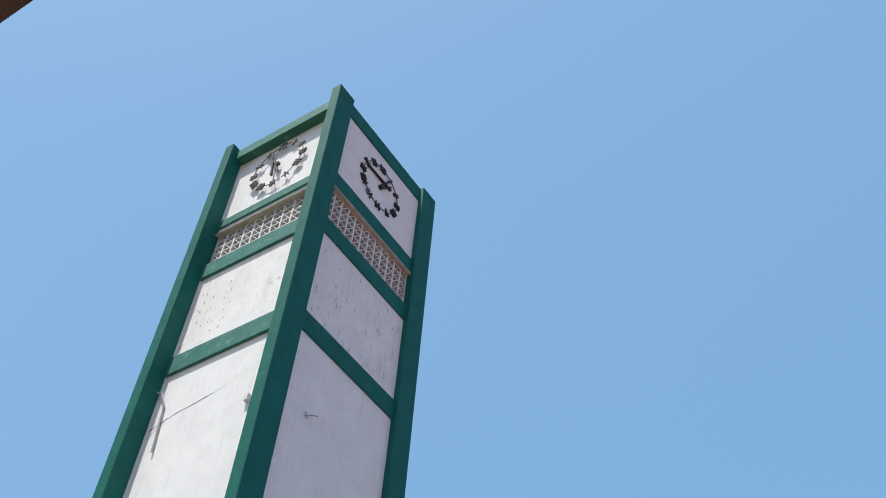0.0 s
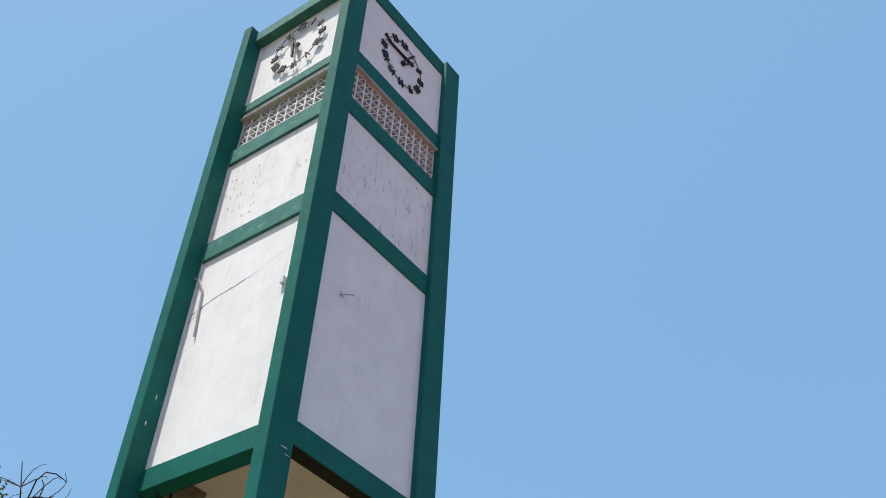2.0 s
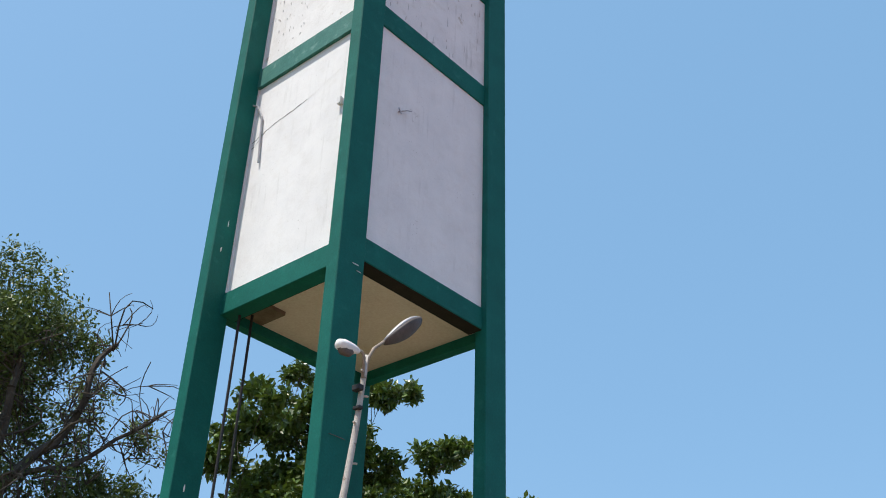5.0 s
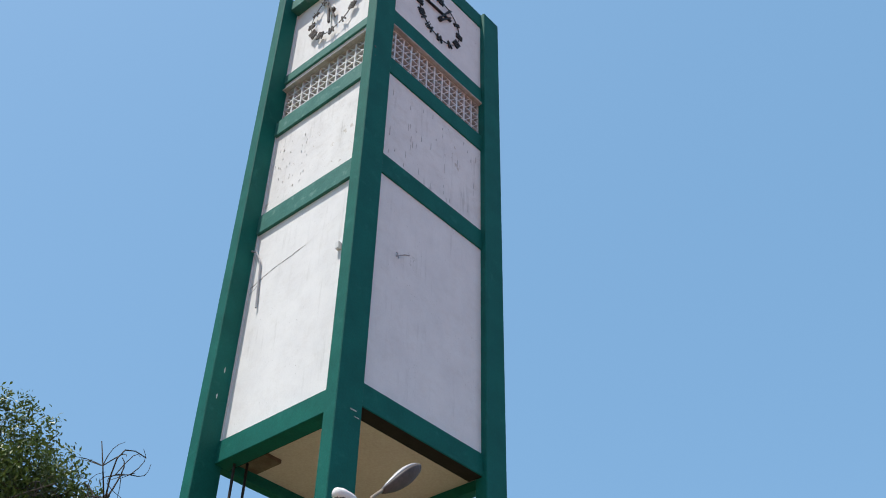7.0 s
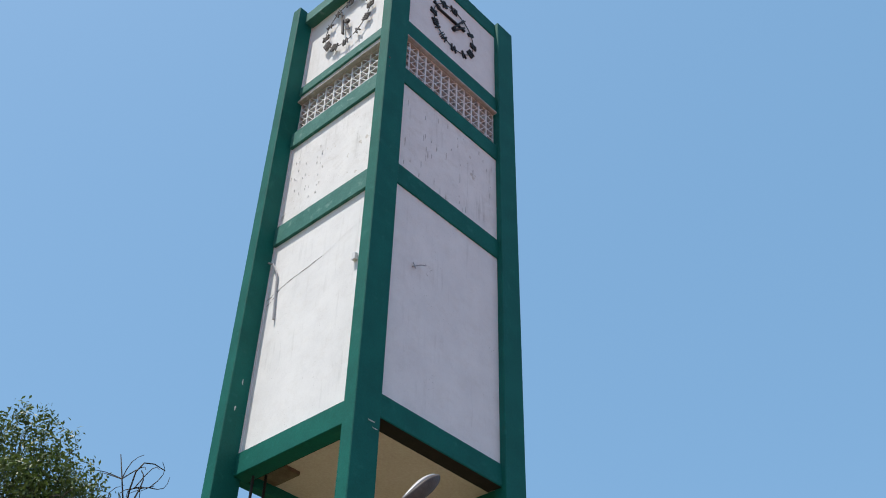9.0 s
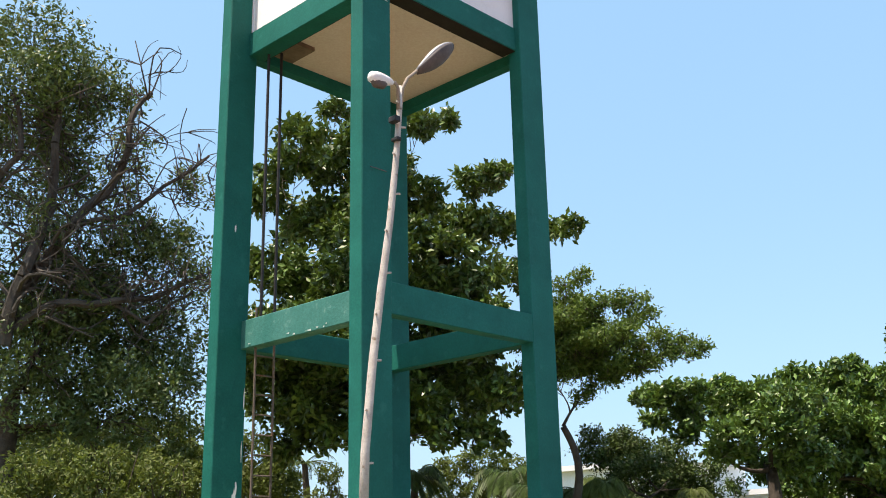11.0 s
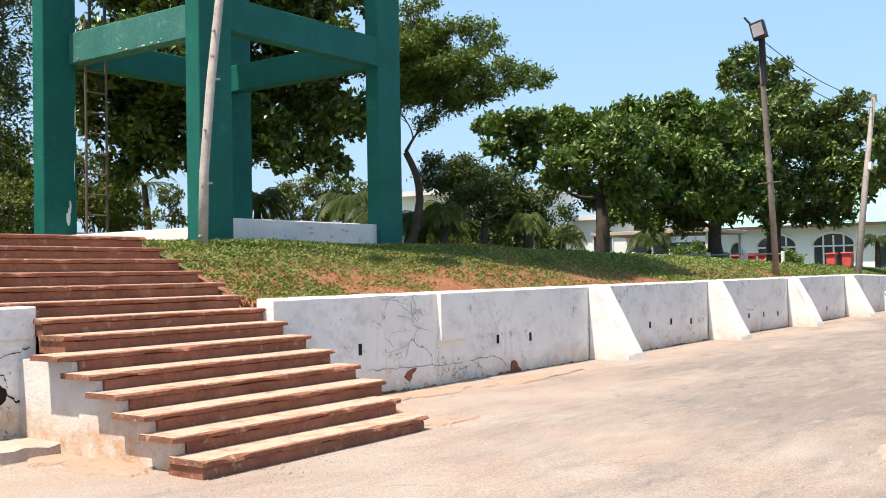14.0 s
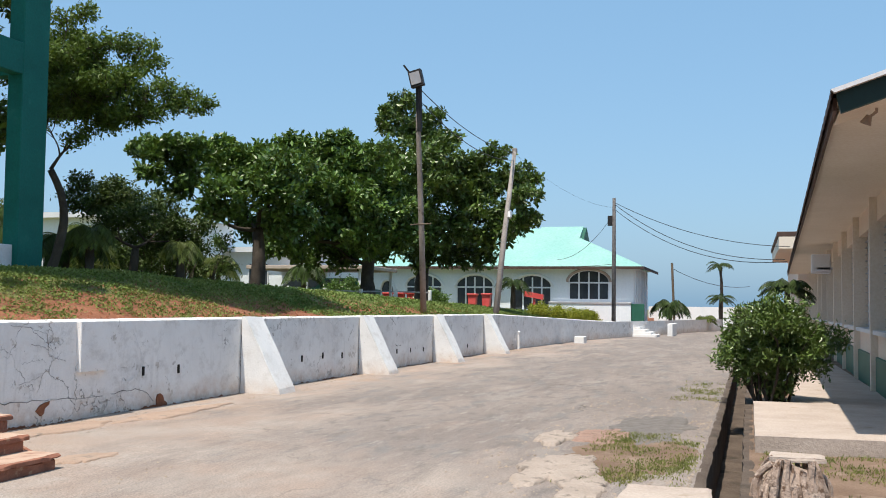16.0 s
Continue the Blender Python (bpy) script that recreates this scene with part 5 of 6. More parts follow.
shrub("bush", "dull olive bush behind the ladder", "bush", [(9.2, 15.5, 4.7, 0.95), (9.8, 15.2, 4.4, 0.83), (9.3, 15.5, 3.9, 0.95), (9.9, 15.1, 3.7, 0.78), (8.9, 15.7, 4.2, 0.83)], 71, LEAF_PALE, 80, 0.17, 0.9)
for i, j in ((6, 7), (7, 11), (11, 12)):
    low = [(x, y, z - 0.8, r) for x, y, z, r in HEDGE[i:j]]
    shrub("bush", "pale dry green bush behind the tower", "bush", HEDGE[i:j] + low, 30 + i, LEAF_PALE, 80, 0.17, 0.9)


def palm(label, foot, top, frond, n, seed, mat, droop=0.9, leafy=1.0):
    rng = np.random.default_rng(seed)
    t = thing("palm_tree", label, "palm tree", foot, "palms")
    bm = bmesh.new()
    limb(bm, Vector(foot) - Vector((0, 0, 0.3)), top, 0.16, 0.10, rng, 0.02, 10, 8)
    rough_edges(bm, 0.02, seed, 8.0)
    part("trunk", bm, BARK, t)
    for k in range(n):
        a = 2 * math.pi * (k + rng.uniform(-0.3, 0.3)) / n
        rise = rng.uniform(0.1, 1.0)
        d = Vector((math.cos(a), math.sin(a), 0))
        pts = []
        for i in range(9):
            s = i / 8
            pts.append(Vector(top) + d * frond * s * (1 - 0.2 * s * droop) + Vector((0, 0, frond * (rise * s - droop * (0.55 + 0.5 * rise) * s * s))))
        c, nn, ax, ln = [], [], [], []
        for i in range(1, 9):
            tan = (pts[i] - pts[i - 1]).normalized()
            sd = tan.cross(Vector((0, 0, 1))).normalized()
            for m in range(3):
                p = pts[i - 1].lerp(pts[i], m / 3)
                for sg in (1, -1):
                    c.append(p), nn.append(sd.cross(tan)), ax.append((sd * sg + tan * 0.55 - Vector((0, 0, 0.35 + 0.3 * droop))).normalized())
                    ln.append(leafy * frond * 0.34 * math.sin(math.pi * (0.12 + 0.82 * (i / 9))) * rng.uniform(0.85, 1.15))
        v, _, f = leaf_mesh(c, nn, ax, ln, [0.10 * leafy * frond / 2] * len(ln), 0.1)
        bm = bmesh.new()
        tube(bm, pts, [0.025 - 0.02 * i / 8 for i in range(9)], 5)
        vs = [bm.verts.new(q) for q in v]
        for q in f:
            bm.faces.new([vs[e] for e in q])
        part("frond", bm, mat, t)
    return t


palm("thin distant palm with drooping dark fronds", (13.07, 17.65, 2.3), (12.9, 17.8, 5.0), 1.7, 10, 1, LEAF_DARK, 0.8, 0.35)
palm("short palm with drooping fronds under the trees", (23.56, 12.36, 2.3), (23.6, 12.3, 4.3), 1.9, 14, 2, LEAF_PALE, 1.2)
palm("short palm with drooping fronds under the trees", (27.73, 11.51, 2.3), (27.7, 11.6, 4.0), 2.0, 14, 3, LEAF_DARK, 1.2)
palm("short palm with drooping fronds under the trees", (19.5, 13.8, 2.3), (19.5, 13.8, 4.6), 2.0, 13, 14, LEAF_DARK, 1.1)
palm("palm with pale drooping fronds before the white house", (14.7, 6.0, 2.1), (14.7, 6.0, 3.6), 1.05, 16, 51, LEAF_PALE, 1.25)
palm("palm with pale drooping fronds under the trees", (17.8, 4.9, 2.05), (17.8, 4.9, 3.4), 0.95, 15, 52, LEAF_PALE, 1.25)
palm("small palm beside the lawn trees", (36.0, 9.0, 1.9), (36.0, 9.0, 3.4), 1.5, 12, 15, LEAF_DARK, 1.2)
palm("small palm beside the leaning pole", (41.5, -0.3, 1.3), (41.5, -0.3, 2.9), 1.25, 14, 4, LEAF_PALM, 1.1, 0.7)
palm("tall coconut palm far down the road", (79.6, -9.6, 0.0), (79.6, -9.6, 5.4), 1.45, 16, 5, LEAF_PALM, 0.9, 0.6)
palm("coconut palm far down the road", (75.0, -9.9, 0.0), (74.6, -9.8, 2.6), 1.5, 14, 6, LEAF_PALM, 0.9, 0.6)
palm("bushy palm at the end of the road", (64.4, -6.6, 0.0), (64.4, -6.6, 2.0), 1.9, 16, 7, LEAF_PALM, 1.1)
palm("low palm at the end of the road", (69.5, -8.7, 0.0), (69.5, -8.7, 0.9), 1.3, 12, 8, LEAF_PALE, 1.0)
palm("palm beside the long low building", (31.0, -13.4, 0.0), (30.9, -13.4, 2.5), 1.3, 14, 9, LEAF_PALM, 0.9)
palm("palm behind the tower beside the bushes", (14.0, 13.2, 2.3), (14.0, 13.2, 4.3), 1.6, 13, 11, LEAF_DARK, 1.1)
palm("palm behind the tower beside the bushes", (18.2, 11.6, 2.3), (18.2, 11.6, 3.9), 1.5, 13, 12, LEAF_DARK, 1.1)

for x, y, h, s in ((20.5, 10.6, 1.5, 31), (25.6, 12.0, 1.4, 32), (30.5, 11.0, 1.3, 33), (17.0, 8.6, 1.3, 34)):
    palm("short palm with drooping fronds under the trees", (x, y, 2.2), (x + 0.1, y, 2.2 + h), 1.8, 14, s, LEAF_PALE if s % 2 else LEAF_DARK, 1.2)
for x, y, s in ((19.0, 9.4, 41), (16.0, 10.5, 45)):
    shrub("bush", "low leafy bush under the trees", "bush", [(x, y, 2.7, 0.6), (x + 0.8, y - 0.3, 2.6, 0.55), (x + 0.4, y + 0.3, 3.1, 0.5)], s, LEAF_PALE if s % 2 else LEAF_DARK, 80, 0.16)

# weeds and grass over the lawn
rng = np.random.default_rng(11)


def weeds(name, label, x0, x1, y0, y1, n, size, bare, seed, mat=GRASS):
    r = np.random.default_rng(seed)
    c, nn, ax, ln = [], [], [], []
    while len(c) < n:
        x, y = r.uniform(x0, x1), r.uniform(y0, y1)
        k = noise.noise(Vector((x * 0.55, y * 0.9, 2.0))) + 0.5 * noise.noise(Vector((x * 2.1, y * 2.1, 9.0)))
        if mat is GRASS and x > -1.65 and r.uniform() > 0.06 + 1.05 * min(1.0, max(0.0, (y + 2.95) / 1.7)) ** 1.3 + 0.55 * noise.noise(Vector((x * 0.8, y * 1.4, 6.0))) + (0.6 if x < 0.3 else 0.0):
            continue
        if k < bare - 0.35 + 0.38 - 0.80 * min(1.0, max(0.0, (y + 3.0) / 2.1)) - (0.5 if x < 0.2 else 0.0) or (-4.8 < x < -1.62 and y < 0.05) or (-5.2 < x < -1.62 and -2.1 < y < 0.7) or (-0.1 < x < 5.1 and -0.1 < y < 4.5):
            continue
        z = lawn_height(x, y)
        for _ in range(5):
            d = unit(r.normal(size=3) * (1, 1, 0.6) + (0, 0, 0.3))
            c.append((x + r.normal() * size * 0.8, y + r.normal() * size * 0.8, z + r.uniform(0, size * 0.5)))
            nn.append(unit(r.normal(size=3) * 0.6 + (0, 0, 1))), ax.append(d), ln.append(size * r.uniform(0.5, 1.3))
    return tagged(part(name, leaf_mesh(c, nn, ax, ln, np.array(ln) * 0.5), mat), label, "grass", kind="stuff")


weeds("lawn_weeds", "low creeping weeds and grass over red earth", -1.7, 13, -3.05, 1.5, 95000, 0.052, -0.05, 1)
weeds("lawn_grass", "patchy green lawn grass under the trees", 11, 48, -3.0, 6, 130000, 0.085, -0.22, 2, LAWN)
weeds("bank_grass", "grass strip behind the upper white wall", -9, -5.2, -2.5, 0.2, 9000, 0.06, -0.1, 3, LAWN)
weeds("back_grass", "green grass behind the tower", -6, 14, 4.6, 16, 12000, 0.12, -0.3, 4)

# ---- poles and wires ----
POLEGREY = material("grey_pole", (0.22, 0.195, 0.18), (0.32, 0.29, 0.27), 3.0, 0.85, 30, 0.4, (0.14, 0.115, 0.10), 4.0, 0.6, 0.08)
TEAL = material("turquoise_roof", (0.20, 0.41, 0.365), (0.26, 0.46, 0.41), 0.4, 0.5, 6, 0.2, (0.22, 0.48, 0.42), 0.3, 0.6, 0.2)
RED = material("red_plastic", (0.55, 0.06, 0.06), (0.65, 0.10, 0.09), 3.0, 0.5, 20, 0.05)
GLASS = material("dark_window_glass", (0.03, 0.035, 0.04), (0.06, 0.07, 0.08), 1.0, 0.12, 10, 0.0, spec=0.6)
PEACH = material("peach_plaster", (0.66, 0.54, 0.445), (0.72, 0.60, 0.50), 0.8, 0.85, 25, 0.15, (0.47, 0.36, 0.28), 1.6, 0.64, 0.15)
SOFFIT = material("soffit_board", (0.66, 0.58, 0.48), (0.72, 0.64, 0.54), 0.9, 0.8, 20, 0.1)
BROWN = material("brown_roof_edge", (0.055, 0.034, 0.028), (0.095, 0.06, 0.05), 2.0, 0.8, 20, 0.3)
DGREEN = material("dark_green_paint", (0.015, 0.09, 0.06), (0.025, 0.12, 0.08), 1.5, 0.6, 20, 0.1)
LOUVRE = material("grey_louvre_glass", (0.26, 0.29, 0.33), (0.36, 0.39, 0.43), 2.0, 0.25, 10, 0.1)

POLEBROWN = material("brown_pole", (0.20, 0.165, 0.14), (0.30, 0.255, 0.225), 3.0, 0.85, 30, 0.5, (0.11, 0.08, 0.06), 4.0, 0.6, 0.08)
pole1 = thing("floodlight_pole", "tall weathered wooden pole with a floodlight on top", "pole", (19.75, -2.4, 1.5))
part("post", rough_edges(tube(bmesh.new(), [(19.78, -2.4, 1.2), (19.45, -2.4, 4.0), (19.0, -2.4, 7.0), (18.92, -2.4, 8.1)], [0.10, 0.088, 0.075, 0.066], 10), 0.012, 2, 3), POLEBROWN, pole1, smooth=True)
part("sleeve", tube(bmesh.new(), [(19.02, -2.42, 6.9), (18.92, -2.42, 8.3)], 0.10, 8), IRON, pole1)
def tilted(hw, hh, lean):
    """The outline of a leaning square plate, in y and z."""
    c, n = math.cos(lean), math.sin(lean)
    return [(-2.40 + a * hw * c - b * hh * n, 8.47 + a * hw * n + b * hh * c) for a, b in ((-1, -1), (1, -1), (1, 1), (-1, 1))]


part("floodlight", prism(tilted(0.20, 0.25, -0.24), "x", 18.64, 18.84), IRON, pole1)
part("floodlight_glass", prism(tilted(0.155, 0.185, -0.24), "x", 18.62, 18.645), STEEL, pole1, "pale floodlight glass")
part("stay", tube(bmesh.new(), [(18.7, -2.0, 8.9), (18.85, -2.4, 8.35)], 0.03, 6), IRON, pole1)
part("crossarm", tube(bmesh.new(), [(19.3, -2.75, 4.12), (19.4, -2.05, 4.1)], 0.018, 6), DARKWOOD, pole1)
pole2 = thing("leaning_pole", "slim pale leaning utility pole on the lawn", "pole", (29.1, -2.4, 1.4))
part("post", tube(bmesh.new(), [(29.0, -2.4, 1.0), (30.6, -2.4, 4.8), (32.3, -2.4, 8.3)], [0.13, 0.115, 0.085], 9), POLEGREY, pole2, smooth=True)
part("insulator", tube(bmesh.new(), [(30.75, -2.55, 5.3), (30.85, -2.55, 5.55)], 0.09, 8), WHITE, pole2)
part("pole_cap", boxes((32.2, 32.4, -2.5, -2.3, 8.2, 8.42), bevel=0.02), POLEGREY, pole2)
pole3 = thing("utility_pole", "dark wooden utility pole carrying wires beside the road", "pole", (50.4, -4.35, 0.8))
part("post", tube(bmesh.new(), [(50.4, -4.35, 0.4), (50.45, -4.35, 4.5), (50.45, -4.35, 8.15)], [0.13, 0.12, 0.10], 9), FADED, pole3, smooth=True)
part("bracket", boxes((50.35, 50.5, -4.25, -3.98, 6.5, 7.1), bevel=0.02), IRON, pole3)
pole4 = thing("thin_pole", "thin grey pole beside the hall", "pole", (52.0, -4.15, 0.8))
part("post", tube(bmesh.new(), [(52.0, -4.15, 0.5), (52.0, -4.15, 4.35)], 0.06, 7), STEEL, pole4)
pole5 = thing("far_pole", "far dark utility pole at the end of the road", "pole", (66, -6.8, 0))
part("post", tube(bmesh.new(), [(66, -6.8, -0.2), (66, -6.6, 5.0)], 0.09, 7), DARKWOOD, pole5)


def wire(a, b, sag, r=0.018):
    a, b = Vector(a), Vector(b)
    pts = [a.lerp(b, i / 14) - Vector((0, 0, sag * 4 * (i / 14) * (1 - i / 14))) for i in range(15)]
    tagged(part("cable", tube(bmesh.new(), pts, r, 5), IRON), "thin black overhead cable between poles", "cable", "overhead cables")


wire((18.95, -2.4, 8.25), (32.25, -2.4, 8.2), 0.35, 0.014)
wire((18.95, -2.4, 7.9), (32.25, -2.4, 7.9), 0.5, 0.014)
wire((32.3, -2.4, 8.2), (50.45, -4.3, 7.6), 0.5, 0.005)
wire((50.45, -4.35, 7.9), (45.0, -14.0, 4.9), 0.6)
wire((50.45, -4.35, 7.8), (40.0, -13.6, 4.0), 0.9)
wire((50.45, -4.35, 7.5), (40.0, -13.7, 3.9), 1.0)
wire((50.45, -4.25, 6.9), (52.0, -4.15, 4.3), 0.05, 0.014)
wire((50.45, -4.2, 7.0), (58.7, 0.5, 4.9), 0.6, 0.014)
wire((52.0, -4.15, 4.3), (58.7, 6.0, 4.6), 0.2, 0.014)
wire((66, -6.6, 4.6), (79, -12.0, 3.6), 0.5, 0.02)

# ---- hall with the turquoise roof ----
HALLWHITE = material("hall_white_paint", (0.69, 0.735, 0.765), (0.75, 0.79, 0.815), 0.5, 0.8, 8, 0.05, (0.70, 0.70, 0.69), 0.7, 0.64, 0.2)
hall = thing("hall", "white hall with arched windows and a turquoise hipped roof", "building", (64, 4, 0.9))


def arch_pts(y, w, z0, z1, n=10):
    r = w / 2
    rise = min(0.75, z1 - z0 - 0.4)
    return [(y - r, z0), (y + r, z0)] + [(y + r * math.cos(a), z1 - rise + rise * math.sin(a)) for a in (math.pi * i / n for i in range(n + 1))]


HX = 59.0
OPEN = ((-1.58, 2.7, 2.25, 4.15), (2.31, 2.6, 1.5, 3.8), (6.41, 2.6, 1.5, 3.8), (10.14, 2.6, 1.5, 3.8), (12.9, 0.9, 1.4, 3.4))
# front wall in strips around the openings
edge = sorted([(y - w / 2, y + w / 2, z0, z1) for y, w, z0, z1 in OPEN])
rows_ = []
prev = -4.6
for a, b, z0, z1 in edge:
    rows_.append((HX, HX + 0.25, prev, a, 0.3, 4.45))
    rows_.append((HX, HX + 0.25, a, b, 0.3, z0))
    rows_.append((HX, HX + 0.25, a, b, z1, 4.45))
    prev = b
rows_.append((HX, HX + 0.25, prev, 22.0, 0.3, 4.45))
for row in rows_:
    part("wall", boxes(row), HALLWHITE, hall)
part("wall", boxes((HX + 0.25, 68, -4.6, -4.35, 0.3, 4.45)), HALLWHITE, hall)
part("wall", boxes((68, 68.25, -4.6, 22, 0.3, 4.45)), HALLWHITE, hall)
part("wall", boxes((HX + 0.25, 68, 21.75, 22.0, 0.3, 4.45)), HALLWHITE, hall)
for y, w, z0, z1 in OPEN:
    win = part("window", prism(arch_pts(y, w - 0.02, z0, z1), "x", HX + 0.10, HX + 0.14), GLASS, hall, "dark arched window with white bars")
    # spandrels that close the corners above the arch
    for sg in (-1, 1):
        pts = [(y + sg * w / 2, z1 + 0.001), (y, z1 + 0.001)] + [(y + sg * w / 2 * math.sin(a), z1 - 0.75 + 0.75 * math.cos(a)) for a in (math.pi / 2 * i / 8 for i in range(1, 9))]
        part("spandrel", prism(pts, "x", HX + 0.004, HX + 0.22), HALLWHITE, hall)
    n = 4 if w > 2 else 1
    for i in range(n + 1):
        yy = y - w / 2 + w * i / n
        part("window_bar", boxes((HX + 0.05, HX + 0.1, yy - 0.05, yy + 0.05, z0, z1 - (0.72 if i in (0, n) else 0.1))), HALLWHITE, hall)
    part("window_bar", boxes((HX + 0.05, HX + 0.1, y - w / 2, y + w / 2, z1 - 0.85, z1 - 0.75)), HALLWHITE, hall)
    bm = bmesh.new()
    pts = [(y + (w / 2 + 0.12) * math.cos(a), z1 - 0.75 + 0.87 * math.sin(a)) for a in (math.pi * i / 14 for i in range(15))]
    tube(bm, [(HX - 0.03, a, b) for a, b in pts], 0.09, 6)
    part("arch_trim", bm, CONCRETE if z0 > 2 else HALLWHITE, hall)
bm = bmesh.new()
e = [bm.verts.new(p) for p in ((HX - 0.8, -5.3, 4.42), (69.0, -5.3, 4.42), (69.0, 22.7, 4.42), (HX - 0.8, 22.7, 4.42))]
r = [bm.verts.new(p) for p in ((65.2, 1.6, 7.55), (66.0, 1.6, 7.55), (66.0, 17, 7.55), (65.2, 17, 7.55))]
for q in ((e[0], e[1], r[1], r[0]), (e[1], e[2], r[2], r[1]), (e[2], e[3], r[3], r[2]), (e[3], e[0], r[0], r[3]), tuple(r), tuple(e[::-1])):
    bm.faces.new(q)
bmesh.ops.recalc_face_normals(bm, faces=bm.faces)
part("roof", bm, TEAL, hall, "turquoise sheet metal hipped roof")
part("gablet", prism([(63.2, 6.55), (65.6, 7.70), (67.6, 6.55)], "y", -0.2, 3.0), TEAL, hall)
part("roof_vent", prism([(63.6, 6.35), (65.6, 7.62), (67.4, 6.35)], "y", -0.42, -0.21), DGREEN, hall, "dark triangular ridge vent")
part("fascia", boxes((HX - 0.86, HX - 0.81, -5.3, 22.7, 4.24, 4.43), (HX - 0.8, 69.0, -5.36, -5.31, 4.24, 4.43)), BROWN, hall)
part("ledge", boxes((HX - 0.9, HX - 0.01, -4.5, 1.0, 1.9, 2.05), bevel=0.02), STEEL, hall)
part("terrace", boxes((HX - 0.85, HX - 0.01, -4.5, 1.0, 0.4, 1.895)), HALLWHITE, hall)
part("green_gate", boxes((HX - 0.7, HX - 0.55, -5.35, -4.05, 0.75, 1.95), bevel=0.01), DGREEN, hall, "dark green metal panel")
for i in range(6):
    part("pilaster", boxes((HX + 1.5 + i * 1.4, HX + 1.75 + i * 1.4, -4.68, -4.58, 0.6, 4.3)), WHITE, hall)

# low flight and parapet where the road wall ends
far_steps = thing("entrance_steps", "small white steps at the end of the road wall", "steps", (50.5, -5.9, 0))
for i in range(6):
    part("step", boxes((49.6 + i * 0.05, 52.2, -6.9 + i * 0.32, -4.6, 0.14 * i - 0.02, 0.14 * (i + 1)), bevel=0.01), WALLBRIGHT, far_steps)
tagged(part("parapet_wall", boxes((52.4, 56, -7.6, -7.3, -0.05, 0.75), bevel=0.02), WALLBRIGHT), "low white parapet beside the entrance steps", "wall")
tagged(part("white_block", boxes((36.6, 37.4, -4.75, -4.3, -0.03, 0.32), bevel=0.03), WALLBRIGHT), "small white concrete block beside the road", "block")
tagged(part("vent_pipe", tube(bmesh.new(), [(28.4, -3.5, -0.05), (28.4, -3.5, 0.62), (28.35, -3.52, 0.68)], 0.045, 8), WALLBRIGHT), "short white pipe standing at the wall", "pipe")

# hedges before the hall
HEDGELEAF = material("hedge_leaves", (0.21, 0.23, 0.022), (0.34, 0.34, 0.045), 1.0, 0.6, 20, 0.0, island=0.25, leaf=0.3)
for x0, y0 in ((40.0, -3.0), (42.5, -3.5), (45.0, -4.0), (47.5, -4.2), (49.3, -4.1)):
    z = lawn_height(x0, y0 + 1.2)
    shrub("hedge", "trimmed yellow-green hedge before the hall", "hedge", [(x0 + 0.6 * k, y0 + 1.0 + 0.35 * (k % 2), z + 0.28, 0.5) for k in range(4)], int(x0 * 7), HEDGELEAF, 140, 0.12, 0.8)
shrub("bush", "small dark green bush before the hall", "bush", [(40.5, 3.5, 2.0, 0.7), (40.2, 4.2, 1.9, 0.6)], 77, LEAF_BIG, 90, 0.18)
shrub("bush", "rounded green bush beside the parked cars", "bush", [(38.0, 7.6, 2.4, 0.8), (38.2, 8.4, 2.2, 0.7)], 78, LEAF_BIG, 90, 0.18)


# red bins
def red_bin(at):
    t = thing("litter_bin", "red plastic litter bin standing before the hall", "litter bin", at, "red bins")
    x, y, z = at
    part("bin_body", prism([(y - 0.20, z), (y + 0.20, z), (y + 0.25, z + 0.75), (y - 0.25, z + 0.75)], "x", x - 0.2, x + 0.2), RED, t)
    part("bin_lid", boxes((x - 0.28, x + 0.28, y - 0.30, y + 0.30, z + 0.75, z + 0.85), bevel=0.03), RED, t)
    return t


for x, y in ((48.0, 8.9), (48.1, 8.13), (48.2, 7.44), (48.3, 6.1), (48.6, 3.75), (48.6, 2.9)):
    red_bin((x, y, lawn_height(x, y) + 0.25))
    tagged(part("bin_base", boxes((x - 0.3, x + 0.3, y - 0.3, y + 0.3, lawn_height(x, y) - 0.2, lawn_height(x, y) + 0.25)), CONCRETE), "low concrete base under a red bin", "plinth", "bin bases")
z = lawn_height(47.4, -0.2)
canopy = thing("red_stand", "small red sign stand before the hall", "stand", (47.4, -0.2, z))
part("post", boxes((47.33, 47.47, -0.27, -0.13, z - 0.1, z + 0.8)), RED, canopy)
part("board", prism([(-0.75, z + 0.75), (0.35, z + 0.95), (0.35, z + 1.25), (-0.75, z + 1.05)], "x", 47.25, 47.55), RED, canopy)

# ---- pale buildings behind the trees ----
def pale_house(at, size, turn, label, n):
    x, y, z = at
    w, d, h = size
    t = thing("white_house", label, "building", at)
    part("wall", boxes((x, x + d, y, y + w, z - 0.5, z + h)), HALLWHITE, t)
    part("roof", prism([(y - 0.5, z + h), (y + w + 0.5, z + h), (y + w - 1.5, z + h + 0.3), (y + 1.5, z + h + 0.3)], "x", x - 0.5, x + d + 0.5), WHITE, t)
    for i in range(n):
        yy = y + (i + 0.5) * w / n
        win = part("window", boxes((x - 0.03, x + 0.02, yy - 0.6, yy + 0.6, z + 1.0, z + 2.2)), GLASS, t)
        part("window_frame", boxes((x - 0.06, x - 0.031, yy - 0.03, yy + 0.03, z + 1.0, z + 2.2), (x - 0.06, x - 0.031, yy - 0.66, yy - 0.6, z + 0.94, z + 2.26), (x - 0.06, x - 0.031, yy + 0.6, yy + 0.66, z + 0.94, z + 2.26)), WHITE, win)
    return t


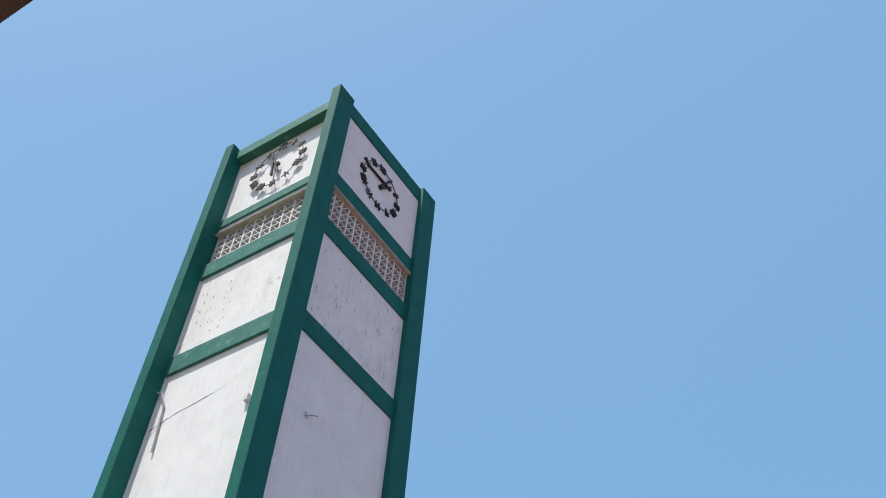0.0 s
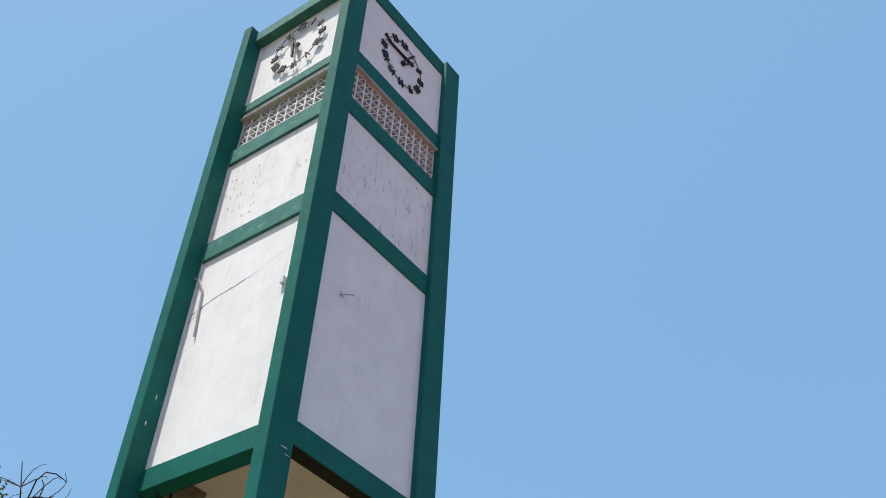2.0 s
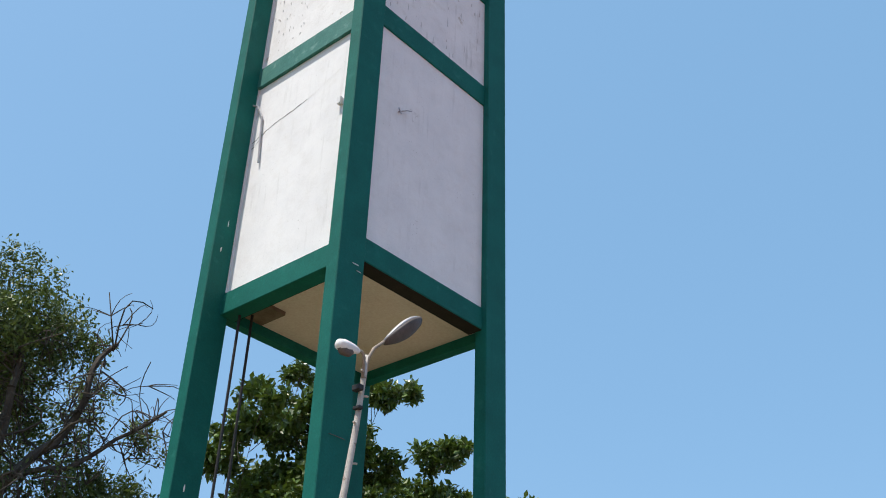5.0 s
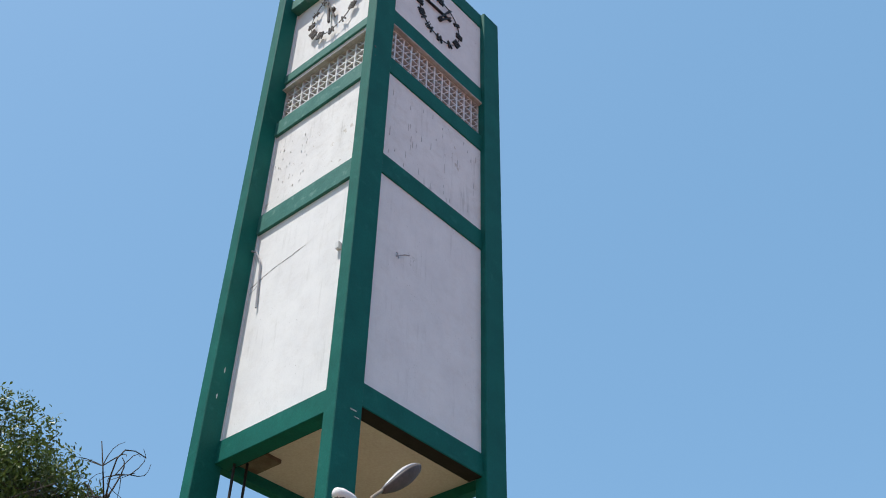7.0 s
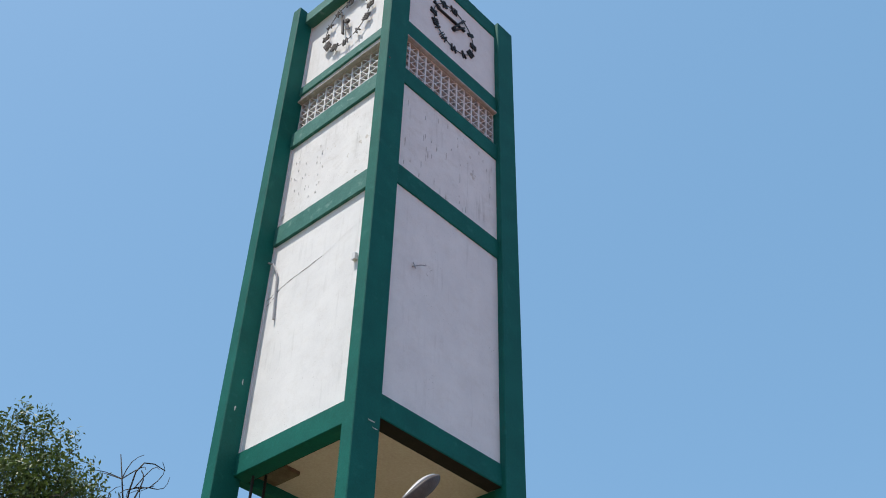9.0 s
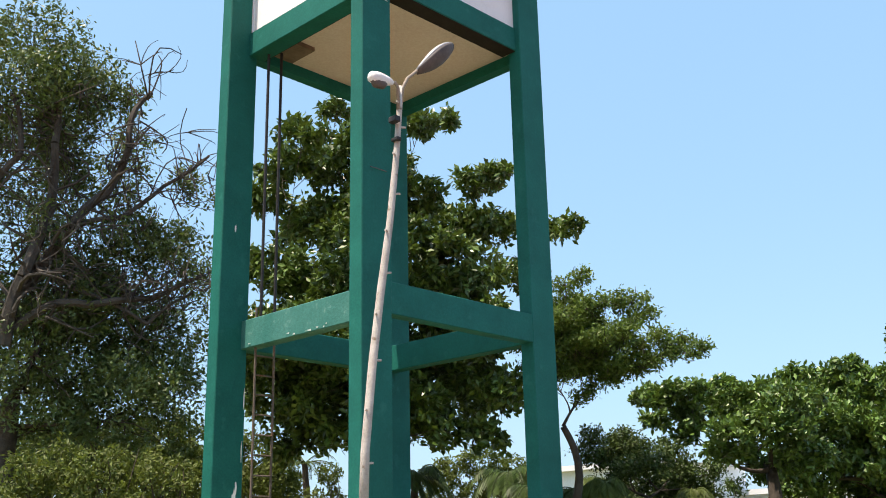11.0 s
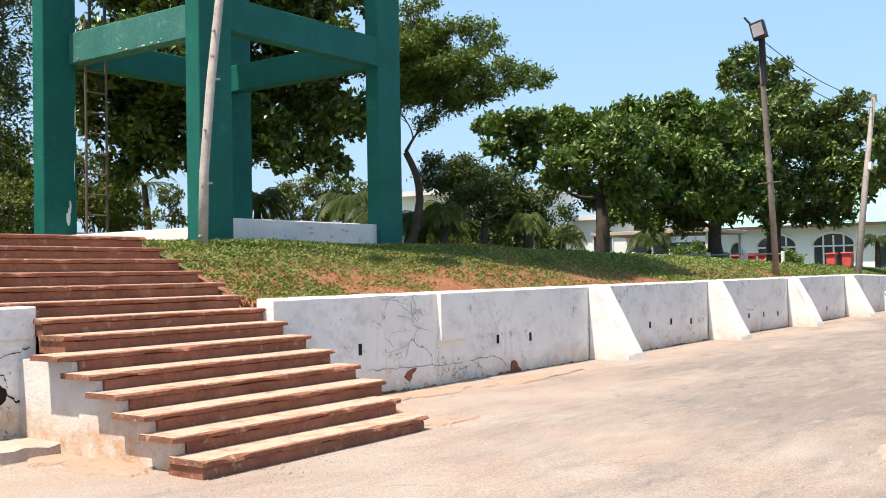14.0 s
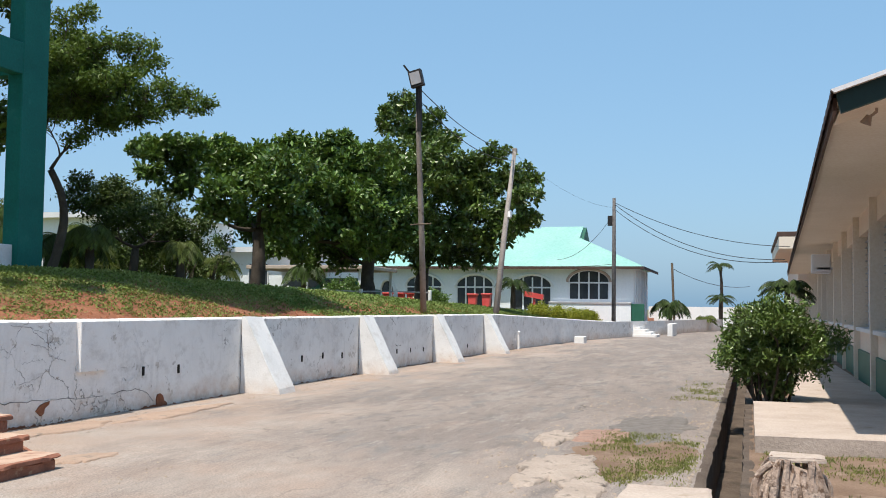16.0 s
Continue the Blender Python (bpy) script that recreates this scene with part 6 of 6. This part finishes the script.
pale_house((38.5, 18.0, 2.2), (12, 7, 4.1), 0, "white house half hidden behind the trees", 4)
pale_house((45.0, 12.0, 1.8), (8, 6, 2.9), 0, "low white house behind the palms", 3)
pale_house((52.0, 15.5, 1.6), (10, 6, 2.4), 0, "low white house behind the palms", 4)
shed = thing("car_shelter", "open shelter with a pale flat roof over parked cars", "shelter", (44, 10, 1.7))
part("roof", boxes((40.5, 46, 7.6, 14.5, 3.55, 3.75), bevel=0.02), CONCRETE, shed)
for x, y in ((40.8, 7.9), (40.8, 11), (40.8, 14.2), (45.7, 7.9), (45.7, 14.2)):
    part("post", boxes((x - 0.07, x + 0.07, y - 0.07, y + 0.07, 1.2, 3.56)), WHITE, shed)


def car(at, paint, label):
    x, y, z = at
    t = thing("parked_car", label, "car", at, "parked cars")
    part("body", prism([(y - 2.1, z + 0.35), (y + 2.1, z + 0.35), (y + 2.15, z + 0.85), (y + 1.2, z + 0.95), (y - 1.5, z + 0.98), (y - 2.15, z + 0.85)], "x", x - 0.85, x + 0.85), paint, t)
    cabin = part("cabin", prism([(y - 1.6, z + 0.96), (y + 1.1, z + 0.94), (y + 0.5, z + 1.45), (y - 1.1, z + 1.47)], "x", x - 0.74, x + 0.74), paint, t)
    part("window", prism([(y - 1.35, z + 1.0), (y + 0.85, z + 1.0), (y + 0.42, z + 1.38), (y - 1.0, z + 1.4)], "x", x - 0.76, x - 0.745), GLASS, cabin)
    for dy in (-1.3, 1.3):
        w = part("wheel", tube(bmesh.new(), [(x - 0.88, y + dy, z + 0.33), (x - 0.66, y + dy, z + 0.33)], 0.33, 14), IRON, t)
        part("rim", tube(bmesh.new(), [(x - 0.895, y + dy, z + 0.33), (x - 0.88, y + dy, z + 0.33)], 0.19, 12), STEEL, w)


car((42.0, 9.6, 1.62), DGREEN, "dark green parked car under the shelter")
car((43.5, 12.4, 1.62), STEEL, "grey parked car under the shelter")
rail = thing("lawn_fence", "low white post and rail fence on the lawn", "fence", (26, 5, 2.0))
for i in range(6):
    x, y = 25.0 + i * 0.9, 6.2 - i * 1.15
    z = lawn_height(x, y)
    part("post", boxes((x - 0.06, x + 0.06, y - 0.06, y + 0.06, z - 0.1, z + 0.55), bevel=0.01), WALLBRIGHT, rail)
    if i < 5:
        part("rail", tube(bmesh.new(), [(x, y, z + 0.45), (x + 0.9, y - 1.15, lawn_height(x + 0.9, y - 1.15) + 0.45)], 0.03, 6), STEEL, rail)

# concrete apron beside the tower
tagged(part("apron", boxes((5.0, 7.6, -0.32, 0.0, 1.8, 2.13), bevel=0.015), CONCRETE), "low grey concrete apron beside the tower leg", "kerb")

# ---- long building across the road ----
TURN = -0.0244


def along(x, off):
    """A point on the long building's front line, off metres out towards the road."""
    return -14.40 + TURN * (x - 10) + off


house = thing("long_building", "long peach building with green plinth and wide eaves", "building", (25, -16, 0))


def strip(x0, x1, o0, o1, z0, z1, mat, name, label=""):
    """A bar that follows the building's slightly turned front line."""
    bm = bmesh.new()
    v = [bm.verts.new((x, along(x, o), z)) for z in (z0, z1) for x, o in ((x0, o0), (x1, o0), (x1, o1), (x0, o1))]
    for q in ((3, 2, 1, 0), (4, 5, 6, 7), (0, 1, 5, 4), (1, 2, 6, 5), (2, 3, 7, 6), (3, 0, 4, 7)):
        bm.faces.new([v[i] for i in q])
    bmesh.ops.recalc_face_normals(bm, faces=bm.faces)
    return part(name, bm, mat, house, label)


RIBS = [2.2 + 4.6 * i for i in range(12)]
strip(2.2, 55, -0.25, 0.0, 0.72, 1.17, PEACH, "wall")
strip(2.2, 55, -0.25, 0.0, 3.38, 3.95, PEACH, "wall")
strip(2.2, 55, -0.25, 0.05, -0.05, 0.72, DGREEN, "plinth", "dark green painted plinth")
strip(2.2, 55, -0.30, 0.10, 1.16, 1.24, WHITE, "sill")
strip(2.2, 2.45, -8, -0.25, -0.05, 3.9, PEACH, "wall")
strip(54.8, 55, -8, -0.25, -0.05, 3.9, PEACH, "wall")
strip(2.2, 55, -8.2, -8.0, -0.05, 3.9, PEACH, "wall")
for i, x in enumerate(RIBS):
    strip(x - 0.09, x + 0.09, -0.25, 0.14, 0.0, 3.9, SOFFIT, "rib")
    if i < len(RIBS) - 1:
        strip(x + 0.12, x + 4.5, -0.22, -0.18, 1.24, 3.38, LOUVRE, "louvre_window", "grey glass louvre window")
        for k in range(14):
            zz = 1.30 + k * 0.15
            strip(x + 0.12, x + 4.5, -0.18, -0.12, zz, zz + 0.012, STEEL, "louvre_slat") if i in (1, 2, 3) else None
        for k in range(1, 3):
            xx = x + 4.6 * k / 3
            strip(xx - 0.04, xx + 0.04, -0.2, -0.08, 1.24, 3.38, WHITE, "mullion")
strip(1.2, 56, -0.28, 1.24, 3.86, 3.92, SOFFIT, "soffit", "cream boarded soffit under the eaves")
bm = bmesh.new()
for i in range(220):
    x = 1.0 + i * 0.25
    o = 1.32
    zz = 3.93 + 0.018 * (i % 2)
    if i:
        v = [bm.verts.new(p) for p in ((pv[0], pv[1], pv[2]), (x, along(x, o), zz), (x, along(x, -4.0), zz + 1.8), (pv[0], along(pv[0], -4.0), pv[2] + 1.8), (pv[0], pv[1], pv[2] - 0.10), (x, along(x, o), zz - 0.10))]
        bm.faces.new((v[0], v[1], v[2], v[3])), bm.faces.new((v[4], v[5], v[1], v[0]))
    pv = (x, along(x, o), zz)
part("roof", bm, BROWN, house, "brown corrugated roof sheets")
part("roof_back", prism([(along(10, -4.0), 5.74), (along(10, -9.5), 3.5), (along(10, -9.5), 3.4), (along(10, -4.0), 5.62)], "x", 1.0, 55.7), BROWN, house)
strip(1.42, 56, 1.24, 1.28, 3.78, 3.92, BROWN, "fascia")
bm = prism([(along(1.2, 1.27), 3.90), (along(1.2, -4.0), 5.70), (along(1.2, -4.0), 5.45), (along(1.2, 1.22), 3.69)], "x", 1.06, 1.14)
part("gable_fascia", bm, material("gable_green", (0.003, 0.018, 0.016), (0.006, 0.027, 0.023), 1.5, 0.6, 20, 0.1), house, "dark green gable fascia board")
part("gable_trim", prism([(along(1.2, 1.33), 3.93), (along(1.2, -4.0), 5.75), (along(1.2, -4.0), 5.705), (along(1.2, 1.29), 3.895)], "x", 0.98, 1.06), WHITE, house)
part("gable_soffit", prism([(along(1.8, 1.22), 3.77), (along(1.8, -4.0), 5.27), (along(1.8, -4.0), 5.33), (along(1.8, 1.22), 3.85)], "x", 1.14, 2.3), SOFFIT, house)
ac = thing("air_conditioner", "white air conditioner unit under the eaves", "air conditioner", (27, along(27, 0.3), 3.3))
part("casing", boxes((26.6, 27.4, along(27, 0.15), along(27, 0.75), 2.9, 3.55), bevel=0.02), WHITE, ac)
part("bracket", boxes((26.6, 27.4, along(27, 0.1), along(27, 0.6), 3.02, 3.09)), STEEL, ac)
EX, EY = 1.78, -13.39
sl = thing("eave_lamp", "small rusty bracket lamp under the eaves", "lamp", (EX, EY, 3.86))
part("bracket", tube(bmesh.new(), [(EX, EY, 3.87), (EX, EY, 3.82), (EX + 0.05, EY + 0.07, 3.77)], 0.018, 6), RUSTY, sl)
part("shade", tube(bmesh.new(), [(EX + 0.05, EY + 0.07, 3.79), (EX + 0.08, EY + 0.11, 3.70)], [0.03, 0.065], 10), RUSTY, sl)
far_b = thing("far_building", "next building beyond with matching eaves", "building", (62, -17, 0))
part("wall", boxes((56.4, 74, -24, -14.89, -0.1, 5.67)), PEACH, far_b)
part("roof", boxes((55.6, 75, -25, -13.64, 6.16, 6.46), bevel=0.03), BROWN, far_b)
part("soffit_board", boxes((55.6, 75, -25, -13.74, 5.42, 6.15)), SOFFIT, far_b, "cream boarded eave")
tagged(part("far_white_wall", boxes((92, 93, -16, -2.5, -0.1, 1.9)), WALLBRIGHT), "distant low white building at the road end", "wall")

# ---- verge across the road ----
tagged(part("concrete_ramp", rough_edges(slab_cut(1.75, 6.3, -14.25, -12.08, -0.03, 0.2, 0.3), 0.012, 6), CONCRETE), "pale concrete ramp slab beside the drain", "slab")
tagged(part("pavement", boxes((6.35, 55, -14.4, -12.75, -0.03, 0.06), bevel=0.01), CONCRETE), "pale concrete walkway along the building", "pavement", kind="structure")
DARKCON = material("dark_concrete", (0.066, 0.048, 0.038), (0.12, 0.092, 0.072), 2.0, 0.95, 30, 0.6, (0.05, 0.04, 0.03), 2.4, 0.55, 0.1)
drain = thing("drain", "narrow open roadside drain with concrete edges", "drain", (8, -11.8, 0))
part("drain_edge", rough_edges(slab_cut(-6, 60, -11.64, -11.54, -0.9, 0.012, 0.12), 0.022, 4, 2.3), DARKCON, drain)
part("drain_edge", rough_edges(slab_cut(-6, 60, -12.08, -11.95, -0.9, 0.012, 0.12), 0.026, 5, 2.6), DARKCON, drain)
part("drain_floor", boxes((-6, 60, -11.95, -11.62, -0.75, -0.55)), DARKCON, drain)
part("cover_slab", rough_edges(slab_cut(-2.1, -1.15, -11.72, -11.0, 0.0, 0.06, 0.1), 0.02, 3, 3.0), CONCRETE, drain)


SANDCON = material("sandy_concrete", (0.30, 0.245, 0.205), (0.40, 0.33, 0.28), 3.0, 0.95, 35, 0.8, (0.19, 0.155, 0.13), 6.0, 0.54, 0.1)
DRYSOIL = material("dry_soil", (0.13, 0.082, 0.056), (0.22, 0.150, 0.108), 1.2, 1.0, 25, 0.8, (0.27, 0.20, 0.145), 1.6, 0.55, 0.12)
sv = [(float(x), float(y), 0.006 + 0.02 * noise.noise(Vector((x, y, 1)))) for y in np.linspace(-24, -12.02, 30) for x in np.linspace(-14, 60, 150)]
sf = [(j * 150 + i, j * 150 + i + 1, (j + 1) * 150 + i + 1, (j + 1) * 150 + i) for j in range(29) for i in range(149)]
tagged(part("verge", (sv, [], sf), DRYSOIL, smooth=True), "dry brown soil beyond the roadside drain", "ground", kind="structure")


def plate(cx, cy, w, h, seed, top):
    """A worn patch with a ragged outline: thin and crumbling at the rim, uneven on top."""
    n = 96
    rings = ((1.0, -0.012), (0.955, 0.55), (0.90, 0.9), (0.7, 1.0), (0.35, 1.0))
    v, f = [], []
    for q, (k, zf) in enumerate(rings):
        for e in range(n):
            a = 2 * math.pi * e / n
            d = Vector((math.cos(a) * 1.4 + seed, math.sin(a) * 1.4, 2))
            rag = 1 + 0.42 * noise.noise(d) + 0.22 * noise.noise(d * 2.7) + 0.14 * noise.noise(d * 7.0) + 0.08 * noise.noise(d * 17.0)
            x, y = cx + math.cos(a) * w * k * rag, cy + math.sin(a) * h * k * rag
            z = zf if q == 0 else top * zf + 0.012 * noise.noise(Vector((x * 5, y * 5, seed))) + 0.006 * noise.noise(Vector((x * 17, y * 17, seed)))
            v.append((x, y, z))
        if q:
            f += [((q - 1) * n + e, (q - 1) * n + (e + 1) % n, q * n + (e + 1) % n, q * n + e) for e in range(n)]
    v.append((cx, cy, top))
    f += [(4 * n + e, 4 * n + (e + 1) % n, 5 * n) for e in range(n)]
    return v, [], f


SCREE = material("broken_red_gravel", (0.25, 0.15, 0.115), (0.36, 0.245, 0.195), 6.0, 1.0, 40, 1.0, (0.15, 0.10, 0.08), 12.0, 0.55, 0.08)
DARKGRAVEL = material("dark_gravel", (0.13, 0.115, 0.105), (0.20, 0.18, 0.165), 9.0, 0.95, 60, 0.9, (0.24, 0.22, 0.21), 24.0, 0.58, 0.08)
for cx, cy, w, h, sd, top, m, name, label, cat in (
        (0.9, -10.75, 1.7, 0.62, 17, 0.016, DRYSOIL, "soil_patch", "bare dry soil at the broken road edge", "soil"),
        (3.9, -10.75, 1.7, 0.52, 13, 0.020, DARKGRAVEL, "gravel_patch", "dark loose gravel strip beside the drain", "gravel"),
        (2.5, -10.25, 0.85, 0.36, 11, 0.026, SCREE, "gravel_patch", "crumbled reddish gravel at the broken road edge", "gravel"),
        (2.15, -9.75, 0.62, 0.24, 1, 0.045, SANDCON, "broken_slab", "broken pale concrete patch at the road edge", "slab"),
        (-0.35, -10.2, 0.95, 0.42, 4, 0.045, SANDCON, "broken_slab", "broken pale concrete patch at the road edge", "slab"),
        (-1.3, -10.6, 0.7, 0.22, 6, 0.038, SANDCON, "broken_slab", "broken pale concrete patch at the road edge", "slab")):
    tagged(part(name, plate(cx, cy, w, h, sd, top), m, smooth=True), label, cat, "broken slabs" if cat == "slab" else "")
SAND = material("red_sand", (0.32, 0.225, 0.170), (0.40, 0.29, 0.225), 2.5, 1.0, 40, 0.8, (0.26, 0.20, 0.16), 5.0, 0.55, 0.08)
for cx, cy, w, h, sd in ((-4.85, -3.85, 0.55, 0.22, 21), (-5.0, -4.55, 0.30, 0.55, 22), (-1.35, -5.55, 0.42, 0.22, 23), (0.4, -3.75, 1.1, 0.28, 24), (2.9, -4.0, 1.3, 0.24, 25), (-6.6, -3.55, 0.8, 0.2, 26)):
    tagged(part("sand_drift", plate(cx, cy, w, h, sd, 0.028), SAND, smooth=True), "thin drift of red sand washed over the road", "sand", "sand drifts")
BUSH = [(8.3, -12.4, 1.15, 0.66), (8.2, -12.0, 1.15, 0.52), (8.4, -12.85, 1.1, 0.56), (7.9, -12.3, 1.38, 0.42), (8.0, -11.95, 0.95, 0.42), (8.5, -12.7, 1.34, 0.40), (8.1, -12.4, 0.75, 0.46), (8.2, -12.1, 0.6, 0.34), (8.3, -12.6, 0.6, 0.34), (8.2, -12.4, 0.35, 0.28)]
shrub("flowering_bush", "rounded dark green bush with narrow leaves and few white flowers", "bush", BUSH, 91, LEAF_GLOSS, 420, 0.105, 0.95, 0.34, 0.0)
fl = np.random.default_rng(5)
pts = []
for x, y, z, r in BUSH:
    for _ in range(4):
        d = unit(fl.normal(size=3) + (-0.4, 0, 0.3))
        pts.append(np.array((x, y, z)) + d * r * 1.02)
pts = np.array(pts)
tagged(part("bush_flowers", leaf_mesh(np.repeat(pts, 4, 0), unit(fl.normal(size=(len(pts) * 4, 3))), unit(fl.normal(size=(len(pts) * 4, 3))), [0.035] * len(pts) * 4, [0.025] * len(pts) * 4), WHITE), "small white flowers on the bush", "flowers", kind="stuff")


DRYGRASS = material("dry_grass", (0.15, 0.18, 0.05), (0.27, 0.25, 0.09), 1.5, 0.8, 30, 0.0, (0.33, 0.27, 0.13), 1.5, 0.55, 0.1, island=0.3, leaf=0.2)


def verge(name, label, x0, x1, y0, y1, n, size, seed, mat=DRYGRASS):
    r = np.random.default_rng(seed)
    c, nn, ax, ln = [], [], [], []
    while len(c) < n:
        x, y = r.uniform(x0, x1), r.uniform(y0, y1)
        if noise.noise(Vector((x * 0.9, y * 1.3, 4.0))) + 0.6 * noise.noise(Vector((x * 3, y * 3, 1.0))) + 0.35 * r.uniform(-1, 1) < 0.02:
            continue
        for _ in range(5):
            c.append((x + r.normal() * 0.05, y + r.normal() * 0.05, 0.0)), nn.append(unit(r.normal(size=3))), ax.append(unit(r.normal(size=3) * 0.6 + (0, 0, 1))), ln.append(size * r.uniform(0.5, 1.3))
    return tagged(part(name, leaf_mesh(c, nn, ax, ln, np.array(ln) * 0.25), mat), label, "grass", kind="stuff")


verge("verge_grass", "patchy dry grass on the road verge", -1.0, 3.0, -11.45, -10.3, 9000, 0.04, 1)
verge("verge_grass", "patchy dry grass beside the ramp slab", -1.5, 2.1, -15.5, -12.2, 7000, 0.045, 2)
verge("verge_grass", "grass tufts along the roadside", 8, 13, -11.5, -10.7, 1000, 0.05, 3)

# dead stump and roots
STUMPWOOD = material("dead_wood", (0.22, 0.155, 0.12), (0.42, 0.33, 0.275), 6.0, 0.95, 40, 1.0, (0.13, 0.08, 0.055), 9.0, 0.56, 0.06)
stump = thing("tree_stump", "pale dead tree stump with splintered upright roots", "tree stump", ((-1.02), (-12.37), 0))
rs = np.random.default_rng(8)
for i in range(40):
    a = 2 * math.pi * i / 40 + rs.uniform(-0.2, 0.2)
    k = rs.uniform(0.5, 1.0)
    h = rs.uniform(0.16, 0.34)
    bm = bmesh.new()
    p0 = Vector(((-1.02) + 0.17 * k * math.cos(a), (-12.37) + 0.22 * k * math.sin(a), h))
    p1 = Vector(((-1.02) + 0.30 * k * math.cos(a), (-12.37) + 0.36 * k * math.sin(a), -0.06))
    limb(bm, p0, p1, rs.uniform(0.012, 0.03), rs.uniform(0.025, 0.05), rs, 0.10, 10, 7)
    rough_edges(bm, 0.014, i, 9.0)
    part("root", bm, STUMPWOOD, stump)
part("stump_top", rough_edges(tube(bmesh.new(), [((-1.02), (-12.37), -0.05), ((-1.02), (-12.37), 0.12), ((-1.02), (-12.37), 0.22), ((-1.02), (-12.37), 0.26)], [0.19, 0.17, 0.12, 0.05], 14), 0.05, 4, 10), STUMPWOOD, stump)
tagged(part("loose_stone", rough_edges(slab_cut((-1.02) - 0.02, (-1.02) + 0.30, (-12.37) - 0.28, (-12.37) + 0.18, 0.30, 0.345, 0.08), 0.02, 2), CONCRETE), "flat stone lying on the dead stump", "stone")

# clods of red soil on the bare slope above the wall
rc = np.random.default_rng(21)
cv, cf = [], []
for _ in range(2600):
    x, y = rc.uniform(-1.4, 16), -3.0 + 2.0 * rc.uniform() ** 1.6
    s = 0.012 + 0.04 * rc.uniform() ** 2
    z0, o = lawn_height(x, y) - 0.01, len(cv)
    for k in range(5):
        a = k * 1.2566 + rc.uniform(-0.3, 0.3)
        cv.append((x + s * math.cos(a), y + s * math.sin(a), z0))
    cv.append((x + rc.normal() * s * 0.2, y + rc.normal() * s * 0.2, z0 + 0.01 + s * rc.uniform(0.6, 1.1)))
    cf += [(o + k, o + (k + 1) % 5, o + 5) for k in range(5)]
tagged(part("soil_clods", (cv, [], cf), EARTH), "crumbled red soil clods on the slope", "soil", kind="stuff")

# loose grit and pebbles along the wall and on the broken road edge
def grit(label, x0, x1, y0, y1, n, size, seed, mat):
    r = np.random.default_rng(seed)
    v, f = [], []
    for _ in range(n):
        x, y = r.uniform(x0, x1), y0 + (y1 - y0) * r.uniform() ** 2
        s = size * r.uniform(0.4, 1.0) ** 2
        o = len(v)
        for k in range(5):
            a = k * 1.2566 + r.uniform(-0.3, 0.3)
            v.append((x + s * math.cos(a), y + s * math.sin(a), -0.002))
        v.append((x + r.normal() * s * 0.2, y + r.normal() * s * 0.2, 0.004 + s * r.uniform(0.35, 0.6)))
        f += [(o + k, o + (k + 1) % 5, o + 5) for k in range(5)]
    return tagged(part("grit", (v, [], f), mat), label, "gravel", kind="stuff")


PEBBLE = material("pebbles", (0.20, 0.16, 0.13), (0.36, 0.29, 0.23), 9.0, 0.95, 60, 0.3)
grit("loose grit along the foot of the wall", -1.6, 30, -3.3, -4.3, 1500, 0.035, 1, PEBBLE)
grit("loose grit along the foot of the wall", -9, -4.9, -3.3, -4.4, 300, 0.03, 2, PEBBLE)
grit("loose grit at the foot of the stairs", -5.6, -1.0, -5.75, -6.9, 350, 0.025, 3, PEBBLE)
grit("loose grit on the broken road edge", -2.0, 9.0, -11.5, -9.2, 1600, 0.035, 4, PEBBLE)
grit("loose grit scattered over the road", -9, 16, -11.0, -4.0, 900, 0.018, 5, PEBBLE)

# shade canopy beside the viewer, and an unseen roof added to shade the west
canopy_ = thing("veranda_roof", "brown sheet roof edge of a veranda", "roof", (-11.5, -11.0, 3.0))
part("roof_sheet", prism([(-13.0, 3.0), (-10.2, 3.0), (-10.2, 3.05), (-13.0, 3.05)], "x", -13.5, -10.415), BROWN, canopy_)
shade_caster = thing("added_shade_roof", "unseen brown sheet roof on posts, added to cast shade", "roof", (-13, -3, 0))
part("roof_sheet", boxes((-14, -8.70, -6.0, -1.6, 5.95, 6.05)), BROWN, shade_caster)
for x, y in ((-13.8, -5.8), (-13.8, -1.8)):
    part("post", boxes((x - 0.06, x + 0.06, y - 0.06, y + 0.06, -0.1, 5.96)), BROWN, shade_caster)
